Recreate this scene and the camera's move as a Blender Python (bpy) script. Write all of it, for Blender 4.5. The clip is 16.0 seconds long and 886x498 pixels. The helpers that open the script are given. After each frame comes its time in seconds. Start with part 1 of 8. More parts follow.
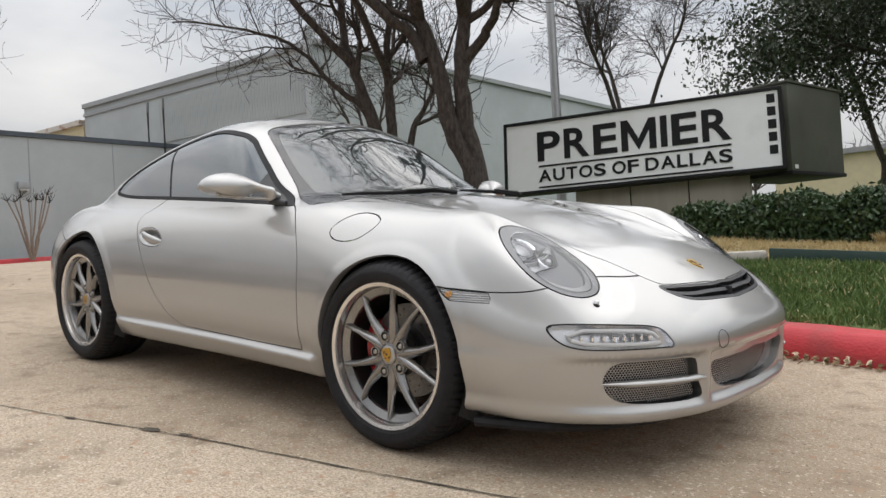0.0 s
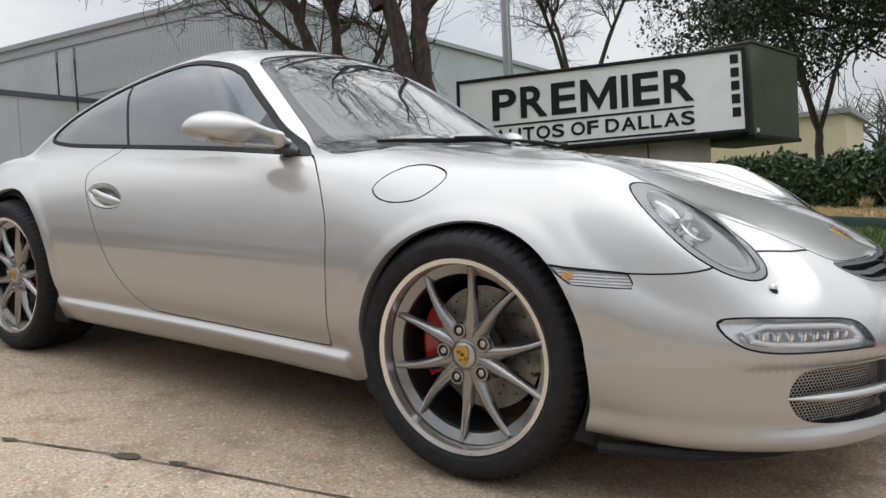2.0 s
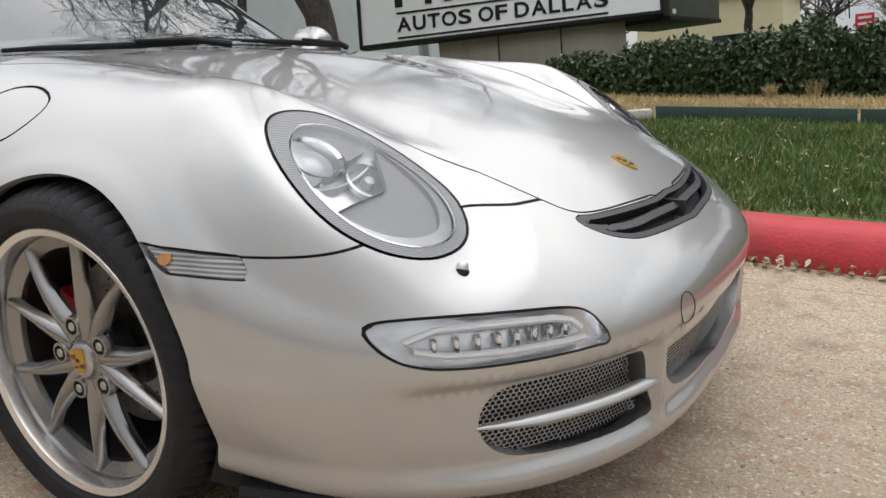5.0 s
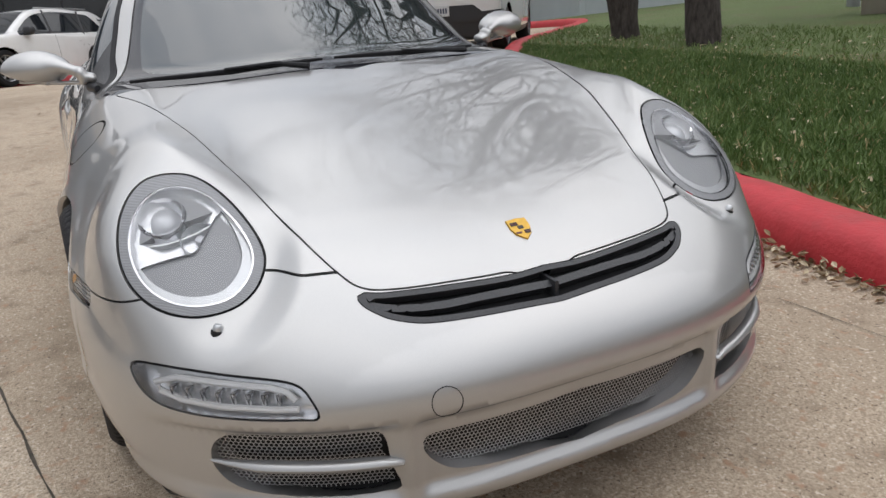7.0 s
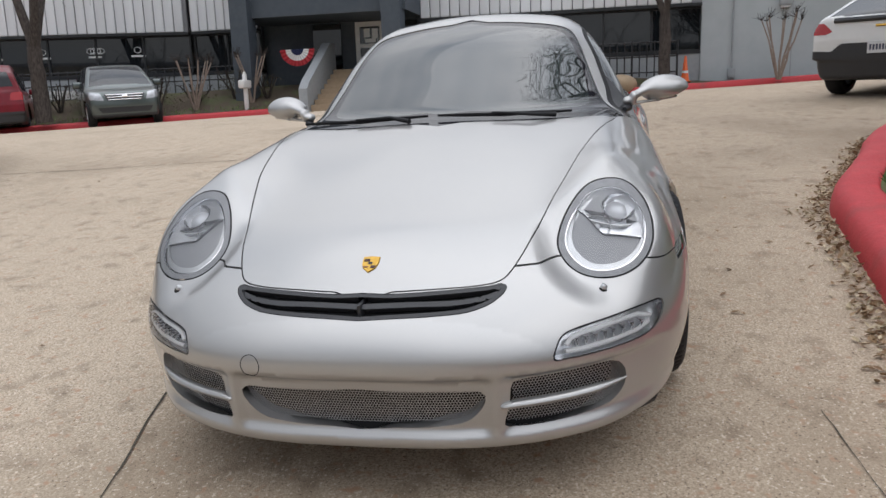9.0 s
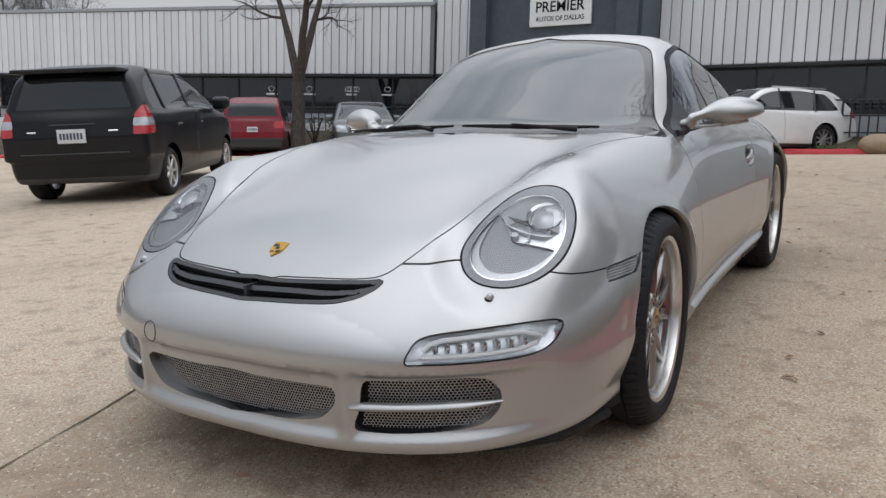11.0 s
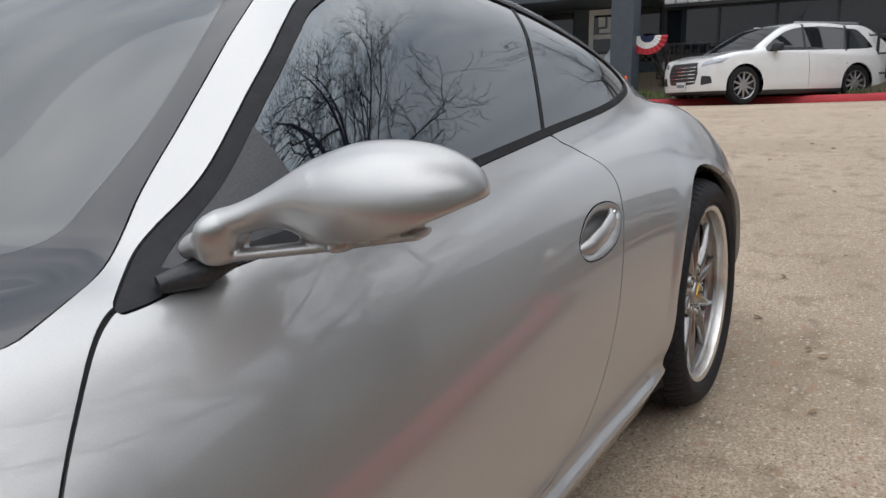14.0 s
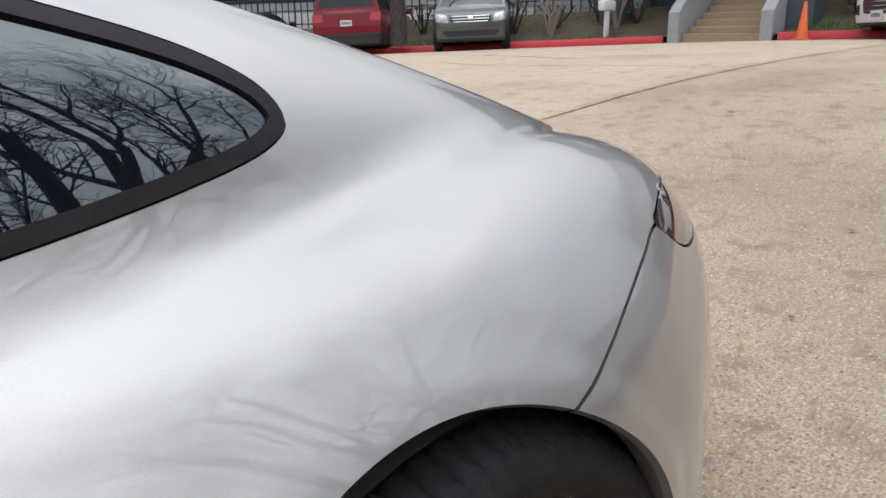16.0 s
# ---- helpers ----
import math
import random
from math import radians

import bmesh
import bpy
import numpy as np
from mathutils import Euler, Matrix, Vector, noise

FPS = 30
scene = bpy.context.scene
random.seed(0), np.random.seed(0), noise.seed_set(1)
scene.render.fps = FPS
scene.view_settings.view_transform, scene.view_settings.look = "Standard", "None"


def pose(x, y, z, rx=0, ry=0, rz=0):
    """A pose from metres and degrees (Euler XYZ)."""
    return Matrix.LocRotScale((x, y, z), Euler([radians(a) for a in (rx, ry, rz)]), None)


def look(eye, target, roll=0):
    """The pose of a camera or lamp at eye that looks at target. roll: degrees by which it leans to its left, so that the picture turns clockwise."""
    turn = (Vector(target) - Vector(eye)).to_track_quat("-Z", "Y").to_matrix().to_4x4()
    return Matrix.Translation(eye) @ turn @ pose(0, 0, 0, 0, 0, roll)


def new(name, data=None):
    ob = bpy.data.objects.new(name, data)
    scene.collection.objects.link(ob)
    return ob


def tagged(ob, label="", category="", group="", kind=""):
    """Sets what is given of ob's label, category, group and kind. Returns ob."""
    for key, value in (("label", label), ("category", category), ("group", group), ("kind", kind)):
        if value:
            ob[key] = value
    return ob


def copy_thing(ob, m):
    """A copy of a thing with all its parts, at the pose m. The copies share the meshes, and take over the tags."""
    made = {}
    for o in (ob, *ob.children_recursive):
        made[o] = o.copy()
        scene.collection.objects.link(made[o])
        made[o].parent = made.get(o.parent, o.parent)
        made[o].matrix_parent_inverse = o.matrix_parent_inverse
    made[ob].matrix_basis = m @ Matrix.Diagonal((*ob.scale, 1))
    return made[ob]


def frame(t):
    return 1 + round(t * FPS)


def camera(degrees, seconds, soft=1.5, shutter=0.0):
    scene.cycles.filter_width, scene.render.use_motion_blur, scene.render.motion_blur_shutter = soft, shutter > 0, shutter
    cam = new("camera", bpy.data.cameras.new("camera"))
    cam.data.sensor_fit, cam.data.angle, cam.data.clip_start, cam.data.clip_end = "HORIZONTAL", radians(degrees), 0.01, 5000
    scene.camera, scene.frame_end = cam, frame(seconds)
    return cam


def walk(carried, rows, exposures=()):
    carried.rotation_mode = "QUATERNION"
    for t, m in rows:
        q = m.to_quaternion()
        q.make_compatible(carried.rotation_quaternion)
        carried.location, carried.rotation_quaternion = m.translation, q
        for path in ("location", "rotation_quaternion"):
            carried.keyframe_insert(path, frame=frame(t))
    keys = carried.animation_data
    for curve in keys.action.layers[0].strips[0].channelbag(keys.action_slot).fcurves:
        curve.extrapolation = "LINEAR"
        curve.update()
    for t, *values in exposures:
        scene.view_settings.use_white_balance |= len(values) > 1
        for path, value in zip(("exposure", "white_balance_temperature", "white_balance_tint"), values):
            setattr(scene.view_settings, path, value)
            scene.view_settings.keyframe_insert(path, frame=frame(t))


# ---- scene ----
# The car stands on a drive that falls towards its nose; SLOPE takes the car's own axes to the world's.
SLOPE = Matrix(((0.99616, 0.00184, 0.08748, 0), (0, 0.99978, -0.02108, 0), (-0.0875, 0.021, 0.99594, 0), (0, 0, 0, 1)))
cam = camera(60.6, 16.0)
# seconds, eye, target, roll, along the car's axes
PATH = [
    (0, (3.012, -2.616, 0.841), (1.69, -1.118, 0.72), -0.4),
    (0.5, (2.879, -2.557, 0.779), (1.573, -1.046, 0.677), -0.0),
    (1, (2.655, -2.509, 0.763), (1.369, -0.981, 0.653), 0.2),
    (1.5, (2.429, -2.454, 0.774), (1.194, -0.888, 0.626), 0.3),
    (2, (2.229, -2.39, 0.802), (1.073, -0.772, 0.586), 0.2),
    (2.5, (2.097, -2.333, 0.861), (1.045, -0.656, 0.576), -0.2),
    (3, (2.045, -2.249, 0.889), (1.092, -0.527, 0.537), -0.5),
    (3.5, (2.105, -2.143, 0.861), (1.219, -0.396, 0.462), -0.7),
    (4, (2.209, -1.981, 0.85), (1.34, -0.232, 0.419), -0.8),
    (4.5, (2.328, -1.781, 0.839), (1.411, -0.065, 0.377), -1.1),
    (5, (2.414, -1.569, 0.85), (1.396, 0.079, 0.352), -1.3),
    (5.2, (2.458, -1.491, 0.865), (1.383, 0.115, 0.348), -1.5),
    (7.3, (3.318, -0.576, 1.128), (1.527, 0.004, 0.454), -4.5),
    (7.5, (3.407, -0.445, 1.125), (1.576, 0.004, 0.455), -5.0),
    (8, (3.594, -0.096, 1.17), (1.711, 0.045, 0.514), -5.4),
    (8.5, (3.768, 0.281, 1.196), (1.869, 0.131, 0.587), -5.2),
    (9, (3.78, 0.629, 1.2), (1.902, 0.204, 0.659), -4.3),
    (9.2, (3.755, 0.756, 1.197), (1.893, 0.229, 0.689), -3.8),
    (11.3, (3.254, 1.45, 0.973), (1.586, 0.419, 0.584), -2.4),
    (11.5, (3.134, 1.46, 0.975), (1.471, 0.422, 0.58), -2.6),
    (12, (2.776, 1.472, 0.978), (1.124, 0.422, 0.567), -3.3),
    (12.5, (2.327, 1.442, 0.994), (0.687, 0.382, 0.56), -4.1),
    (13, (1.832, 1.366, 1.058), (0.201, 0.307, 0.591), -4.1),
    (13.5, (1.363, 1.347, 1.06), (-0.259, 0.286, 0.57), -4.4),
    (14, (0.925, 1.357, 1.055), (-0.687, 0.287, 0.547), -4.5),
    (14.5, (0.503, 1.339, 1.066), (-1.085, 0.248, 0.531), -4.1),
    (15, (0.063, 1.322, 1.047), (-1.477, 0.171, 0.492), -4.2),
    (15.5, (-0.386, 1.272, 1.05), (-1.832, 0.029, 0.447), -3.7),
    (16, (-0.816, 1.227, 1.026), (-2.106, -0.157, 0.375), -5.4),
]
walk(cam, [(t, SLOPE @ look(eye, target, roll)) for t, eye, target, roll in PATH],
     [(0, 0.70, 6750, 10), (3, 0.78, 6600, 10), (5.2, 0.76, 6700, 10), (7.3, 0.46, 6500, 11), (9.2, 0.42, 6400, 11), (11.3, 0.44, 6300, 10), (12, 0.44, 6350, 10), (13, 0.44, 6100, 9), (14, 0.56, 6450, 10),
      (15, 0.90, 6600, 10), (15.5, 0.90, 6550, 10), (16, 0.72, 6450, 10)])

# ---- world and light: a bright overcast sky ----
world = bpy.data.worlds.new("overcast_sky")
scene.world = world
world.use_nodes = True
wn, wl = world.node_tree.nodes, world.node_tree.links
wn.clear()
w_out, w_bg = wn.new("ShaderNodeOutputWorld"), wn.new("ShaderNodeBackground")
w_sky, w_mix = wn.new("ShaderNodeTexSky"), wn.new("ShaderNodeMix")
w_sky.sky_type, w_sky.sun_disc, w_sky.sun_elevation, w_sky.sun_rotation = "NISHITA", False, radians(68), radians(20)
w_scale = wn.new("ShaderNodeVectorMath")
w_scale.operation = "SCALE"
w_scale.inputs["Scale"].default_value = 0.10
w_tc, w_map, w_noise, w_ramp = wn.new("ShaderNodeTexCoord"), wn.new("ShaderNodeMapping"), wn.new("ShaderNodeTexNoise"), wn.new("ShaderNodeValToRGB")
w_map.inputs["Scale"].default_value = (1.0, 1.0, 2.6)
w_noise.inputs["Scale"].default_value, w_noise.inputs["Detail"].default_value, w_noise.inputs["Roughness"].default_value = 2.2, 6, 0.5
w_ramp.color_ramp.elements[0].position, w_ramp.color_ramp.elements[0].color = 0.30, (0.43, 0.475, 0.54, 1)
w_ramp.color_ramp.elements[1].position, w_ramp.color_ramp.elements[1].color = 0.68, (0.92, 0.92, 0.93, 1)
w_mix.data_type = "RGBA"
w_mix.inputs["Factor"].default_value = 0.9
wl.new(w_tc.outputs["Generated"], w_map.inputs["Vector"])
wl.new(w_map.outputs["Vector"], w_noise.inputs["Vector"])
wl.new(w_noise.outputs["Fac"], w_ramp.inputs["Fac"])
wl.new(w_sky.outputs["Color"], w_scale.inputs[0])
wl.new(w_scale.outputs["Vector"], w_mix.inputs["A"])
wl.new(w_ramp.outputs["Color"], w_mix.inputs["B"])
# an overcast sky is brightest overhead and towards the hidden sun
w_sep, w_up, w_tint = wn.new("ShaderNodeSeparateXYZ"), wn.new("ShaderNodeMapRange"), wn.new("ShaderNodeVectorMath")
w_up.inputs["From Min"].default_value, w_up.inputs["From Max"].default_value = 0.0, 1.0
w_up.inputs["To Min"].default_value, w_up.inputs["To Max"].default_value = 0.40, 1.85
w_tint.operation = "SCALE"
wl.new(w_tc.outputs["Generated"], w_sep.inputs[0])
w_pow = wn.new("ShaderNodeMath")
w_pow.operation, w_pow.use_clamp = "POWER", True
w_pow.inputs[1].default_value = 1.5
wl.new(w_sep.outputs["Z"], w_pow.inputs[0])
wl.new(w_pow.outputs["Value"], w_up.inputs["Value"])
w_side, w_mul = wn.new("ShaderNodeMapRange"), wn.new("ShaderNodeMath")
w_mul.operation = "MULTIPLY"
w_side.inputs["From Min"].default_value, w_side.inputs["From Max"].default_value = -1.0, 1.0
w_side.inputs["To Min"].default_value, w_side.inputs["To Max"].default_value = 0.90, 1.20
wl.new(w_sep.outputs["Y"], w_side.inputs["Value"])
wl.new(w_up.outputs["Result"], w_mul.inputs[0])
wl.new(w_side.outputs["Result"], w_mul.inputs[1])
wl.new(w_mul.outputs["Value"], w_tint.inputs["Scale"])
wl.new(w_mix.outputs["Result"], w_tint.inputs[0])
wl.new(w_tint.outputs["Vector"], w_bg.inputs["Color"])
w_bg.inputs["Strength"].default_value = 1.0
wl.new(w_bg.outputs["Background"], w_out.inputs["Surface"])

sun_lamp = bpy.data.lights.new("sun", "SUN")
sun_lamp.energy, sun_lamp.angle, sun_lamp.color = 0.5, radians(100), (1.0, 0.97, 0.93)
sun = new("sun", sun_lamp)
sun.matrix_world = look((0, 0, 30), (-4, -10, 0))

# ---- materials ----
def rgb(c):
    return (c[0], c[1], c[2], 1.0)


def material(name, base, rough=0.5, metal=0.0, second=None, scale=8.0, detail=6.0, spread=(0.35, 0.65), bump=0.0, bump_scale=None,
             vary=0.0, coat=0.0, spec=0.5, space="Object", stains=None, stain_scale=1.0, stain_range=(0.5, 0.7), aniso=None, specks=()):
    """A procedural surface: two colours mixed by fine noise, broad stains, a fine bump, and a change from piece to piece."""
    m = bpy.data.materials.new(name)
    m.use_nodes = True
    n, l = m.node_tree.nodes, m.node_tree.links
    b = n["Principled BSDF"]
    b.inputs["Roughness"].default_value, b.inputs["Metallic"].default_value = rough, metal
    b.inputs["Coat Weight"].default_value, b.inputs["Coat Roughness"].default_value = coat, 0.03
    b.inputs["Specular IOR Level"].default_value = spec
    tc, mp = n.new("ShaderNodeTexCoord"), n.new("ShaderNodeMapping")
    l.new(tc.outputs[space], mp.inputs["Vector"])
    if aniso:
        mp.inputs["Scale"].default_value = aniso
    colour = None
    if second is not None:
        t, r = n.new("ShaderNodeTexNoise"), n.new("ShaderNodeValToRGB")
        t.inputs["Scale"].default_value, t.inputs["Detail"].default_value, t.inputs["Roughness"].default_value = scale, detail, 0.65
        l.new(mp.outputs["Vector"], t.inputs["Vector"])
        r.color_ramp.elements[0].position, r.color_ramp.elements[0].color = spread[0], rgb(base)
        r.color_ramp.elements[1].position, r.color_ramp.elements[1].color = spread[1], rgb(second)
        l.new(t.outputs["Fac"], r.inputs["Fac"])
        colour = r.outputs["Color"]
    if stains is not None:
        t, r, x = n.new("ShaderNodeTexNoise"), n.new("ShaderNodeMapRange"), n.new("ShaderNodeMix")
        t.inputs["Scale"].default_value, t.inputs["Detail"].default_value = stain_scale, 5
        l.new(mp.outputs["Vector"], t.inputs["Vector"])
        r.inputs["From Min"].default_value, r.inputs["From Max"].default_value = stain_range
        l.new(t.outputs["Fac"], r.inputs["Value"])
        x.data_type = "RGBA"
        l.new(r.outputs["Result"], x.inputs["Factor"])
        x.inputs["A"].default_value = rgb(base)
        if colour:
            l.new(colour, x.inputs["A"])
        x.inputs["B"].default_value = rgb(stains)
        colour = x.outputs["Result"]
    for shade, size, low, high in specks:
        t, r, x = n.new("ShaderNodeTexNoise"), n.new("ShaderNodeMapRange"), n.new("ShaderNodeMix")
        t.inputs["Scale"].default_value, t.inputs["Detail"].default_value = size, 3
        l.new(mp.outputs["Vector"], t.inputs["Vector"])
        r.inputs["From Min"].default_value, r.inputs["From Max"].default_value = low, high
        l.new(t.outputs["Fac"], r.inputs["Value"])
        x.data_type = "RGBA"
        l.new(r.outputs["Result"], x.inputs["Factor"])
        l.new(colour, x.inputs["A"])
        x.inputs["B"].default_value = rgb(shade)
        colour = x.outputs["Result"]
    if vary:
        o, h, r = n.new("ShaderNodeObjectInfo"), n.new("ShaderNodeHueSaturation"), n.new("ShaderNodeMapRange")
        l.new(o.outputs["Random"], r.inputs["Value"])
        r.inputs["To Min"].default_value, r.inputs["To Max"].default_value = 1 - vary, 1 + vary
        l.new(r.outputs["Result"], h.inputs["Value"])
        h.inputs["Color"].default_value = rgb(base)
        if colour:
            l.new(colour, h.inputs["Color"])
        colour = h.outputs["Color"]
    if colour:
        l.new(colour, b.inputs["Base Color"])
    else:
        b.inputs["Base Color"].default_value = rgb(base)
    if bump:
        t, u = n.new("ShaderNodeTexNoise"), n.new("ShaderNodeBump")
        t.inputs["Scale"].default_value, t.inputs["Detail"].default_value = bump_scale or scale, 4
        l.new(mp.outputs["Vector"], t.inputs["Vector"])
        l.new(t.outputs["Fac"], u.inputs["Height"])
        u.inputs["Strength"].default_value, u.inputs["Distance"].default_value = min(1.0, bump), 0.01
        l.new(u.outputs["Normal"], b.inputs["Normal"])
    return m


def clear_pane(name, tint=(1, 1, 1), gloss=0.02, ior=1.45):
    """A thin clear pane: light goes straight through, and the surface mirrors by its angle."""
    m = bpy.data.materials.new(name)
    m.use_nodes = True
    n, l = m.node_tree.nodes, m.node_tree.links
    n.clear()
    o, mix, fr = n.new("ShaderNodeOutputMaterial"), n.new("ShaderNodeMixShader"), n.new("ShaderNodeFresnel")
    see, shine = n.new("ShaderNodeBsdfTransparent"), n.new("ShaderNodeBsdfGlossy")
    see.inputs["Color"].default_value, shine.inputs["Roughness"].default_value = rgb(tint), gloss
    fr.inputs["IOR"].default_value = ior
    l.new(fr.outputs[0], mix.inputs[0])
    l.new(see.outputs[0], mix.inputs[1])
    l.new(shine.outputs[0], mix.inputs[2])
    l.new(mix.outputs[0], o.inputs["Surface"])
    return m


def striped(name, base, line, scale, rough=0.5, metal=0.0, axis="X", fill=0.5, bump=0.3, space="Object"):
    """Narrow raised ribs across one axis."""
    m = material(name, base, rough=rough, metal=metal)
    n, l = m.node_tree.nodes, m.node_tree.links
    b = n["Principled BSDF"]
    tc, wv, r, u = n.new("ShaderNodeTexCoord"), n.new("ShaderNodeTexWave"), n.new("ShaderNodeValToRGB"), n.new("ShaderNodeBump")
    wv.bands_direction = axis
    wv.inputs["Scale"].default_value = scale
    l.new(tc.outputs[space], wv.inputs["Vector"])
    r.color_ramp.elements[0].position, r.color_ramp.elements[0].color = max(0.0, fill - 0.12), rgb(line)
    r.color_ramp.elements[1].position, r.color_ramp.elements[1].color = min(1.0, fill + 0.12), rgb(base)
    l.new(wv.outputs["Fac"], r.inputs["Fac"])
    l.new(r.outputs["Color"], b.inputs["Base Color"])
    l.new(wv.outputs["Fac"], u.inputs["Height"])
    u.inputs["Strength"].default_value, u.inputs["Distance"].default_value = bump, 0.004
    l.new(u.outputs["Normal"], b.inputs["Normal"])
    return m


PAINT = material("silver_paint", (0.395, 0.392, 0.386), rough=0.385, metal=0.70, second=(0.43, 0.427, 0.420), scale=900, detail=2, coat=1.0)
PAINT.node_tree.nodes["Principled BSDF"].inputs["Coat IOR"].default_value = 1.62
SEAL = material("black_rubber_seal", (0.010, 0.010, 0.012), rough=0.6, spec=0.25, second=(0.018, 0.018, 0.02), scale=40, bump=0.1)
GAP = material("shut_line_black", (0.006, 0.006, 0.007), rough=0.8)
TRIM = material("black_plastic", (0.022, 0.023, 0.026), rough=0.42, second=(0.035, 0.036, 0.04), scale=220, bump=0.12)
WINDOW = material("tinted_glass", (0.006, 0.008, 0.012), rough=0.01, spec=1.0, coat=0.6)
WINDOW.node_tree.nodes["Principled BSDF"].inputs["Specular Tint"].default_value = (0.78, 0.92, 1.0, 1.0)
SCREEN = material("windscreen_glass", (0.024, 0.031, 0.032), rough=0.012, spec=1.0, coat=0.4, second=(0.030, 0.039, 0.040), scale=2.5, detail=2)
FRIT = material("screen_border_black", (0.016, 0.016, 0.02), rough=0.02, spec=0.8)
CLEAR = clear_pane("clear_lamp_cover")
CHROME = material("chrome", (0.78, 0.78, 0.80), rough=0.08, metal=1.0)
BOWL = material("lamp_reflector", (0.86, 0.87, 0.88), rough=0.24, metal=0.65, second=(0.66, 0.67, 0.69), scale=14, detail=3, bump=0.35, bump_scale=14)
SHADE = material("lamp_panel_grey", (0.30, 0.305, 0.315), rough=0.4, metal=0.2, second=(0.28, 0.285, 0.295), scale=20)
SATIN = material("lamp_satin_silver", (0.52, 0.53, 0.54), rough=0.34, metal=0.8, second=(0.60, 0.61, 0.62), scale=20)
LAMPGREY = material("lamp_inner_grey", (0.50, 0.51, 0.53), rough=0.35, metal=0.4)
GASKET = striped("lamp_ring_ribbed", (0.30, 0.305, 0.315), (0.15, 0.153, 0.16), 140, rough=0.42, metal=0.5, axis="Z", bump=0.2)
RIM = material("wheel_silver", (0.24, 0.235, 0.232), rough=0.27, metal=0.95, second=(0.28, 0.275, 0.27), scale=300, coat=0.6)
RIMLIP = material("machined_rim_lip", (0.74, 0.72, 0.69), rough=0.26, metal=0.9, second=(0.68, 0.66, 0.64), scale=90)
BRIGHTHUB = material("hub_cap_silver", (0.42, 0.41, 0.40), rough=0.35, metal=0.85, second=(0.46, 0.45, 0.44), scale=120)
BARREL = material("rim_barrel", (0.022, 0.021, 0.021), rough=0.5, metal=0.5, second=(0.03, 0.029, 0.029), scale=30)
TYRE = material("tyre_rubber", (0.010, 0.010, 0.012), rough=0.66, spec=0.25, second=(0.017, 0.017, 0.019), scale=35, bump=0.25, bump_scale=160)
DISC = material("brake_disc_steel", (0.24, 0.235, 0.23), rough=0.35, metal=0.9, second=(0.16, 0.155, 0.15), scale=50)
CALIPER = material("caliper_red", (0.42, 0.015, 0.02), rough=0.35, second=(0.34, 0.012, 0.016), scale=25, coat=0.5)
GOLD = material("gold_enamel", (0.55, 0.34, 0.07), rough=0.28, metal=0.8, second=(0.45, 0.27, 0.05), scale=120)
DARKRED = material("dark_red_enamel", (0.10, 0.012, 0.012), rough=0.3)
BLACKENAMEL = material("black_enamel", (0.012, 0.011, 0.010), rough=0.3)
MESHWIRE = material("grille_mesh_steel", (0.46, 0.46, 0.47), rough=0.4, metal=0.7, second=(0.36, 0.36, 0.37), scale=60)
AMBER = material("amber_lens", (0.55, 0.22, 0.03), rough=0.2, second=(0.62, 0.30, 0.06), scale=60)
REDLENS = material("red_lens", (0.022, 0.008, 0.008), rough=0.08, coat=1.0, second=(0.016, 0.007, 0.007), scale=90)
DARKBOLT = material("steel_wheel_bolt", (0.40, 0.40, 0.39), rough=0.32, metal=0.9)
CONCRETE = material("drive_concrete", (0.365, 0.290, 0.212), rough=0.88, second=(0.62, 0.515, 0.395), scale=130, detail=10, spread=(0.42, 0.58), bump=0.6, bump_scale=260, stains=(0.34, 0.27, 0.195), stain_scale=0.6, stain_range=(0.48, 0.75),
                    specks=(((0.25, 0.19, 0.135), 7.0, 0.54, 0.80), ((0.66, 0.575, 0.47), 75.0, 0.60, 0.66), ((0.19, 0.14, 0.10), 90.0, 0.62, 0.69), ((0.42, 0.27, 0.18), 24.0, 0.60, 0.72)))
# the slab beyond the long joint is a cleaner, paler pour than the one the car stands on
cn, cl = CONCRETE.node_tree.nodes, CONCRETE.node_tree.links
c_bsdf = cn["Principled BSDF"]
c_old = c_bsdf.inputs["Base Color"].links[0].from_socket
c_tc, c_sep, c_run, c_line, c_gap, c_side, c_mix = (cn.new(k) for k in ("ShaderNodeTexCoord", "ShaderNodeSeparateXYZ", "ShaderNodeMath", "ShaderNodeMath", "ShaderNodeMath", "ShaderNodeMapRange", "ShaderNodeMix"))
c_run.operation, c_line.operation, c_gap.operation = "MAXIMUM", "MULTIPLY_ADD", "SUBTRACT"
c_run.inputs[1].default_value, c_line.inputs[1].default_value, c_line.inputs[2].default_value = -4.3, 0.267, -1.352
c_side.inputs["From Min"].default_value, c_side.inputs["From Max"].default_value = -0.02, 0.02
c_mix.data_type, c_mix.blend_type = "RGBA", "MULTIPLY"
c_mix.inputs["Factor"].default_value = 1.0
cl.new(c_tc.outputs["Object"], c_sep.inputs[0])
cl.new(c_sep.outputs["X"], c_run.inputs[0])
cl.new(c_run.outputs[0], c_line.inputs[0])
cl.new(c_sep.outputs["Y"], c_gap.inputs[0])
cl.new(c_line.outputs[0], c_gap.inputs[1])
cl.new(c_gap.outputs[0], c_side.inputs["Value"])
c_pour = cn.new("ShaderNodeValToRGB")
c_pour.color_ramp.elements[0].color, c_pour.color_ramp.elements[1].color = (1.0, 1.0, 1.0, 1), (0.89, 0.87, 0.85, 1)
cl.new(c_side.outputs["Result"], c_pour.inputs["Fac"])
cl.new(c_old, c_mix.inputs["A"])
cl.new(c_pour.outputs["Color"], c_mix.inputs["B"])
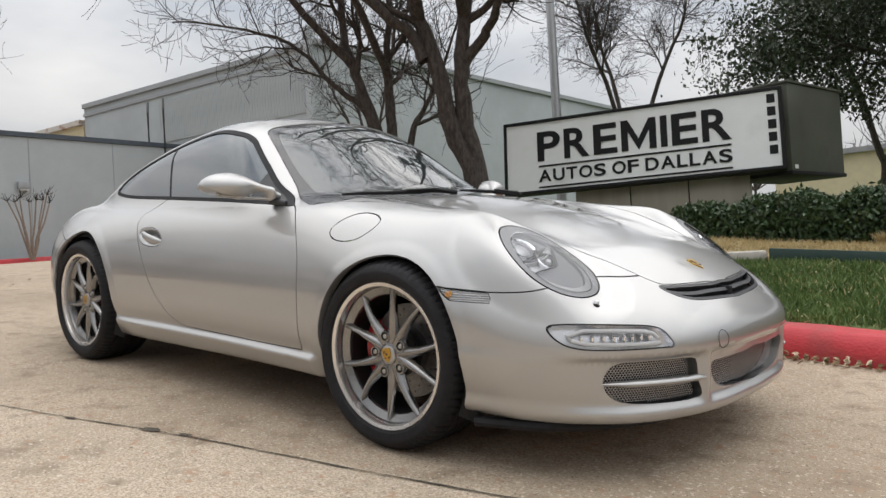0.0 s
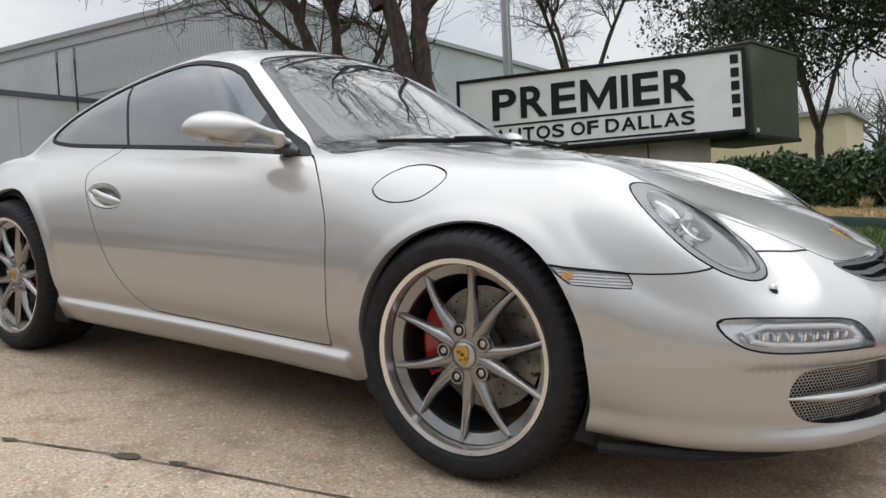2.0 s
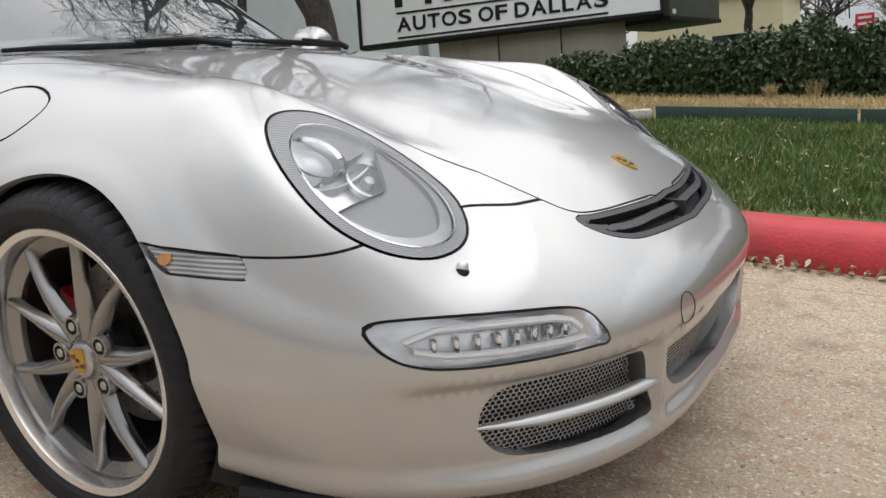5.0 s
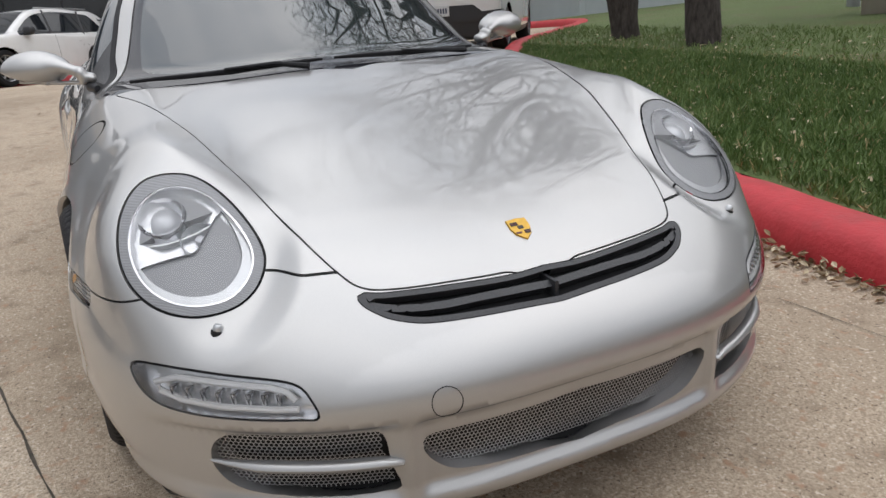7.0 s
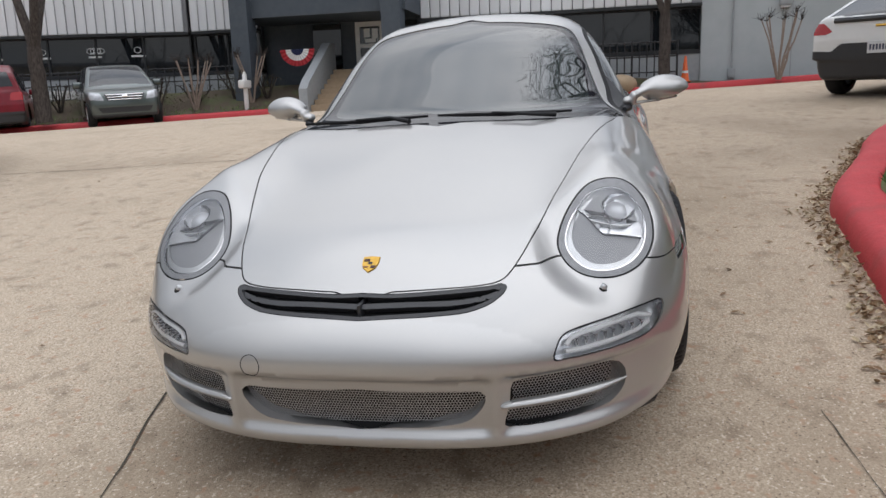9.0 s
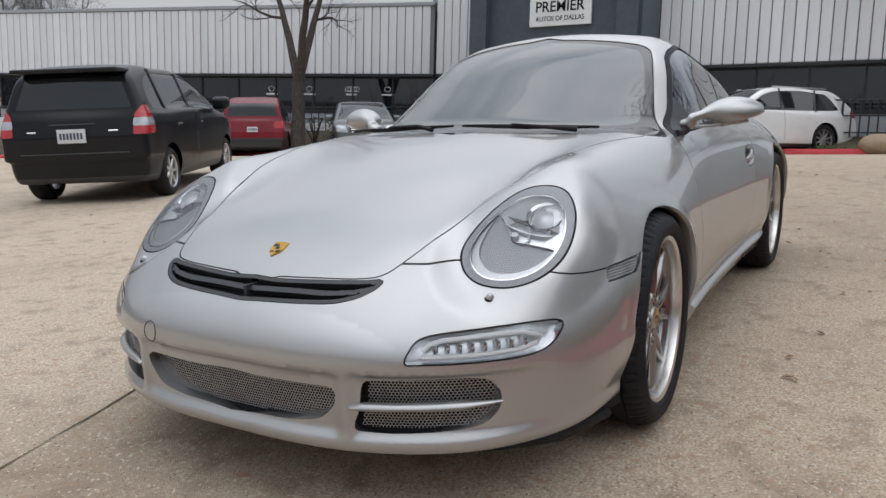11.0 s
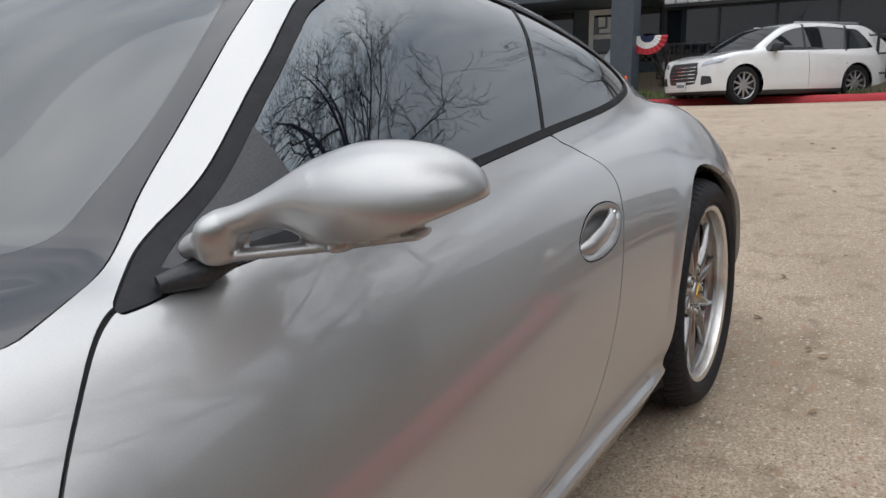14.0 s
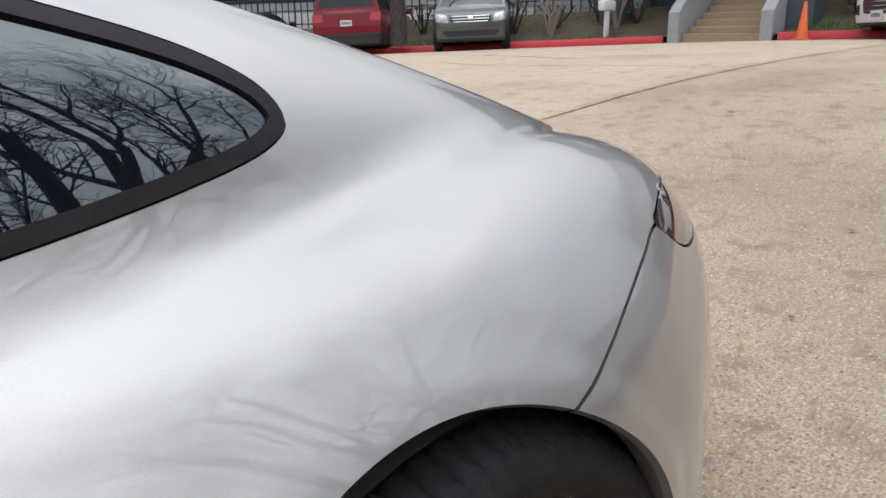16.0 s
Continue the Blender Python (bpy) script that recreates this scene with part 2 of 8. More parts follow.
cl.new(c_mix.outputs["Result"], c_bsdf.inputs["Base Color"])
JOINT = material("joint_dirt", (0.045, 0.038, 0.030), rough=0.95, second=(0.09, 0.075, 0.055), scale=30)
KERBRED = material("red_kerb_paint", (0.50, 0.035, 0.045), rough=0.62, second=(0.42, 0.028, 0.035), scale=14, bump=0.35, bump_scale=60, stains=(0.30, 0.045, 0.045), stain_scale=3.0, stain_range=(0.56, 0.75))
KERBGREY = material("bare_kerb_concrete", (0.50, 0.47, 0.42), rough=0.85, second=(0.40, 0.37, 0.33), scale=20, bump=0.3)
SOIL = material("lawn_soil", (0.065, 0.09, 0.026), rough=0.95, second=(0.11, 0.15, 0.045), scale=26, detail=8, bump=0.8, bump_scale=60, stains=(0.11, 0.10, 0.045), stain_scale=1.2, stain_range=(0.52, 0.72))
BLADE = material("grass_blade", (0.070, 0.125, 0.028), rough=0.55, second=(0.14, 0.21, 0.06), scale=3.0, detail=3)
DRYBLADE = material("dry_grass_blade", (0.40, 0.31, 0.15), rough=0.7, second=(0.52, 0.42, 0.23), scale=4.0)
STRAW = material("straw_ground", (0.36, 0.28, 0.14), rough=0.95, second=(0.50, 0.40, 0.22), scale=45, bump=0.8, bump_scale=120)
DRYLEAF = material("dry_leaf", (0.20, 0.12, 0.065), rough=0.75, second=(0.32, 0.22, 0.12), scale=12)
BARK = material("grey_bark", (0.038, 0.032, 0.029), rough=0.95, spec=0.2, second=(0.095, 0.08, 0.072), scale=22, detail=8, bump=0.9, bump_scale=26, aniso=(1, 1, 0.35))
TWIG = material("thin_twig", (0.034, 0.028, 0.026), rough=0.95, spec=0.2, second=(0.06, 0.05, 0.045), scale=10)
PALEBARK = material("pale_smooth_bark", (0.30, 0.24, 0.20), rough=0.8, second=(0.22, 0.17, 0.14), scale=12)
HEDGELEAF = material("hedge_leaf", (0.022, 0.050, 0.016), rough=0.38, second=(0.055, 0.095, 0.035), scale=6.0)
OAKLEAF = material("evergreen_oak_leaf", (0.016, 0.030, 0.012), rough=0.5, second=(0.036, 0.055, 0.022), scale=5.0)
SLATE = material("slate_blue_paint", (0.052, 0.066, 0.085), rough=0.6, second=(0.066, 0.082, 0.10), scale=6, bump=0.15)
GREYWALL = material("pale_grey_painted_wall", (0.40, 0.44, 0.455), rough=0.75, second=(0.44, 0.475, 0.49), scale=2.0, bump=0.2, bump_scale=40, stains=(0.36, 0.39, 0.40), stain_scale=0.35, stain_range=(0.5, 0.75))
GREYTRIM = material("grey_trim_paint", (0.30, 0.32, 0.335), rough=0.6, second=(0.34, 0.36, 0.375), scale=9)
CREAM = material("cream_render", (0.62, 0.54, 0.36), rough=0.8, second=(0.56, 0.49, 0.33), scale=2.5)
STEPCON = material("tan_step_concrete", (0.36, 0.27, 0.18), rough=0.88, second=(0.30, 0.225, 0.15), scale=12, bump=0.3)
SHOPGLASS = material("dark_shop_glass", (0.010, 0.013, 0.016), rough=0.02, spec=0.8)
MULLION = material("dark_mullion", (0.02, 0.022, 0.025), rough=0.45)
WHITEPAINT = material("white_gloss_paint", (0.74, 0.74, 0.73), rough=0.4, second=(0.68, 0.68, 0.67), scale=7)
SIGNWHITE = material("sign_face_white", (0.70, 0.72, 0.72), rough=0.35, second=(0.76, 0.78, 0.78), scale=0.8, stains=(0.62, 0.64, 0.63), stain_scale=1.6, stain_range=(0.55, 0.8))
SIGNBLACK = material("sign_black", (0.008, 0.008, 0.009), rough=0.5, spec=0.2, second=(0.012, 0.012, 0.013), scale=30)
SIGNGREEN = material("weathered_green_cabinet", (0.062, 0.068, 0.052), rough=0.55, second=(0.085, 0.090, 0.070), scale=3.0, stains=(0.045, 0.048, 0.036), stain_scale=1.5, stain_range=(0.45, 0.7))
PLINTH = material("tan_metal_plinth", (0.42, 0.38, 0.32), rough=0.38, metal=0.4, second=(0.32, 0.28, 0.23), scale=1.6, detail=3, aniso=(1.6, 1.6, 0.15))
STEELPOLE = material("galvanised_pole", (0.42, 0.43, 0.44), rough=0.4, metal=0.7, second=(0.36, 0.37, 0.38), scale=8)
EDGING = material("dark_green_edging", (0.018, 0.045, 0.038), rough=0.5, second=(0.03, 0.06, 0.05), scale=10)
CONE = material("orange_cone", (0.75, 0.13, 0.02), rough=0.5, second=(0.62, 0.10, 0.02), scale=20)
IRON = material("black_iron", (0.018, 0.018, 0.02), rough=0.5)
CLOTHR = material("bunting_red", (0.42, 0.03, 0.04), rough=0.8)
CLOTHB = material("bunting_blue", (0.02, 0.03, 0.09), rough=0.8)
ASPHALT = material("street_asphalt", (0.05, 0.05, 0.052), rough=0.9, second=(0.075, 0.075, 0.078), scale=40, bump=0.4)
CARWHITE = material("white_car_paint", (0.72, 0.72, 0.71), rough=0.25, coat=1.0, second=(0.76, 0.76, 0.75), scale=4)
CARBLACK = material("black_car_paint", (0.005, 0.006, 0.008), rough=0.3, coat=0.3, spec=0.2, second=(0.007, 0.008, 0.011), scale=5)
CARRED = material("dark_red_car_paint", (0.19, 0.008, 0.018), rough=0.3, coat=0.5, spec=0.3, second=(0.15, 0.007, 0.014), scale=5)
CARGREEN = material("green_grey_car_paint", (0.085, 0.105, 0.10), rough=0.28, metal=0.6, coat=1.0, second=(0.10, 0.12, 0.115), scale=200)
TAILRED = material("tail_lamp_red", (0.40, 0.015, 0.02), rough=0.15, coat=1.0)
PLATE = material("number_plate", (0.66, 0.67, 0.68), rough=0.4, second=(0.58, 0.59, 0.60), scale=30)
PLATEBAR = material("plate_dark_bar", (0.06, 0.07, 0.11), rough=0.5)
FOOTRED = material("red_board", (0.55, 0.02, 0.04), rough=0.5)
DRYLEAF_PALE = material("pale_dry_leaf", (0.42, 0.34, 0.22), rough=0.75, second=(0.56, 0.47, 0.33), scale=12)
BLADE_LIGHT = material("light_grass_blade", (0.12, 0.19, 0.05), rough=0.55, second=(0.22, 0.27, 0.10), scale=3.0)
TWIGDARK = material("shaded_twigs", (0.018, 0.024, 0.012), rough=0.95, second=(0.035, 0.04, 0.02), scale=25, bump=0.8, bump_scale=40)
PANELWHITE = material("white_metal_panel", (0.68, 0.69, 0.71), rough=0.45, second=(0.74, 0.75, 0.77), scale=3, vary=0.06, stains=(0.50, 0.50, 0.50), stain_scale=0.7, stain_range=(0.5, 0.8), aniso=(1, 1, 0.3))
PANELGAP = material("panel_joint_grey", (0.22, 0.22, 0.235), rough=0.7)
FARWOOD = material("far_bare_wood", (0.060, 0.055, 0.050), rough=0.95, second=(0.10, 0.09, 0.08), scale=1.5)
BEIGE = material("beige_wall", (0.42, 0.36, 0.27), rough=0.85, second=(0.38, 0.325, 0.245), scale=1.5)
ROOFGREY = material("grey_roof", (0.25, 0.25, 0.26), rough=0.7, second=(0.30, 0.30, 0.31), scale=2)
CARGLASS = material("dark_car_glass", (0.015, 0.018, 0.022), rough=0.03, spec=0.7)
LAMPGLASS = material("headlamp_glass", (0.55, 0.57, 0.60), rough=0.12, metal=0.4, second=(0.35, 0.36, 0.38), scale=9, coat=1.0)
DARKRIM = material("dark_alloy", (0.10, 0.10, 0.11), rough=0.35, metal=0.7, second=(0.14, 0.14, 0.15), scale=40)
BRIGHTRIM = material("bright_alloy", (0.50, 0.50, 0.51), rough=0.3, metal=0.8, second=(0.56, 0.56, 0.57), scale=40)
GASKETBLACK = material("black_pillar", (0.012, 0.012, 0.014), rough=0.3)
MIDRIM = material("mid_alloy", (0.36, 0.36, 0.37), rough=0.3, metal=0.75, second=(0.42, 0.42, 0.43), scale=40)
MULCH = material("dark_mulch", (0.050, 0.038, 0.026), rough=0.95, second=(0.10, 0.075, 0.05), scale=30, detail=8, bump=0.8, bump_scale=60, stains=(0.07, 0.085, 0.03), stain_scale=1.5, stain_range=(0.5, 0.7))
SHRUBLEAF = material("brown_green_shrub_leaf", (0.055, 0.048, 0.026), rough=0.6, second=(0.085, 0.085, 0.040), scale=6)
GREYRIB = material("grey_metal_rib", (0.34, 0.37, 0.38), rough=0.5, second=(0.40, 0.43, 0.44), scale=3)
RUSTEDGE = material("rusty_white_edge", (0.55, 0.52, 0.48), rough=0.7, second=(0.30, 0.18, 0.12), scale=2.2, spread=(0.5, 0.62))


# ---- ground ----
def ground_z(x, y):
    """The drive falls towards the car's nose and levels out behind the car and at the street."""
    u = np.clip(-np.asarray(x, float), -6, 20)
    rise = np.where(u < 6, u, 6 + 2.6 * (1 - np.exp(-np.maximum(u - 6, 0) / 2.6)))
    far = np.clip((u - 5) / 9, 0, 1)
    k = 0.0212 + 0.019 * far
    return 0.0878 * rise + k * np.clip(y, -28, 14) + far * (0.17 - 0.10 * np.tanh((np.asarray(y, float) + 3) / 4))

# ---- the sports car: its outer skin as a smooth blend of simple shells, along the car's own axes ----
# x runs to the nose, y to the car's left, z up; the wheels' contact plane is z = 0; lengths in metres.
AXLE_F, AXLE_R = 1.172, -1.182


def curve(x, *knots):
    """A smooth curve through a few knots (x, value), level-ended outside them."""
    kx, kv = np.array(knots[0::2], float), np.array(knots[1::2], float)
    order = np.argsort(kx)
    kx, kv = kx[order], kv[order]
    d = np.diff(kv) / np.diff(kx)
    m = np.zeros_like(kv)
    m[1:-1] = (d[:-1] * np.diff(kx)[1:] + d[1:] * np.diff(kx)[:-1]) / (kx[2:] - kx[:-2])
    m[0], m[-1] = d[0], d[-1]
    xc = np.clip(x, kx[0], kx[-1])
    i = np.clip(np.searchsorted(kx, xc) - 1, 0, len(kx) - 2)
    h = kx[i + 1] - kx[i]
    t = (xc - kx[i]) / h
    return ((2 * t**3 - 3 * t**2 + 1) * kv[i] + (t**3 - 2 * t**2 + t) * h * m[i] + (3 * t**2 - 2 * t**3) * kv[i + 1]
            + (t**3 - t**2) * h * m[i + 1])


def smax(a, b, k):
    h = np.clip(0.5 + 0.5 * (a - b) / k, 0, 1)
    return b + (a - b) * h + k * h * (1 - h)


def smin(a, b, k):
    return -smax(-a, -b, k)


def step(x, a, b):
    t = np.clip((x - a) / (b - a), 0, 1)
    return t * t * (3 - 2 * t)


def deck(x, y):
    """Height of bonnet, waist and tail, without the cabin."""
    centre = curve(x, -2.3, 0.62, -2.05, 0.715, -1.7, 0.812, -1.5, 0.836, -1.2, 0.858, -0.6, 0.882, 0.0, 0.880, 0.5, 0.888, 0.75, 0.890, 1.0, 0.862,
                   1.3, 0.805, 1.6, 0.728, 1.8, 0.672, 1.95, 0.620, 2.05, 0.575)
    wing = curve(x, -2.2, 0.025, -1.9, 0.052, -1.65, 0.050, -1.2, 0.018, -0.4, 0.0, 0.4, 0.0, 0.9, 0.020, 1.2, 0.055, 1.5, 0.105, 1.68, 0.085, 1.85, 0.025, 2.0, 0.0)
    crown = curve(x, -1.0, 0.06, 0.4, 0.05, 0.9, 0.10, 1.6, 0.13)
    return centre - crown * y**2 + wing * np.exp(-(((y - 0.665) / 0.15) ** 2))


def flank(x, z):
    """Half width of the lower body."""
    waist = curve(x, -2.3, 0.42, -2.1, 0.575, -1.95, 0.665, -1.8, 0.745, -1.68, 0.800, -1.56, 0.846, -1.42, 0.876, -1.25, 0.892, -1.1, 0.893, -0.7, 0.866, -0.2, 0.852, 0.4, 0.853, 0.8, 0.868, 1.175, 0.886, 1.5, 0.862,
                  1.75, 0.836, 2.0, 0.775)
    up, low = np.maximum(z - 0.48, 0), np.maximum(0.42 - z, 0)
    # a ledge along the sill, a crease behind the daytime lamp, a flared lower edge, and the rolled edges of the arches
    sill = step(x, -0.95, -0.62) * (1 - step(x, 0.79, 0.815))
    sill = sill * (0.026 * step(0.286 - z, 0, 0.026) - 0.004 * np.exp(-(((z - 0.30) / 0.025) ** 2)))
    bumper_side = step(x, 1.42, 1.50) * (0.006 * step(0.415 - z, 0, 0.040) * (1 - step(x, 1.78, 1.92)) + 0.016 * step(0.262 - z, 0, 0.055))
    rolled = 0
    for ax, rx, rz in ((1.197, 0.336, 0.345), (-1.122, 0.360, 0.380)):
        rolled = rolled + 0.005 * (1 - step(np.hypot((x - ax) / rx, (z - 0.325) / rz) - 1, 0.03, 0.15)) * step(z, 0.25, 0.40)
    return waist - 0.80 * up**2 - 1.4 * low**2 + sill + bumper_side + rolled


def cabin_width(x, z):
    base = curve(x, -2.2, 0.42, -1.7, 0.54, -1.15, 0.655, -0.5, 0.703, 0.0, 0.735, 0.5, 0.748)
    rise = np.maximum(z - 0.83, 0)
    return base - 0.36 * rise - 0.36 * rise**2


def roof(x, y):
    bow = 0.50 * step(x + 0.3, -0.2, 0.6)
    s = x + bow * y**2
    return curve(s, -2.25, 0.63, -1.9, 0.80, -1.5, 0.975, -1.1, 1.125, -0.7, 1.232, -0.3, 1.285, 0.0, 1.262, 0.25, 1.172, 0.5, 1.035, 0.75, 0.895,
                 0.95, 0.77, 1.3, 0.5) - 0.20 * y**2


def nose(y, z):
    up, low = np.maximum(z - 0.40, 0), np.maximum(0.30 - z, 0)
    back = 0.1815 * (np.sqrt(1 + (up / 0.13) ** 2) - 1)
    dent = step(0.392 - z, 0.0, 0.022) * (1 - step(0.248 - z, 0.0, 0.034)) * (1 - step(y, 0.70, 0.80)) * (1 - 0.8 * np.exp(-(((y - 0.353) / 0.022) ** 2)))
    back = back + 0.020 * dent
    return 2.135 - 0.66 * y**3 - back - 0.9 * low**2 + 0.016 * np.exp(-(((z - 0.15) / 0.045) ** 2))


def tail(y, z):
    return -2.24 + 0.80 * y**3 + 1.6 * np.maximum(z - 0.55, 0) ** 2 + 1.2 * np.maximum(0.45 - z, 0) ** 2


HL, HN = np.array([1.691, 0.630, 0.658]), np.array([0.5910, 0.1443, 0.7937])
HA = np.array([-0.8015, 0.2031, 0.5600])
HA = HA - HN * (HA @ HN)
HA, HN = HA / np.linalg.norm(HA), HN / np.linalg.norm(HN)
HB = np.cross(HN, HA)


def lamp_pod(low, x, y, z):
    """Draws the wing towards the shallow dome of the headlamp."""
    a, b, c = [(x - HL[0]) * w[0] + (y - HL[1]) * w[1] + (z - HL[2]) * w[2] for w in (HA, HB, HN)]
    r2 = (a / 0.186) ** 2 + (b / 0.128) ** 2
    near = (1 - step(np.sqrt(r2), 0.95, 1.65)) * (1 - step(np.abs(c), 0.08, 0.16))
    return low + near * (c - 0.017 * (1 - r2) - low)


def body_field(p):
    """Below nought inside the car's skin."""
    x, y, z = p[..., 0], np.abs(p[..., 1]), p[..., 2]
    slant = 0.93
    low = smax((z - deck(x, y)) * slant, y - flank(x, z), curve(x, -1.2, 0.24, -0.3, 0.14, 0.6, 0.14, 1.2, 0.22, 1.45, 0.21, 1.75, 0.165))
    low = smax(low, (x - nose(y, z)) * 0.9, 0.13)
    low = lamp_pod(low, x, y, z)
    low = smax(low, (tail(y, z) - x) * 0.9, 0.14)
    floor = curve(x, -2.3, 0.25, -1.5, 0.195, 0.9, 0.187, 1.6, 0.184, 2.1, 0.186)
    low = smax(low, floor - z, 0.03)
    top = smax((z - roof(x, y)) * curve(x, -1.5, 0.9, -0.3, 1.0, 0.2, 0.85, 0.8, 0.78), y - cabin_width(x, z), 0.13)
    top = smax(smax(top, 0.6 - z, 0.02), (tail(y, z) + 0.02 - x) * 0.9, 0.06)
    return smin(low, top, 0.035)


def slope_of(field, p, e=1e-4):
    g = np.empty_like(p)
    for k in range(3):
        d = np.zeros(3)
        d[k] = e
        g[..., k] = (field(p + d) - field(p - d)) / (2 * e)
    return g


def skin(field, low, high, cell):
    """A net of triangles on field = 0 within a box, with its normals (surface nets, drawn onto the surface)."""
    axes = [np.arange(a, b + cell, cell) for a, b in zip(low, high)]
    grid = np.stack(np.meshgrid(*axes, indexing="ij"), -1)
    value = np.stack([field(sheet) for sheet in grid])
    inside = value < 0
    n = [s - 1 for s in inside.shape]
    count = np.zeros(n, int)
    for a in (0, 1):
        for b in (0, 1):
            for c in (0, 1):
                count += inside[a:a + n[0], b:b + n[1], c:c + n[2]]
    cells = (count > 0) & (count < 8)
    index = np.full(n, -1)
    where = np.argwhere(cells)
    index[cells] = np.arange(len(where))
    points = np.array(low) + (where + 0.5) * cell
    for _ in range(7):
        g = slope_of(field, points)
        move = field(points)[:, None] * g / np.maximum((g**2).sum(1, keepdims=True), 1e-6)
        points -= np.clip(move, -0.6 * cell, 0.6 * cell)
    faces = []
    for k in range(3):
        a, b = (k + 1) % 3, (k + 2) % 3
        first, last = [slice(None)] * 3, [slice(None)] * 3
        first[k], last[k] = slice(0, -1), slice(1, None)
        change = inside[tuple(first)] != inside[tuple(last)]
        spots = np.argwhere(change)
        ok = (spots[:, a] > 0) & (spots[:, b] > 0) & (spots[:, a] < n[a]) & (spots[:, b] < n[b])
        spots = spots[ok]
        outward = inside[tuple(spots.T)]
        corners = []
        for da, db in ((-1, -1), (0, -1), (0, 0), (-1, 0)):
            s = spots.copy()
            s[:, a] += da
            s[:, b] += db
            corners.append(index[tuple(s.T)])
        q = np.stack(corners, 1)
        q[~outward] = q[~outward][:, ::-1]
        faces.append(q)
    q = np.concatenate(faces)
    q = q[(q >= 0).all(1)]
    diag = np.linalg.norm(points[q[:, 0]] - points[q[:, 2]], axis=1) <= np.linalg.norm(points[q[:, 1]] - points[q[:, 3]], axis=1)
    t = np.concatenate([q[diag][:, [0, 1, 2]], q[diag][:, [0, 2, 3]], q[~diag][:, [0, 1, 3]], q[~diag][:, [1, 2, 3]]])
    g = slope_of(field, points)
    return points, g / np.linalg.norm(g, axis=1, keepdims=True), t


# ---- patches: pieces cut from a skin, as (points, normals, triangles) ----
def tidy(patch):
    v, n, t = patch
    used = np.unique(t)
    new_of = np.full(len(v), -1)
    new_of[used] = np.arange(len(used))
    return v[used], n[used], new_of[t]


def cut(patch, value):
    """Splits a patch where value, one number a point, changes its sign: the piece below nought and the rest."""
    v, n, t = patch
    value = np.where(np.abs(value) < 1e-7, 1e-7, value)
    inside = value[t] < 0
    total = inside.sum(1)
    kept, rest, mixed = t[total == 3], t[total == 0], t[(total == 1) | (total == 2)]
    if len(mixed) == 0:
        return tidy((v, n, kept)), tidy((v, n, rest))
    side = np.sort(np.concatenate([mixed[:, [0, 1]], mixed[:, [1, 2]], mixed[:, [2, 0]]]), 1)
    side = np.unique(side[(value[side[:, 0]] < 0) != (value[side[:, 1]] < 0)], axis=0)
    a, b = value[side[:, 0]], value[side[:, 1]]
    f = (a / (a - b))[:, None]
    v2 = v[side[:, 0]] * (1 - f) + v[side[:, 1]] * f
    n2 = n[side[:, 0]] * (1 - f) + n[side[:, 1]] * f
    n2 /= np.linalg.norm(n2, axis=1, keepdims=True)
    at = {(int(p), int(q)): len(v) + k for k, (p, q) in enumerate(side)}
    more_in, more_out = [], []
    for tri in mixed:
        tri = [int(k) for k in tri]
        neg = [value[k] < 0 for k in tri]
        lone = neg.index(True) if sum(neg) == 1 else neg.index(False)
        p, q, r = tri[lone], tri[(lone + 1) % 3], tri[(lone + 2) % 3]
        pq, pr = at[(min(p, q), max(p, q))], at[(min(p, r), max(p, r))]
        one, two = [(p, pq, pr)], [(pq, q, r), (pq, r, pr)]
        (more_in if sum(neg) == 1 else more_out).extend(one)
        (more_out if sum(neg) == 1 else more_in).extend(two)
    v, n = np.concatenate([v, v2]), np.concatenate([n, n2])
    return tidy((v, n, np.concatenate([kept, np.array(more_in)]))), tidy((v, n, np.concatenate([rest, np.array(more_out)])))


def shift(patch, depth):
    return patch[0] + patch[1] * depth, patch[1], patch[2]


def join(*patches):
    v, n, t, base = [], [], [], 0
    for p in patches:
        if len(p[2]):
            v.append(p[0]), n.append(p[1]), t.append(p[2] + base)
            base += len(p[0])
    return np.concatenate(v), np.concatenate(n), np.concatenate(t)


def mirrored(patch):
    f = np.array([1, -1, 1])
    return patch[0] * f, patch[1] * f, patch[2][:, ::-1]


def edge_of(patch, test=None):
    """The open edges of a patch, as pairs of points, those whose two ends pass the test."""
    t = patch[2]
    e = np.concatenate([t[:, [0, 1]], t[:, [1, 2]], t[:, [2, 0]]])
    s = np.sort(e, 1)
    key = s[:, 0].astype(np.int64) * (len(patch[0]) + 1) + s[:, 1]
    _, first, number = np.unique(key, return_index=True, return_counts=True)
    e = e[first[number == 1]]
    if test is not None:
        ok = test(patch[0])
        e = e[ok[e[:, 0]] & ok[e[:, 1]]]
    return e


def lip(patch, depth, test=None, way=None):
    """A strip that runs inward from the open edges of a patch."""
    e = edge_of(patch, test)
    v, n = patch[0], patch[1]
    used, back = np.unique(e, return_inverse=True)
    back = back.reshape(e.shape)
    inward = -n[used] if way is None else np.broadcast_to(np.array(way, float), (len(used), 3))
    outer, inner = v[used], v[used] + inward * depth
    k = len(used)
    t = np.concatenate([np.stack([back[:, 1], back[:, 0], back[:, 0] + k], 1), np.stack([back[:, 1], back[:, 0] + k, back[:, 1] + k], 1)])
    p = np.concatenate([outer, inner])
    face = np.cross(p[t[:, 1]] - p[t[:, 0]], p[t[:, 2]] - p[t[:, 0]])
    nn = np.zeros_like(p)
    for c in range(3):
        np.add.at(nn, t[:, c], face)
    nn /= np.maximum(np.linalg.norm(nn, axis=1, keepdims=True), 1e-12)
    return p, nn, t


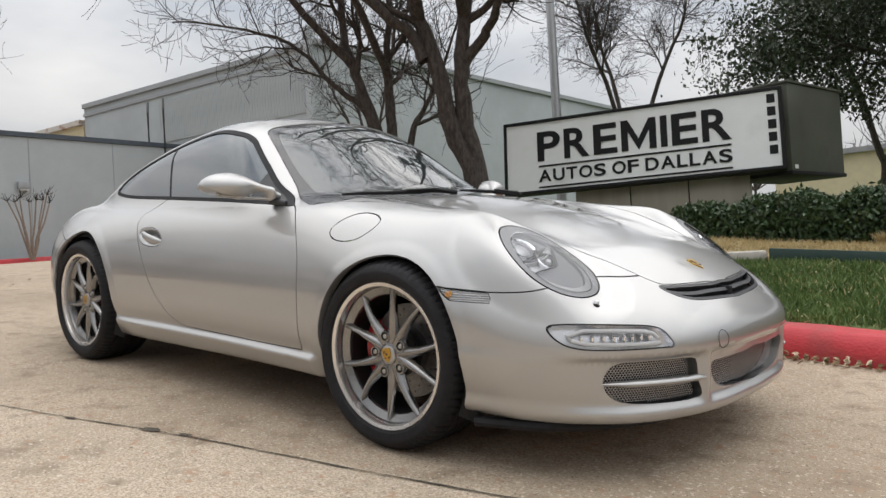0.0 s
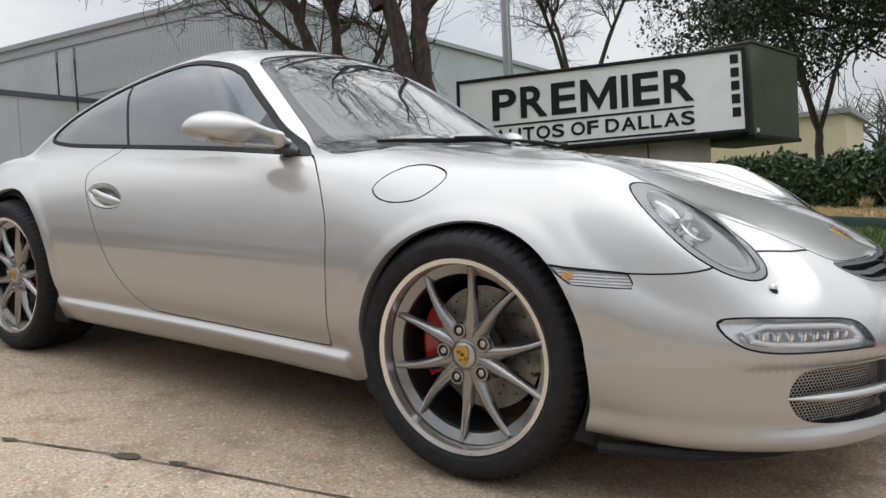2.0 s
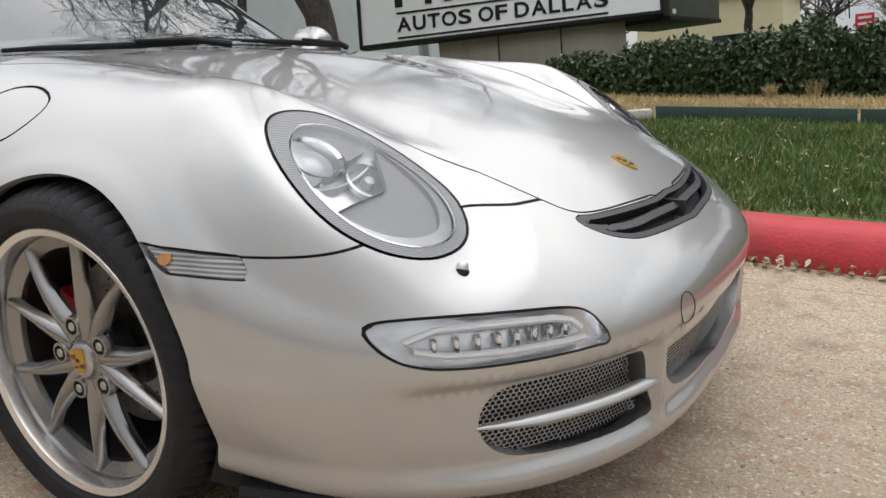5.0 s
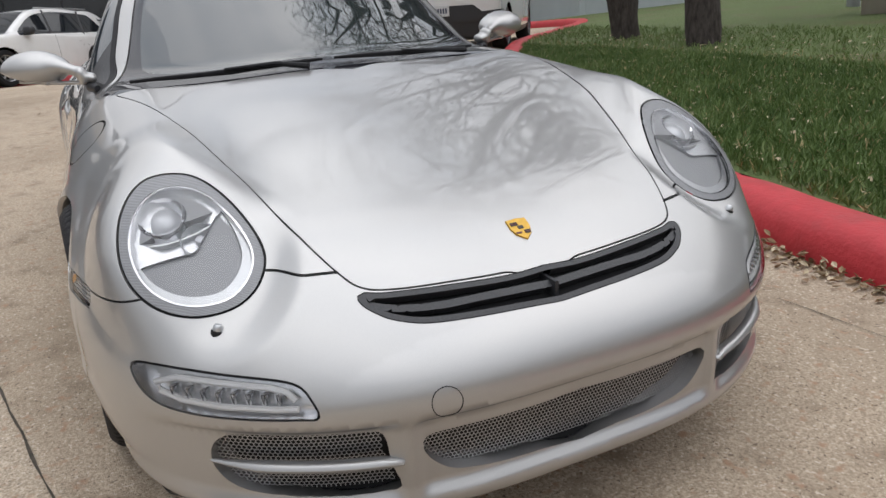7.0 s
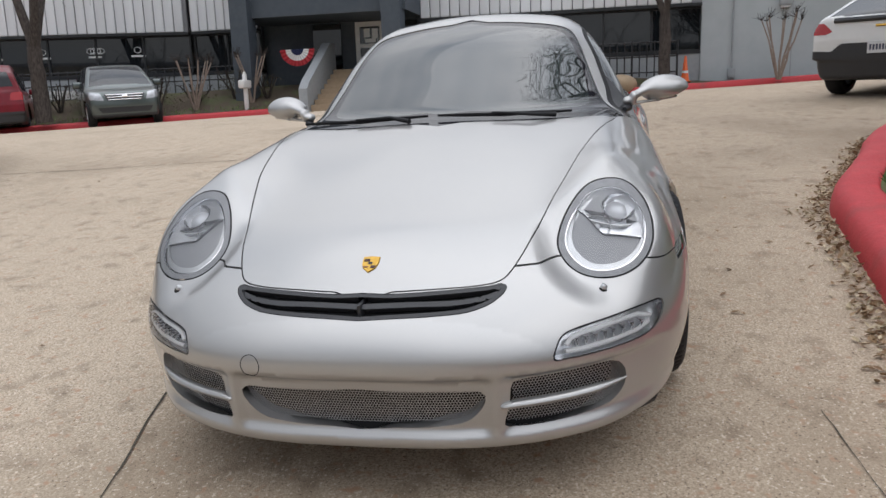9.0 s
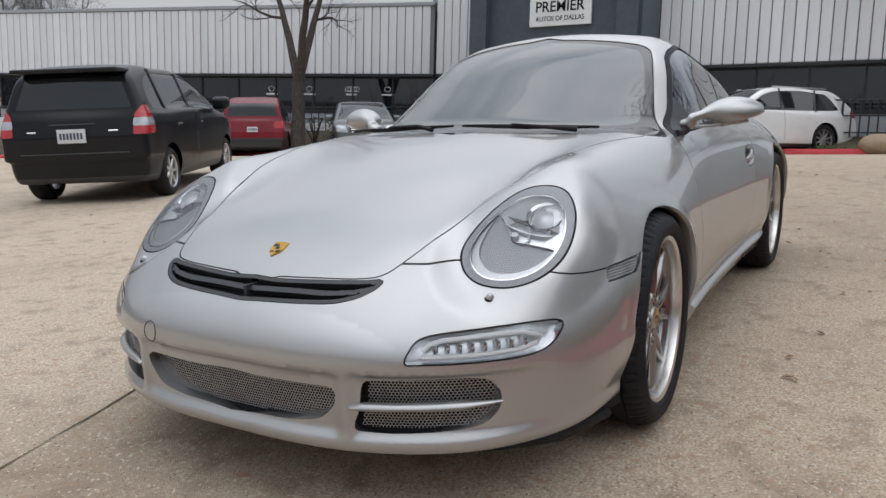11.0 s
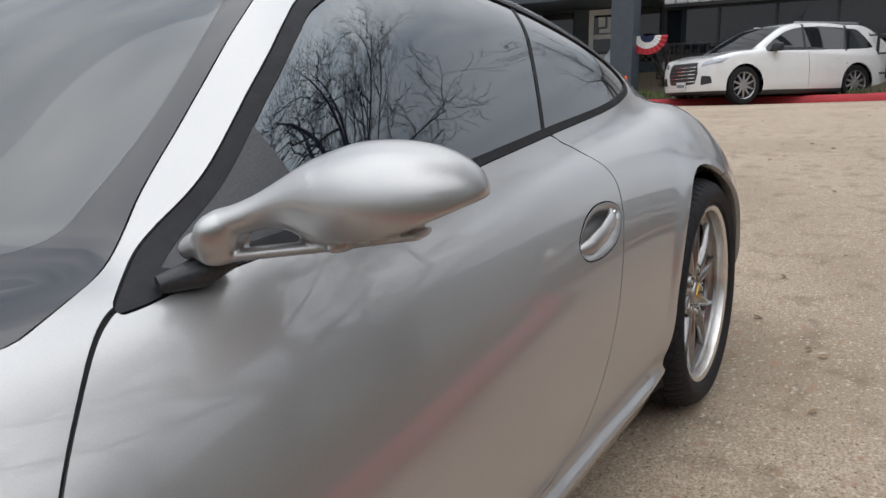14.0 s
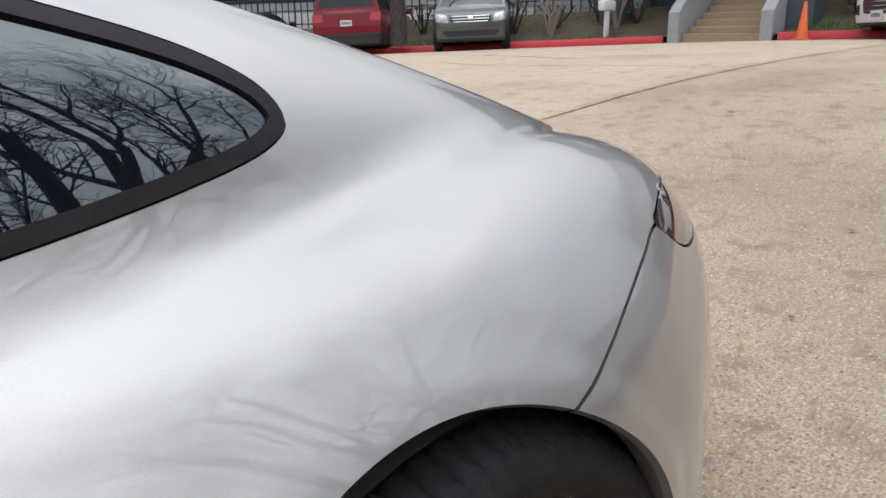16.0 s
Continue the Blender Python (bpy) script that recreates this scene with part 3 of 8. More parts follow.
def loop(points, steps=10, closed=True):
    """A smooth outline through a few 2D points."""
    p = np.array(points, float)
    m = len(p)
    out = []
    for i in range(m if closed else m - 1):
        a, b, c, d = (p[(i + k) % m] if closed else p[min(max(i + k, 0), m - 1)] for k in (-1, 0, 1, 2))
        for t in np.arange(steps) / steps:
            out.append(0.5 * (2 * b + (c - a) * t + (2 * a - 5 * b + 4 * c - d) * t**2 + (3 * b - a - 3 * c + d) * t**3))
    if not closed:
        out.append(p[-1])
    return np.array(out)


def from_outline(q, line, closed=True):
    """Distance of 2D points q from an outline, below nought inside a closed one."""
    a, b = line, np.roll(line, -1, 0)
    if not closed:
        a, b = line[:-1], line[1:]
    best, odd = np.full(len(q), 1e9), np.zeros(len(q), bool)
    for (ax, ay), (bx, by) in zip(a, b):
        ex, ey = bx - ax, by - ay
        wx, wy = q[:, 0] - ax, q[:, 1] - ay
        t = np.clip((wx * ex + wy * ey) / max(ex * ex + ey * ey, 1e-12), 0, 1)
        best = np.minimum(best, (wx - ex * t) ** 2 + (wy - ey * t) ** 2)
        cross = ((ay <= q[:, 1]) & (by > q[:, 1])) | ((by <= q[:, 1]) & (ay > q[:, 1]))
        with np.errstate(divide="ignore", invalid="ignore"):
            xi = ax + (q[:, 1] - ay) / (by - ay if by != ay else 1e-12) * ex
        odd ^= cross & (q[:, 0] < xi)
    d = np.sqrt(best)
    return np.where(odd, -d, d) if closed else d


def part(name, mesh, mat, parent=None, label="", smooth=True):
    """Links a bmesh or a patch as one mesh object under a thing or a part."""
    me = bpy.data.meshes.new(name)
    if isinstance(mesh, tuple):
        v, n, t = mesh
        me.from_pydata(v.tolist(), [], t.tolist())
        me.polygons.foreach_set("use_smooth", [True] * len(me.polygons))
        me.normals_split_custom_set_from_vertices(n.tolist())
    else:
        mesh.to_mesh(me)
        mesh.free()
        if smooth:
            me.polygons.foreach_set("use_smooth", [True] * len(me.polygons))
            me.set_sharp_from_angle(angle=radians(38))
    me.materials.append(mat)
    ob = new(name, me)
    if parent is not None:
        ob.parent = parent
    if label:
        tagged(ob, label)
    return ob


# ---- the sports car ----
def grid_box(b, low, high, bevel=0.0, m=None, segments=2):
    """Adds a box, with rounded edges, to a bmesh."""
    made = bmesh.ops.create_cube(b, size=1.0)["verts"]
    size, mid = Vector(high) - Vector(low), (Vector(high) + Vector(low)) / 2
    for v in made:
        v.co = Vector((v.co.x * size.x, v.co.y * size.y, v.co.z * size.z)) + mid
    if bevel:
        edges = list({e for v in made for e in v.link_edges})
        out = bmesh.ops.bevel(b, geom=edges, offset=bevel, segments=segments, affect="EDGES", profile=0.5)
        made = list({v for f in out["faces"] for v in f.verts} | {v for v in made if v.is_valid})
    if m is not None:
        bmesh.ops.transform(b, matrix=m, verts=[v for v in made if v.is_valid])
    return made


def box(low, high, bevel=0.0, m=None, segments=2):
    b = bmesh.new()
    grid_box(b, low, high, bevel, m, segments)
    return b


def tube(path, radius, sides=8, closed=False, flat=1.0, up=(0, 0, 1)):
    """A bmesh pipe along 3D points; radius may change from point to point; flat squeezes it along up."""
    b = bmesh.new()
    p = [Vector(q) for q in path]
    r = list(radius) if hasattr(radius, "__len__") else [radius] * len(p)
    rings = []
    for i, q in enumerate(p):
        a = p[i - 1] if i or closed else q
        c = p[(i + 1) % len(p)] if i + 1 < len(p) or closed else q
        along = (c - a).normalized()
        side = along.cross(Vector(up))
        side = side.normalized() if side.length > 1e-4 else along.orthogonal().normalized()
        over = side.cross(along)
        rings.append([b.verts.new(q + r[i] * (math.cos(k * math.tau / sides) * side + flat * math.sin(k * math.tau / sides) * over)) for k in range(sides)])
    for i in range(len(rings) if closed else len(rings) - 1):
        s, t = rings[i], rings[(i + 1) % len(rings)]
        for k in range(sides):
            b.faces.new((s[k], s[(k + 1) % sides], t[(k + 1) % sides], t[k]))
    if not closed:
        b.faces.new(rings[0][::-1])
        b.faces.new(rings[-1])
    bmesh.ops.recalc_face_normals(b, faces=b.faces)
    return b


def lathe(profile, steps=64, m=None, sweep=math.tau):
    """A bmesh turned about the y axis from (radius, y) pairs."""
    b = bmesh.new()
    full = abs(sweep - math.tau) < 1e-6
    rings = []
    for k in range(steps if full else steps + 1):
        a = sweep * k / steps
        rings.append([b.verts.new((r * math.cos(a), y, r * math.sin(a))) for r, y in profile])
    for k in range(steps):
        s, t = rings[k], rings[(k + 1) % len(rings)]
        for i in range(len(profile) - 1):
            b.faces.new((s[i], s[i + 1], t[i + 1], t[i]))
    bmesh.ops.remove_doubles(b, verts=b.verts, dist=1e-5)
    bmesh.ops.recalc_face_normals(b, faces=b.faces)
    if m is not None:
        bmesh.ops.transform(b, matrix=m, verts=b.verts)
    return b


car = tagged(new("sports_car"), "silver two-door sports coupe with black tinted windows on concrete drive", "car")
car.matrix_world = SLOPE

CELL = 0.0135
net = skin(body_field, (-2.42, -0.027, 0.07), (2.2, 0.96, 1.34), CELL)
half = cut(net, -net[0][:, 1])[0]
gaps, G = [], 0.0019


def xz(line):
    return lambda v: from_outline(v[:, [0, 2]], line)


def xy(line):
    return lambda v: np.where(v[:, 2] > 0.4, from_outline(v[:, [0, 1]], line), 9.0)


def yz(line):
    return lambda v: np.where(v[:, 0] > 1.5, from_outline(v[:, [1, 2]], line), 9.0)


def panel(patch, where, g=G):
    """Parts a panel from a patch along an outline and leaves a dark joint between them."""
    a, rest = cut(patch, where(patch[0]) - g)
    inner, band = cut(a, where(a[0]) + g)
    gaps.append(shift(band, -0.006))
    return inner, rest


def seam(patch, where, g=G):
    band, rest = cut(patch, where(patch[0]) - g)
    gaps.append(shift(band, -0.005))
    return rest


# wheel arches, with a rolled flange
flanges = []
for ax, cx, rx, rz in ((AXLE_F, 1.197, 0.336, 0.345), (AXLE_R, -1.122, 0.360, 0.380)):
    arch = lambda v: np.where(v[:, 1] > 0.45, (np.hypot((v[:, 0] - cx) / rx, (v[:, 2] - 0.325) / rz) - 1) * rz, 9.0)
    half = cut(half, arch(half[0]))[1]
    on_edge = lambda v: (np.abs(arch(v)) < 0.002) & (v[:, 2] > 0.16)
    flanges.append(lip(half, 0.035, on_edge, (0, -1, 0)))

# glass
screen_line = loop([(0.893, -0.1), (0.893, 0.12), (0.872, 0.36), (0.818, 0.54), (0.776, 0.648), (0.70, 0.686), (0.632, 0.702), (0.585, 0.690), (0.50, 0.652), (0.41, 0.602), (0.30, 0.566), (0.20, 0.536),
                    (0.08, 0.496), (0.028, 0.465), (0.018, 0.40), (0.04, 0.25), (0.055, 0.1), (0.055, -0.1)])
glass, half = panel(half, xy(screen_line))
pane_line = loop([(0.74, -0.1), (0.74, 0.1), (0.71, 0.3), (0.62, 0.46), (0.51, 0.555), (0.42, 0.555), (0.28, 0.525), (0.14, 0.478), (0.075, 0.435), (0.07, 0.36), (0.085, 0.25),
                  (0.095, 0.1), (0.095, -0.1)])
screen, border = cut(glass, xy(pane_line)(glass[0]))
side_line = loop([(-1.207, 0.934), (-1.190, 0.907), (-1.10, 0.890), (-0.89, 0.876), (-0.49, 0.867), (0.08, 0.853), (0.40, 0.839), (0.50, 0.833), (0.522, 0.838), (0.46, 0.866), (0.33, 0.932), (0.19, 1.034), (0.08, 1.112), (0.01, 1.152),
                  (-0.10, 1.184), (-0.34, 1.209), (-0.62, 1.170), (-0.90, 1.090), (-1.09, 1.020), (-1.178, 0.972)])
side_glass, half = panel(half, xz(side_line), 0.001)
panes, rubber = cut(side_glass, xz(side_line)(side_glass[0]) + 0.016)
post = lambda v: v[:, 0] + 0.487 + 0.75 * (v[:, 2] - 0.868)
quarter, door_pane = cut(panes, post(panes[0]) + 0.011)
post_strip, door_pane = cut(door_pane, post(door_pane[0]) - 0.006)
corner = lambda v: 0.235 - v[:, 0] + 0.0 * v[:, 2]
sail, door_pane = cut(door_pane, corner(door_pane[0]))
rear_line = loop([(-0.80, -0.1), (-0.80, 0.15), (-0.83, 0.36), (-0.95, 0.46), (-1.20, 0.44), (-1.42, 0.38), (-1.52, 0.2), (-1.53, -0.1)])
rear_glass, half = panel(half, xy(rear_line))

# lamps
def in_lamp(line):
    return lambda v: np.where(np.abs((v - HL) @ HN) < 0.09, from_outline(np.stack([(v - HL) @ HA, -(v - HL) @ HB], 1), line), 9.0)


ring_line = loop([(-0.176, -0.012), (-0.158, 0.047), (-0.105, 0.092), (-0.030, 0.113), (0.050, 0.107), (0.135, 0.076), (0.193, 0.030), (0.202, -0.015), (0.165, -0.066), (0.085, -0.094), (-0.02, -0.106),
                  (-0.10, -0.098), (-0.155, -0.062)])
lens_line = loop([(-0.160, -0.010), (-0.142, 0.042), (-0.095, 0.080), (-0.030, 0.096), (0.045, 0.088), (0.110, 0.058), (0.146, 0.018), (0.148, -0.020), (0.118, -0.056), (0.062, -0.078), (-0.02, -0.090),
                  (-0.09, -0.084), (-0.138, -0.054)])
ring_line, lens_line = (ring_line - [0.013, 0.0035]) * [0.965, 1.14], (lens_line - [0.006, 0.0035]) * [0.98, 1.14]
lamp, half = panel(half, in_lamp(ring_line), 0.0026)
lens, ring = cut(lamp, in_lamp(lens_line)(lamp[0]))
fog_line = loop([(0.497, 0.414), (0.503, 0.445), (0.518, 0.466), (0.56, 0.476), (0.66, 0.483), (0.735, 0.485), (0.765, 0.480), (0.772, 0.464), (0.763, 0.438), (0.742, 0.420), (0.70, 0.412), (0.60, 0.411), (0.53, 0.412)])
fog, half = panel(half, yz(fog_line), 0.0017)
fog_lens, fog_seal = cut(fog, yz(fog_line)(fog[0]) + 0.0024)
marker_line = loop([(1.422, 0.5795), (1.464, 0.5770), (1.584, 0.5720), (1.602, 0.5690), (1.618, 0.5430), (1.609, 0.5390), (1.494, 0.5400), (1.477, 0.5440)], 6)
marker, half = panel(half, xz(marker_line), 0.0016)

# air intakes
side_hole = loop([(0.372, 0.250), (0.384, 0.300), (0.392, 0.358), (0.42, 0.369), (0.50, 0.371), (0.60, 0.372), (0.645, 0.365), (0.668, 0.337), (0.669, 0.297), (0.645, 0.262), (0.60, 0.247), (0.50, 0.241), (0.41, 0.241)])
mid_hole = loop([(-0.1, 0.347), (0.1, 0.348), (0.27, 0.347), (0.318, 0.343), (0.328, 0.326), (0.312, 0.292), (0.272, 0.262), (0.20, 0.250), (0.1, 0.246), (-0.1, 0.246)])
side_plug, half = cut(half, yz(side_hole)(half[0]))
mid_plug, half = cut(half, yz(mid_hole)(half[0]))
throats = [lip(plug, 0.05, lambda v, hole=hole: np.abs(yz(hole)(v)) < 0.003) for plug, hole in ((side_plug, side_hole), (mid_plug, mid_hole))]
slot_line = loop([(1.990, -0.1), (1.990, 0.08), (1.975, 0.22), (1.955, 0.32), (1.940, 0.362), (1.950, 0.374), (1.975, 0.360), (2.006, 0.322), (2.032, 0.25), (2.050, 0.1), (2.054, -0.1)])
slot, half = panel(half, xy(slot_line), 0.001)

# bonnet, bumper, door
hood_line = loop([(0.905, -0.1), (0.905, 0.12), (0.885, 0.36), (0.825, 0.56), (0.765, 0.655), (0.80, 0.660), (0.95, 0.624), (1.30, 0.548), (1.43, 0.520), (1.60, 0.474), (1.70, 0.447), (1.80, 0.420), (1.88, 0.391), (1.928, 0.362), (1.952, 0.312),
                  (1.970, 0.22), (1.984, 0.08), (1.985, -0.1)])
hood, half = panel(half, xy(hood_line))
bumper_top = lambda v: np.where((v[:, 0] > 1.36), v[:, 2] - curve(v[:, 1], 0.3, 0.604, 0.45, 0.605, 0.55, 0.604, 0.64, 0.600, 0.72, 0.589, 0.78, 0.575, 0.87, 0.566), 9.0)
bumper, half = panel(half, bumper_top)
door_line = loop([(0.540, 0.832), (0.62, 0.778), (0.680, 0.708), (0.716, 0.63), (0.730, 0.53), (0.734, 0.40), (0.730, 0.298), (0.715, 0.290), (0.60, 0.287), (0.30, 0.286), (-0.08, 0.289), (-0.17, 0.297), (-0.235, 0.326), (-0.30, 0.375),
                  (-0.385, 0.455), (-0.487, 0.593), (-0.575, 0.704), (-0.616, 0.752), (-0.624, 0.785), (-0.596, 0.818), (-0.545, 0.848), (-0.48, 0.8705), (-0.2, 0.867), (0.2, 0.853), (0.45, 0.841)], 8)
door_where = lambda v: np.where((v[:, 1] > 0.5), from_outline(v[:, [0, 2]], door_line), 9.0)
door_skin, half = panel(half, door_where)
handle_line = loop([(-0.336, 0.680), (-0.355, 0.700), (-0.405, 0.723), (-0.470, 0.734), (-0.535, 0.728), (-0.560, 0.710), (-0.550, 0.686), (-0.500, 0.656), (-0.430, 0.644), (-0.365, 0.649), (-0.340, 0.662)])
recess, door_skin = panel(door_skin, xz(handle_line), 0.0014)
sunk = step(-xz(handle_line)(recess[0]), 0.002, 0.030)[:, None]
deep = slope_of(lambda p: -0.020 * step(-from_outline(p[:, [0, 2]], handle_line), 0.002, 0.030), recess[0], 1e-3)
bowl_n = recess[1] - deep * 0.9
recess = (recess[0] - recess[1] * 0.020 * sunk, bowl_n / np.linalg.norm(bowl_n, axis=1, keepdims=True), recess[2])
tail_line = loop([(-1.643, 0.718), (-1.668, 0.694), (-1.71, 0.667), (-1.78, 0.651), (-1.94, 0.636), (-2.04, 0.632), (-2.06, 0.658), (-2.01, 0.690), (-1.88, 0.719), (-1.75, 0.728), (-1.68, 0.724)], 8)
tail_where = lambda v: np.where(v[:, 1] > 0.3, from_outline(v[:, [0, 2]], tail_line), 9.0)
tail_lamp, half = panel(half, tail_where)
skirt_line = lambda v: np.where((v[:, 0] < -1.275) & (v[:, 1] > 0.02), v[:, 2] - curve(v[:, 0], -2.4, 0.61, -2.1, 0.640, -1.85, 0.676, -1.70, 0.700, -1.645, 0.716, -1.556, 0.708, -1.471, 0.690, -1.41, 0.673, -1.365, 0.661, -1.32, 0.654, -1.27, 0.645), np.where(v[:, 0] < -1.6, v[:, 2] - 0.615, 9.0))
rear_bumper, half = panel(half, skirt_line)

# fuel flap, on the car's right wing only
right = mirrored(half)
flap_line = loop([(0.852, 0.745), (0.874, 0.778), (0.924, 0.803), (0.989, 0.806), (1.049, 0.790), (1.064, 0.768), (1.039, 0.735), (0.999, 0.713), (0.934, 0.707), (0.879, 0.719)])
flap, right = panel(right, lambda v: np.where(v[:, 1] < -0.55, from_outline(v[:, [0, 2]], flap_line), 9.0))
flap_gap = gaps.pop()

both = lambda p: join(p, mirrored(p))
edge = lambda p, d=0.012: join(p, lip(p, d, lambda v: v[:, 1] > 0.01))
part("body_shell", join(edge(half), mirrored(lip(half, 0.012, lambda v: v[:, 1] > 0.01)), right, *flanges, *[mirrored(p) for p in flanges]), PAINT, car)
part("fuel_flap", flap, PAINT, car, "round fuel filler flap")
part("panel_joint", join(*[both(p) for p in gaps], flap_gap), GAP, car, "black panel joints")
part("bonnet", both(edge(hood)), PAINT, car)
bumper_ob = part("front_bumper", both(edge(bumper, 0.006)), PAINT, car)
for throat, reach in ((throats[0], (1, -1)), (throats[1], (0,))):
    for side in reach:
        part("intake_throat", both(throat) if side == 0 else throat if side > 0 else mirrored(throat), PAINT, bumper_ob)
part("rear_bumper", both(edge(rear_bumper)), PAINT, car)
part("windscreen", shift(both(screen), -0.003), SCREEN, car, "large grey tinted windscreen")
part("windscreen_border", shift(both(border), -0.0032), FRIT, car, "black border of the windscreen")
part("rear_window", shift(both(rear_glass), -0.003), WINDOW, car)
# black sheets added behind vent and intakes in place of the shade inside
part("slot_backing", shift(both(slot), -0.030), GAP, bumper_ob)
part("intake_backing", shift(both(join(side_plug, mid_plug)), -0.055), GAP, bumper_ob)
for side in (1, -1):
    turn = (lambda p: p) if side > 0 else mirrored
    name = "left" if side > 0 else "right"
    door = part("door", turn(edge(door_skin)), PAINT, car, "closed silver door")
    part("door_window", shift(turn(door_pane), -0.004), WINDOW, door, "dark tinted side window")
    part("handle_recess", turn(recess), PAINT, door)
    part("mirror_mount", shift(turn(sail), -0.001), TRIM, door)
    part("quarter_window", shift(turn(quarter), -0.004), WINDOW, car, "dark tinted rear side window")
    part("window_seal", turn(join(rubber, lip(rubber, 0.006))), SEAL, car)
    part("window_post", shift(turn(post_strip), -0.003), SEAL, car)
    part("tail_lamp", shift(turn(tail_lamp), -0.001), REDLENS, car, "dark red tail lamp")
    # headlamp
    lamp_ob = part("headlamp", shift(turn(ring), -0.0005), GASKET, car, "oval clear headlamp in a ribbed grey ring")
    part("lamp_cover", shift(turn(lens), 0.001), CLEAR, lamp_ob).visible_shadow = False
    bowl = lens[0] - lens[1] * (0.012 + 0.032 * step(-in_lamp(lens_line)(lens[0]), 0.0, 0.055))[:, None]
    part("lamp_bowl", turn((bowl, lens[1], lens[2])), BOWL, lamp_ob)
    part("lamp_rim", turn(lip(lens, 0.014)), CHROME, lamp_ob)
    # the lens has a bright edge, a satin margin at its front and a grey panel behind that
    around = in_lamp(lens_line)(lens[0])
    along, across = (lens[0] - HL) @ HA, -(lens[0] - HL) @ HB
    part("lens_edge", shift(turn(cut(lens, -0.0035 - around)[0]), -0.0012), CHROME, lamp_ob)
    high_part = np.maximum(np.maximum(0.046 - along, around + 0.004), 0.050 - np.hypot(along - 0.084, across - 0.014))
    high_panel = shift(cut(lens, high_part)[0], -0.018)
    part("lamp_shade", turn(join(high_panel, lip(high_panel, 0.020))), SHADE, lamp_ob)
    front_part = np.maximum(along + 0.036 + 0.9 * np.minimum(across + 0.01, 0) - 0.25 * np.maximum(across, 0), around + 0.003)
    margin = cut(lens, front_part)[0]
    at_front = np.maximum(0.02 - (margin[0] - HL) @ HA, 0) * (1 + 3.0 * np.maximum(-(-(margin[0] - HL) @ HB), 0))
    inner_of = in_lamp(lens_line)(margin[0]) + 0.005 + 0.12 * at_front
    panel_in, margin = cut(margin, inner_of)
    part("lamp_margin", shift(turn(margin), -0.008), SATIN, lamp_ob)
    part("lamp_shade", turn(join(shift(panel_in, -0.016), lip(shift(panel_in, -0.008), 0.010))), SHADE, lamp_ob)
    fog_ob = part("day_lamp", shift(turn(fog_seal), -0.001), TRIM, bumper_ob, "clear curved daytime running lamp")
    part("lamp_cover", shift(turn(fog_lens), 0.0005), CLEAR, fog_ob).visible_shadow = False
    part("lamp_bowl", shift(turn(fog_lens), -0.030), BOWL, fog_ob)
    part("lamp_rim", turn(lip(fog_lens, 0.030)), CHROME, fog_ob)
    mk = part("side_marker", shift(turn(marker), -0.001), CLEAR, car, "clear ribbed side marker with amber bulb")
    mk.visible_shadow = False
    part("marker_backing", shift(turn(marker), -0.010), striped("marker_ribs", (0.62, 0.62, 0.62), (0.30, 0.30, 0.29), 48, rough=0.25, metal=0.6, axis="Z"), mk)
    amber = cut(marker, np.hypot((marker[0][:, 0] - 1.472) * 0.8, (marker[0][:, 2] - 0.561)) - 0.0105)[0]
    if side < 0:
        part("amber_bulb", shift(turn(amber), -0.007), AMBER, mk)


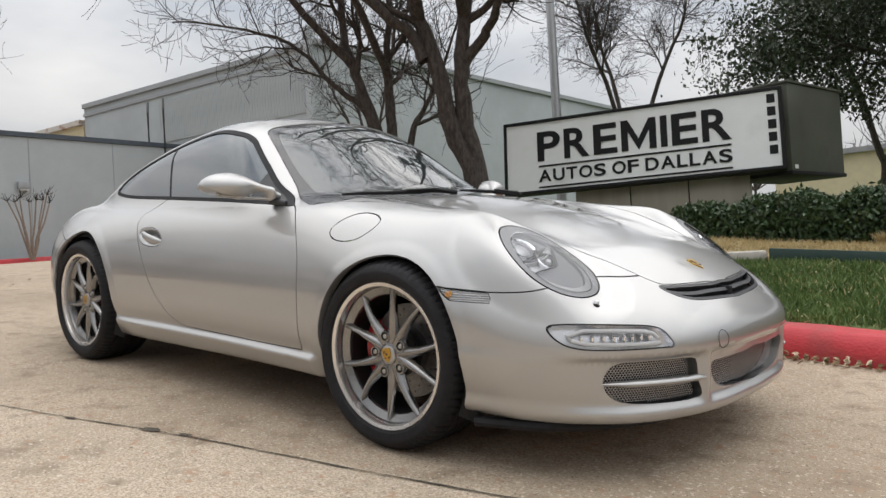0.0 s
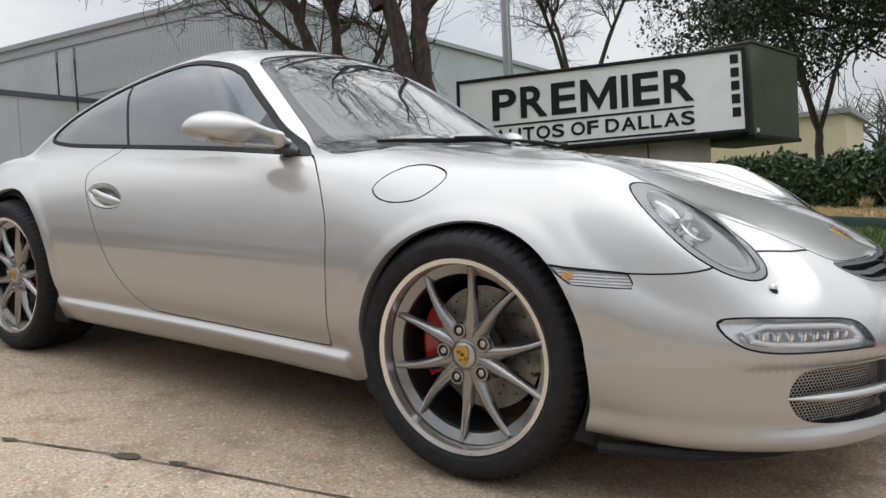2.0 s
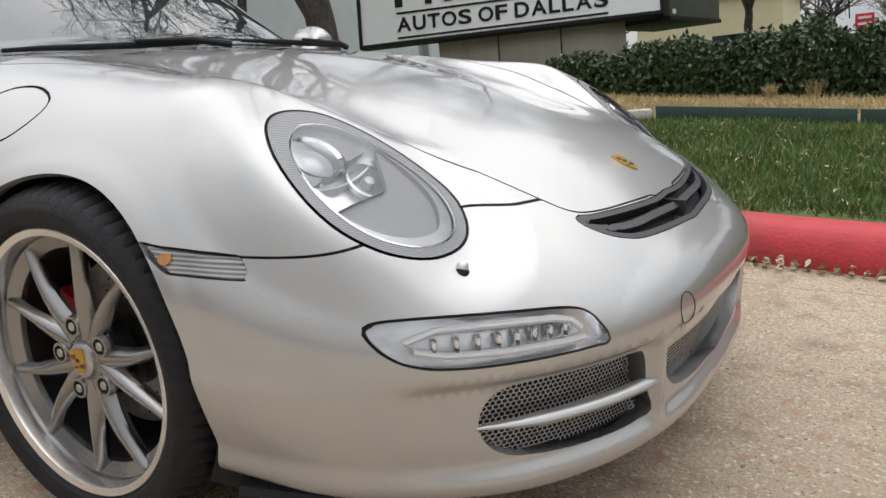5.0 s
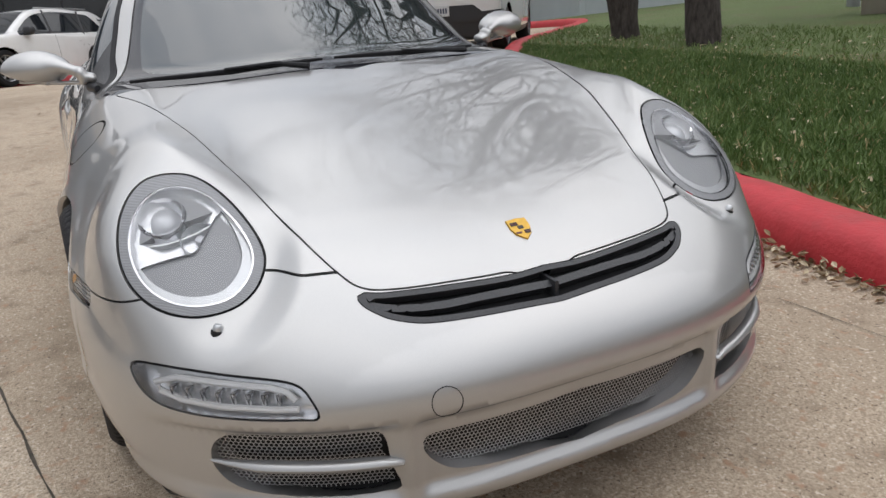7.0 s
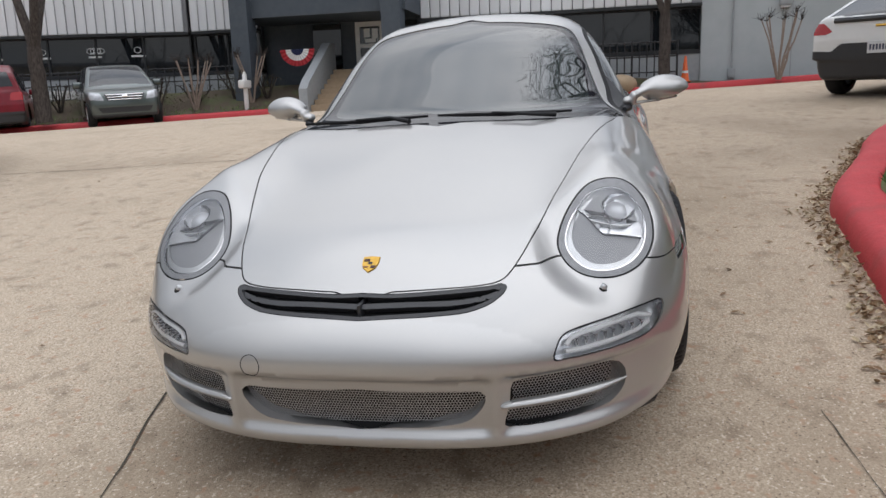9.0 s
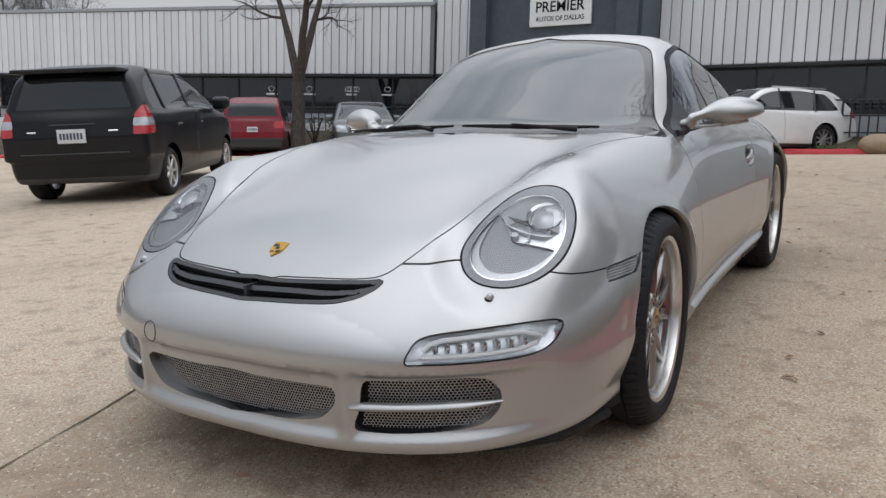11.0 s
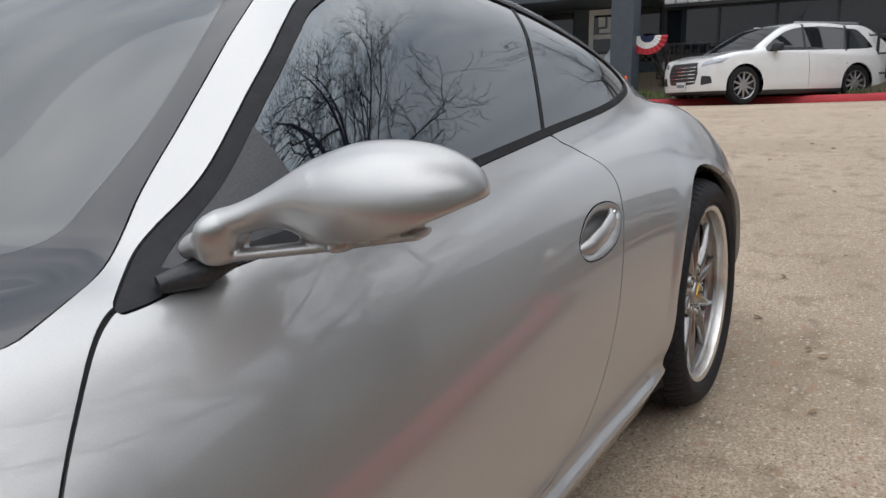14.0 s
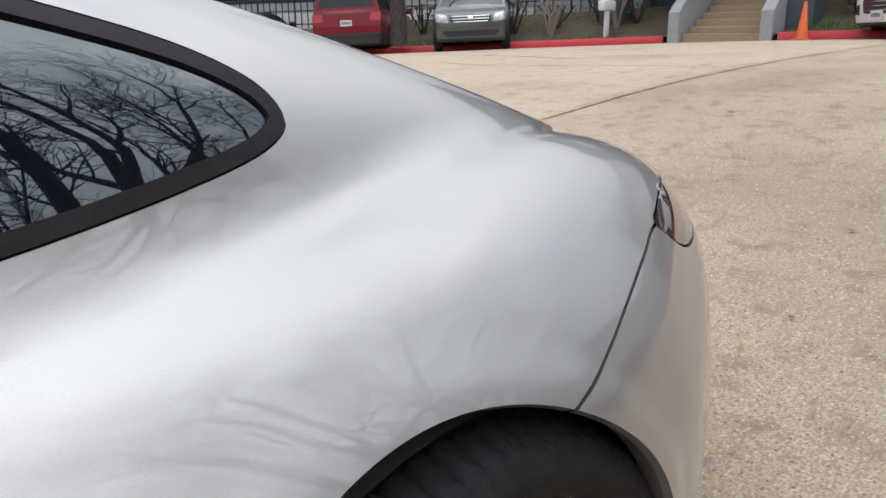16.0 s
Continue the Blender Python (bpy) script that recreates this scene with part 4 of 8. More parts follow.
# ---- wheels ----
def wheel(name, radius, width, rim_r):
    """One wheel about the y axis, its outer face towards +y, with tyre, spokes, bolts, cap and valve."""
    w = width / 2
    rim = part(name, lathe([(rim_r - 0.020, w - 0.034), (rim_r - 0.0185, w - 0.012), (rim_r - 0.0165, w - 0.006), (rim_r - 0.004, w - 0.002), (rim_r, w - 0.006),
                            (rim_r + 0.002, w - 0.016), (rim_r - 0.006, w - 0.022)], 96), RIMLIP, car, "ten-spoke silver alloy wheel")
    part("rim_band", lathe([(rim_r - 0.0195, w - 0.030), (rim_r - 0.022, w - 0.038), (rim_r - 0.047, w - 0.050), (rim_r - 0.050, w - 0.060)], 96), RIM, rim, "grey band inside the rim")
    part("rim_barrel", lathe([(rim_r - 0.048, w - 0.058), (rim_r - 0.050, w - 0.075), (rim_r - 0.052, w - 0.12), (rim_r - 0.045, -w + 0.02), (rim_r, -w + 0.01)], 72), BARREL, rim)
    tw = w + 0.006
    prof = [(rim_r - 0.004, w - 0.012), (rim_r + 0.006, tw - 0.002), (rim_r + 0.030, tw + 0.006), (radius - 0.034, tw + 0.004), (radius - 0.016, tw - 0.010), (radius - 0.005, tw - 0.030), (radius, tw - 0.055)]
    for g in (0.6, 0.2, -0.2, -0.6):
        prof += [(radius, w * g + 0.007), (radius - 0.007, w * g + 0.005), (radius - 0.007, w * g - 0.005), (radius, w * g - 0.007)]
    prof += [(radius - 0.006, -tw + 0.03), (radius - 0.03, -tw), (rim_r, -w + 0.01)]
    b = lathe(prof, 288)
    # cuts across the shoulder of the tread
    for v in b.verts:
        r, a = math.hypot(v.co.x, v.co.z), math.atan2(v.co.z, v.co.x)
        k = round(a / math.tau * 288) % 4
        if k == 0 and abs(v.co.y) > w * 0.58 and r > radius - 0.012:
            v.co.x *= (r - 0.007) / r
            v.co.z *= (r - 0.007) / r
    tyre = part("tyre", b, TYRE, rim, "low-profile black tyre")
    # spokes, broad at the hub, swept and slim at the rim
    hub_y = w - 0.036
    for k in range(10):
        b = bmesh.new()
        rings = []
        for i in range(11):
            f = i / 10
            r = 0.040 + (rim_r - 0.027 - 0.040) * f
            a = math.tau * k / 10 + (0.10 if k % 2 else -0.10) * (1 - f) ** 2 + 0.04 * math.sin(f * math.pi) * (1 if k % 2 else -1)
            half = 0.0150 * (1 - f) ** 1.8 + 0.0118
            top = hub_y + 0.010 * math.sin(f * math.pi * 0.9) - 0.004 * f + 0.012 * max(0, f - 0.75)
            thick = 0.042 * (1 - f) + 0.030 * f
            d, t = Vector((math.cos(a), 0, math.sin(a))), Vector((-math.sin(a), 0, math.cos(a)))
            ring = []
            for j in range(16):
                q = math.tau * j / 16
                c, s = math.cos(q), math.sin(q)
                ring.append(b.verts.new(d * r + t * half * c * (1 if s < 0.2 else 0.86) + Vector((0, top - thick / 2 + thick / 2 * s * (1 - 0.12 * abs(c) ** 2), 0))))
            rings.append(ring)
        for s, t in zip(rings, rings[1:]):
            for j in range(16):
                b.faces.new((s[j], s[(j + 1) % 16], t[(j + 1) % 16], t[j]))
        b.faces.new(rings[0][::-1]), b.faces.new(rings[-1])
        bmesh.ops.recalc_face_normals(b, faces=b.faces)
        part("spoke", b, RIM, rim)
    part("hub", lathe([(0.0, hub_y + 0.001), (0.030, hub_y + 0.001), (0.034, hub_y - 0.002), (0.072, hub_y - 0.004), (0.083, hub_y - 0.012), (0.085, hub_y - 0.05)], 48), RIM, rim)
    part("hub_cap", lathe([(0.0, hub_y + 0.010), (0.026, hub_y + 0.0085), (0.032, hub_y + 0.005), (0.034, hub_y - 0.002)], 40), BRIGHTHUB, rim, "hub cap with a gold crest")
    crest_on(rim, Matrix.Translation((0, hub_y + 0.0095, 0)) @ pose(0, 0, 0, -90) @ pose(0, 0, 0, 0, 0, 180), 0.0245)
    for k in range(5):
        a = math.tau * k / 5 + 0.314
        m = Matrix.Translation((0.064 * math.cos(a), hub_y - 0.001, 0.064 * math.sin(a)))
        part("bolt_boss", lathe([(0.0150, 0.0050), (0.0195, 0.0045), (0.0225, -0.004)], 24, m), RIM, rim)
        part("bolt_well", lathe([(0.0152, 0.0052), (0.0125, 0.0045), (0.0115, -0.004)], 20, m), GAP, rim)
        part("wheel_bolt", lathe([(0.0, 0.006), (0.0075, 0.006), (0.0092, 0.0045), (0.0095, -0.004)], 6, m), DARKBOLT, rim)
    a = 3.55
    part("valve", tube([(0.198 * math.cos(a), w - 0.075, 0.198 * math.sin(a)), (0.190 * math.cos(a), w - 0.045, 0.190 * math.sin(a))], [0.005, 0.004]), TRIM, rim)
    return rim


def crest_on(parent, m, size):
    """A small enamelled shield of plain fields on a gold plate, in the plane z = 0."""
    s = size
    line = [(-0.78 * s, 0.95 * s), (0, 1.02 * s), (0.78 * s, 0.95 * s), (0.80 * s, 0.1 * s), (0.60 * s, -0.5 * s), (0, -1.05 * s), (-0.60 * s, -0.5 * s), (-0.80 * s, 0.1 * s)]
    b = bmesh.new()
    top = [b.verts.new((x * 0.94, y * 0.94, 0.10 * s)) for x, y in line]
    low = [b.verts.new((x, y, 0)) for x, y in line]
    b.faces.new(top)
    for i in range(len(line)):
        j = (i + 1) % len(line)
        b.faces.new((low[i], low[j], top[j], top[i]))
    bmesh.ops.recalc_face_normals(b, faces=b.faces)
    bmesh.ops.transform(b, matrix=m, verts=b.verts)
    plate = part("crest_plate", b, GOLD, parent, "gold shield-shaped crest")
    for mat, spots in ((BLACKENAMEL, ((-0.62, 0.52, -0.08, 0.60), (-0.62, 0.30, -0.08, 0.38), (0.10, -0.30, 0.62, -0.22), (0.10, -0.52, 0.50, -0.44), (-0.20, -0.05, 0.20, 0.25))),
                       (DARKRED, ((-0.62, 0.41, -0.08, 0.49), (0.10, -0.41, 0.55, -0.33), (-0.55, -0.45, -0.12, -0.30)))):
        b = bmesh.new()
        for x0, y0, x1, y1 in spots:
            grid_box(b, (x0 * s, y0 * s, 0.08 * s), (x1 * s, y1 * s, 0.135 * s), 0, None)
        bmesh.ops.transform(b, matrix=m, verts=b.verts)
        part("crest_field", b, mat, parent)


front = wheel("wheel", 0.325, 0.235, 0.2545)
STEER = 2  # the front wheels stand turned a little
front.matrix_basis = pose(AXLE_F, 0.735, 0.325, 0, 18.5, STEER)
rear = wheel("wheel", 0.328, 0.270, 0.2545)
rear.matrix_basis = pose(AXLE_R, 0.713, 0.328, 0, 46.5, 0)
for src, ax, y, z, turn in ((front, AXLE_F, 0.735, 0.325, 15.5), (rear, AXLE_R, 0.713, 0.328, 11.5)):
    copy_thing(src, pose(ax, -y, z, 0, turn, 180 + (STEER if src is front else 0)))
for ax, z in ((AXLE_F, 0.325), (AXLE_R, 0.328)):
    for s in (1, -1):
        m = pose(ax, s * 0.70, z, 0, 0, (0 if s > 0 else 180) + (STEER if ax == AXLE_F else 0))
        b = lathe([(0.165, 0.012), (0.165, -0.014), (0.085, -0.014), (0.085, 0.012), (0.165, 0.012)], 64)
        lathe_hat = lathe([(0.086, 0.012), (0.080, 0.035), (0.0, 0.037)], 40)
        disc = part("brake_disc", b, DISC, car, "drilled steel brake disc")
        part("disc_hat", lathe_hat, DISC, disc)
        b = bmesh.new()
        for k in range(36):
            a, r = math.tau * k / 36, 0.110 + 0.018 * (k % 3)
            bmesh.ops.create_circle(b, cap_ends=True, segments=8, radius=0.0035, matrix=Matrix.Translation((r * math.cos(a), 0.0126, r * math.sin(a))) @ pose(0, 0, 0, -90))
        tagged(part("drilling", b, GAP, disc), kind="stuff")
        disc.matrix_basis = m
        b = bmesh.new()
        rings = []
        for i in range(13):
            a = math.pi - 0.55 + 1.1 * i / 12 if (s > 0) == (ax > 0) else -0.55 + 1.1 * i / 12
            e = 0.75 + 0.25 * math.sin(math.pi * min(1, max(0, i / 12)))
            rings.append([b.verts.new((r * math.cos(a), y, r * math.sin(a))) for r, y in
                          ((0.118, 0.020), (0.125, 0.052 * e), (0.165, 0.056 * e), (0.183, 0.040), (0.185, -0.03), (0.120, -0.03))])
        for p, q in zip(rings, rings[1:]):
            for j in range(6):
                b.faces.new((p[j], p[(j + 1) % 6], q[(j + 1) % 6], q[j]))
        b.faces.new(rings[0][::-1]), b.faces.new(rings[-1])
        bmesh.ops.recalc_face_normals(b, faces=b.faces)
        cal = part("brake_caliper", b, CALIPER, car, "red brake caliper")
        cal.matrix_basis = m
        # dark liner of the arch
        b = lathe([(0.392, 0.0), (0.372, 0.015), (0.346, 0.034), (0.356, 0.0), (0.374, -0.06), (0.374, -0.32), (0.05, -0.34)], 32, pose(0, 0, 0, 0, 27, 0), math.radians(234))
        liner = part("wheel_liner", b, GAP, car)
        liner.matrix_basis = pose(ax, s * 0.78, z, 0, 0, 0) @ Matrix.Diagonal((1, s, 1, 1))

# ---- door mirrors ----
def mirror_field(p):
    """An egg-shaped housing with a flat underside, held by a top arm and a thin blade that runs on below it."""
    x, y, z = p[..., 0] - 0.304, p[..., 1] - 0.874, p[..., 2] - 0.911
    lean = x + 0.25 * y
    taper = 1 - 1.5 * np.maximum(-y - 0.02, 0)
    shell = (np.sqrt((lean / 0.085) ** 2 + (y / 0.106) ** 2 + (z / (0.058 * taper + 1e-3)) ** 2) - 1) * 0.058
    shell = smax(shell, -lean - 0.055, 0.02)
    under = 0.8690 + 0.10 * (p[..., 1] - 0.80) + 0.9 * np.maximum(p[..., 1] - 0.90, 0) ** 1.5
    shell = smax(shell, under - p[..., 2], 0.005)

    def arm(a, b, r, flat):
        a, b = np.array(a), np.array(b)
        d = b - a
        t = np.clip(((p - a) @ d) / (d @ d), 0, 1)
        return np.linalg.norm((p - a - t[..., None] * d) * np.array([flat, 1, 1.0]), axis=-1) - r

    blade = smin(arm((0.405, 0.745, 0.8635), (0.345, 0.85, 0.8685), 0.0068, 0.26), arm((0.345, 0.85, 0.8685), (0.318, 0.925, 0.877), 0.0060, 0.24), 0.008)
    top = arm((0.408, 0.748, 0.898), (0.350, 0.825, 0.925), 0.0165, 0.50)
    foot = smin(arm((0.408, 0.740, 0.868), (0.406, 0.744, 0.898), 0.0130, 0.42), arm((0.41, 0.715, 0.876), (0.41, 0.742, 0.884), 0.017, 0.5), 0.01)
    return smin(smin(smin(shell, top, 0.022), foot, 0.010), blade, 0.004)


mirror_skin = skin(mirror_field, (0.16, 0.67, 0.82), (0.54, 1.03, 1.01), 0.0052)
for side in (1, -1):
    turn = (lambda p: p) if side > 0 else mirrored
    housing = part("door_mirror", turn(mirror_skin), PAINT, car, "silver oval door mirror on two arms")
    b = bmesh.new()
    bmesh.ops.create_uvsphere(b, u_segments=24, v_segments=12, radius=1, matrix=Matrix.Translation((0.268, side * 0.870, 0.921)) @ pose(0, 0, 0, 0, 0, side * 14) @ Matrix.Diagonal((0.004, 0.078, 0.043, 1)))
    part("mirror_glass", b, CHROME, housing)
    part("mirror_foot", tube([(0.47, side * 0.706, 0.846), (0.43, side * 0.722, 0.850), (0.39, side * 0.726, 0.856)], [0.010, 0.017, 0.013], 12), TRIM, housing)
    # door handle: a bar over the bowl
    at = lambda x, z, out: Vector((x, side * (flank(np.array(x), np.array(z)) - 0.010 + out), z))
    bar = [at(-0.355, 0.664, -0.012), at(-0.390, 0.670, 0.004), at(-0.450, 0.682, 0.010), at(-0.510, 0.696, 0.007), at(-0.545, 0.707, -0.006)]
    part("door_handle", tube(bar, [0.010, 0.017, 0.019, 0.017, 0.010], 12, flat=0.62, up=(0, side, 0)), PAINT, car, "silver pull handle")
    part("door_lock", lathe([(0.0, 0.002), (0.007, 0.002), (0.008, -0.004)], 16, Matrix.Translation(at(-0.547, 0.702, 0.002)) @ pose(0, 0, 0, 0, 0, 0 if side > 0 else 180)), CHROME, car)
    # inside of the headlamp
    frame_m = Matrix((HA, -HB * 1.0, HN)).transposed().to_4x4()
    lampm = Matrix.Diagonal((1, side, 1, 1)) @ Matrix.Translation(Vector(HL)) @ frame_m
    lamp_ob = [o for o in car.children if o.name.startswith("headlamp")][0 if side > 0 else 1]
    to_z = pose(0, 0, 0, 90)
    fix = lambda b: (bmesh.ops.transform(b, matrix=lampm, verts=b.verts), bmesh.ops.recalc_face_normals(b, faces=b.faces), b)[2]
    part("projector_ring", fix(lathe([(0.050, -0.060), (0.048, -0.034), (0.050, -0.010), (0.046, -0.004), (0.040, -0.008), (0.039, -0.03)], 40, Matrix.Translation((0.084, 0.014, 0)) @ to_z)), CHROME, lamp_ob)
    part("projector_lens", fix(lathe([(0.0, -0.008), (0.018, -0.011), (0.032, -0.020), (0.040, -0.034)], 32, Matrix.Translation((0.084, 0.014, 0)) @ to_z)), LAMPGREY, lamp_ob)
    part("bulb_cup", fix(lathe([(0.0, -0.052), (0.020, -0.046), (0.036, -0.030), (0.040, -0.014), (0.037, -0.012)], 32, Matrix.Translation((0.002, -0.030, 0)) @ to_z)), BOWL, lamp_ob)
    part("bulb", fix(lathe([(0.0, -0.010), (0.009, -0.013), (0.011, -0.024), (0.007, -0.05)], 16, Matrix.Translation((0.002, -0.030, 0)) @ to_z)), LAMPGREY, lamp_ob)
    # dividing blade over the bulb cup
    blade = loop([(0.028, -0.085), (0.020, -0.03), (0.026, 0.03), (0.046, 0.075)], 6, False)
    part("lamp_blade", fix(tube([(u, v, -0.024) for u, v in blade], 0.0035, 6, flat=2.6)), SATIN, lamp_ob)
    # daytime lamp: light tube and small reflectors
    fog_ob = [o for o in bumper_ob.children if o.name.startswith("day_lamp")][0 if side > 0 else 1]
    on_nose = lambda y, z, d: Vector((float(nose(np.array(y), np.array(z))) - 0.012 - d, side * y, z))
    lead = [on_nose(y, z, 0.006 + 0.10 * max(0, y - 0.62)) for y, z in ((0.522, 0.424), (0.56, 0.423), (0.64, 0.424), (0.70, 0.427), (0.730, 0.437), (0.736, 0.450), (0.70, 0.464), (0.62, 0.463), (0.56, 0.459), (0.535, 0.452), (0.524, 0.438))]
    part("light_tube", tube(lead, 0.0062, 8), material("light_tube_white", (0.78, 0.78, 0.78), rough=0.15, coat=0.8) if side > 0 else bpy.data.materials["light_tube_white"], fog_ob)
    b = bmesh.new()
    for k in range(8):
        y = 0.545 + 0.023 * k
        c = on_nose(y, 0.441, 0.012 + 0.10 * max(0, y - 0.62))
        grid_box(b, (-0.010, -0.004, -0.011), (0.010, 0.004, 0.011), 0.002, Matrix.Translation(c) @ pose(0, 0, 0, 0, 0, side * 55))
    part("led_reflectors", b, CHROME, fog_ob)
    # bars of the side intake, washer nozzle
    for z, r, y0, y1 in ((0.306, 0.0105, 0.345, 0.672),):
        ys = np.linspace(y0, y1, 14)
        path = [Vector((float(nose(np.array(y), np.array(z))) + 0.002 - 0.30 * max(0, y - 0.60) ** 1.5 - (0.03 * (y - y0 < 0.02)), side * y, z + 0.012 * (y - 0.5))) for y in ys]
        part("intake_bar", tube(path, [0.004 + r * min(1, k / 2, (13 - k) / 3) for k in range(14)], 10, flat=0.75), PAINT, bumper_ob)
    spot = np.array([[1.864, 0.618, 0.543]])
    for _ in range(6):
        slope = slope_of(body_field, spot)
        spot = spot - body_field(spot)[:, None] * slope / (slope**2).sum()
    wash_m = Matrix.Translation((spot[0, 0], side * spot[0, 1], spot[0, 2] - 0.002)) @ pose(0, 0, 0, 72, 0, 0)
    washer = part("washer_nozzle", lathe([(0.0, 0.013), (0.006, 0.0122), (0.0088, 0.009), (0.0095, 0.003), (0.0098, -0.012)], 18, wash_m), SATIN, car)
    part("washer_gasket", lathe([(0.0097, 0.001), (0.0118, -0.0005), (0.0122, -0.012)], 18, wash_m), GAP, washer)

# steel mesh in the intakes, cut to their outlines
def mesh_sheet(line, low, high, inset, pitch=0.0080, wire=0.0009):
    """A honeycomb of thin strips within an outline, set behind the nose."""
    rise, side = pitch * 0.5, pitch / math.sqrt(3) * 0.5
    row, col = np.meshgrid(np.arange(int((high[1] - low[1]) / (3 * side)) + 2), np.arange(int((high[0] - low[0]) / pitch) + 2), indexing="ij")
    at = np.stack([low[0] + (col + 0.5 * (row % 2)) * pitch, low[1] + row * 3 * side], -1).reshape(-1, 2)
    ends = np.concatenate([np.stack([at + p, at + q], 1) for p, q in (((0, side * 2), (rise, side)), ((rise, side), (rise, -side)), ((rise, -side), (0, -side * 2)))])
    ok = (from_outline(ends.reshape(-1, 2), line) < -0.0005).reshape(-1, 2).all(1)
    ends = ends[ok]
    d = ends[:, 1] - ends[:, 0]
    n = np.stack([-d[:, 1], d[:, 0]], 1) / np.linalg.norm(d, axis=1, keepdims=True) * wire
    yz_ = np.stack([ends[:, 0] + n, ends[:, 0] - n, ends[:, 1] - n, ends[:, 1] + n], 1).reshape(-1, 2)
    v = np.column_stack([nose(np.abs(yz_[:, 0]), yz_[:, 1]) - inset, yz_])
    return v, np.arange(len(v)).reshape(-1, 4).tolist()


def plain_mesh(name, data, mat, parent, label=""):
    me = bpy.data.meshes.new(name)
    me.from_pydata([tuple(map(float, q)) for q in data[0]], [], data[1])
    me.materials.append(mat)
    ob = new(name, me)
    ob.parent = parent
    if label:
        tagged(ob, label)
    return ob


mid_closed = loop([(-0.315, 0.343), (-0.1, 0.347), (0.1, 0.348), (0.27, 0.347), (0.318, 0.343), (0.328, 0.326), (0.312, 0.292), (0.272, 0.262), (0.20, 0.250), (0.0, 0.246), (-0.20, 0.250), (-0.272, 0.262), (-0.312, 0.292), (-0.328, 0.326)])
plain_mesh("mesh_grille", mesh_sheet(mid_closed, (-0.33, 0.245), (0.33, 0.349), 0.028), MESHWIRE, bumper_ob, "steel mesh in the middle intake")
for side in (1, -1):
    v, f = mesh_sheet(side_hole, (0.37, 0.238), (0.70, 0.374), 0.028)
    plain_mesh("mesh_grille", ([(x, side * y, z) for x, y, z in v], f), MESHWIRE, bumper_ob, "steel mesh in a side intake")

# black slatted vent below the bonnet's edge
slot_ring = cut(slot, xy(slot_line)(slot[0]) + 0.010)[1]
slot_lip = lip(cut(slot, xy(slot_line)(slot[0]) + 0.010)[0], 0.02, lambda v: v[:, 1] > 0.01)
vent = part("front_vent", both(join(slot_ring, slot_lip)), TRIM, bumper_ob, "black slatted vent below the bonnet")
inner_slot = cut(slot, xy(slot_line)(slot[0]) + 0.010)[0]
mid_of = lambda v: v[:, 0] - curve(v[:, 1], 0.0, 2.021, 0.15, 2.012, 0.25, 2.002, 0.33, 1.978, 0.37, 1.955)
slat = cut(inner_slot, np.abs(mid_of(inner_slot[0])) - 0.0065)[0]
part("vent_slat", both(join(shift(slat, -0.004), lip(shift(slat, -0.004), 0.018, lambda v: v[:, 1] > 0.01))), TRIM, bumper_ob)
part("vent_divider", box((1.975, -0.004, 0.515), (2.035, 0.004, 0.548)), TRIM, bumper_ob)

# crest on the bonnet, towing-eye cover, wipers, black lip under the bumper
e0 = np.array([[1.905, 0.0, 0.62]])
for _ in range(6):
    g0 = slope_of(body_field, e0)
    e0 = e0 - body_field(e0)[:, None] * g0 / (g0**2).sum()
nn0 = Vector((g0 / np.linalg.norm(g0))[0])
yy0 = Vector((0, 0, 1)).cross(nn0).cross(nn0) * -1
yy0.normalize()
xx0 = yy0.cross(nn0)
crest_on(car, Matrix.Translation(Vector(e0[0])) @ Matrix((xx0, yy0, nn0)).transposed().to_4x4(), 0.030)
cover = loop([(-0.312, 0.413), (-0.304, 0.433), (-0.284, 0.441), (-0.264, 0.433), (-0.256, 0.413), (-0.264, 0.393), (-0.284, 0.385), (-0.304, 0.393)])
ring_pts = [Vector((float(nose(np.array(abs(y)), np.array(z))) + 0.0003, y, z)) for y, z in cover[::2]]
part("towing_eye_cover", tube(ring_pts, 0.0009, 6, True), GAP, bumper_ob, "round towing-eye cover outline")


def on_screen(x, y, lift):
    p = np.array([[x, y, 1.3]])
    for _ in range(12):
        g = slope_of(body_field, p)
        p[:, 2] -= body_field(p) / np.maximum(g[:, 2], 0.3)
    return Vector(p[0]) + Vector((0.5, 0, 0.86)) * lift


for a, b_, hub in ((-0.62, -0.06, -0.36), (-0.02, 0.50, 0.20)):
    ys = np.linspace(a, b_, 9)
    blade = [on_screen(0.842 - 0.28 * y * y - 0.006 * abs(k - 4), y, 0.014) for k, y in enumerate(ys)]
    w_ob = part("wiper", tube(blade, [0.003, 0.004, 0.005, 0.005, 0.006, 0.005, 0.005, 0.004, 0.003], 8, flat=1.5), SEAL, car, "black windscreen wiper")
    armp = [on_screen(0.885 - 0.28 * b_ * b_, b_ - 0.06, 0.012), on_screen(0.868 - 0.28 * hub * hub, (b_ + hub) / 2, 0.024), on_screen(0.848 - 0.28 * hub * hub, hub, 0.026)]
    part("wiper_arm", tube(armp, [0.010, 0.007, 0.004], 8), SEAL, w_ob)
lip_path = [Vector((1.535, 0.79, 0.158))] + [Vector((float(nose(np.array(y), np.array(0.16))) - 0.115 - 0.05 * max(0, y - 0.6), y, 0.168)) for y in (0.74, 0.68, 0.6, 0.45, 0.3, 0.15, 0.0)]
lip_path = lip_path + [Vector((p.x, -p.y, p.z)) for p in lip_path[-2::-1]]
part("chin_spoiler", tube(lip_path, 0.020, 8, flat=0.9), SEAL, bumper_ob, "black rubber chin spoiler")
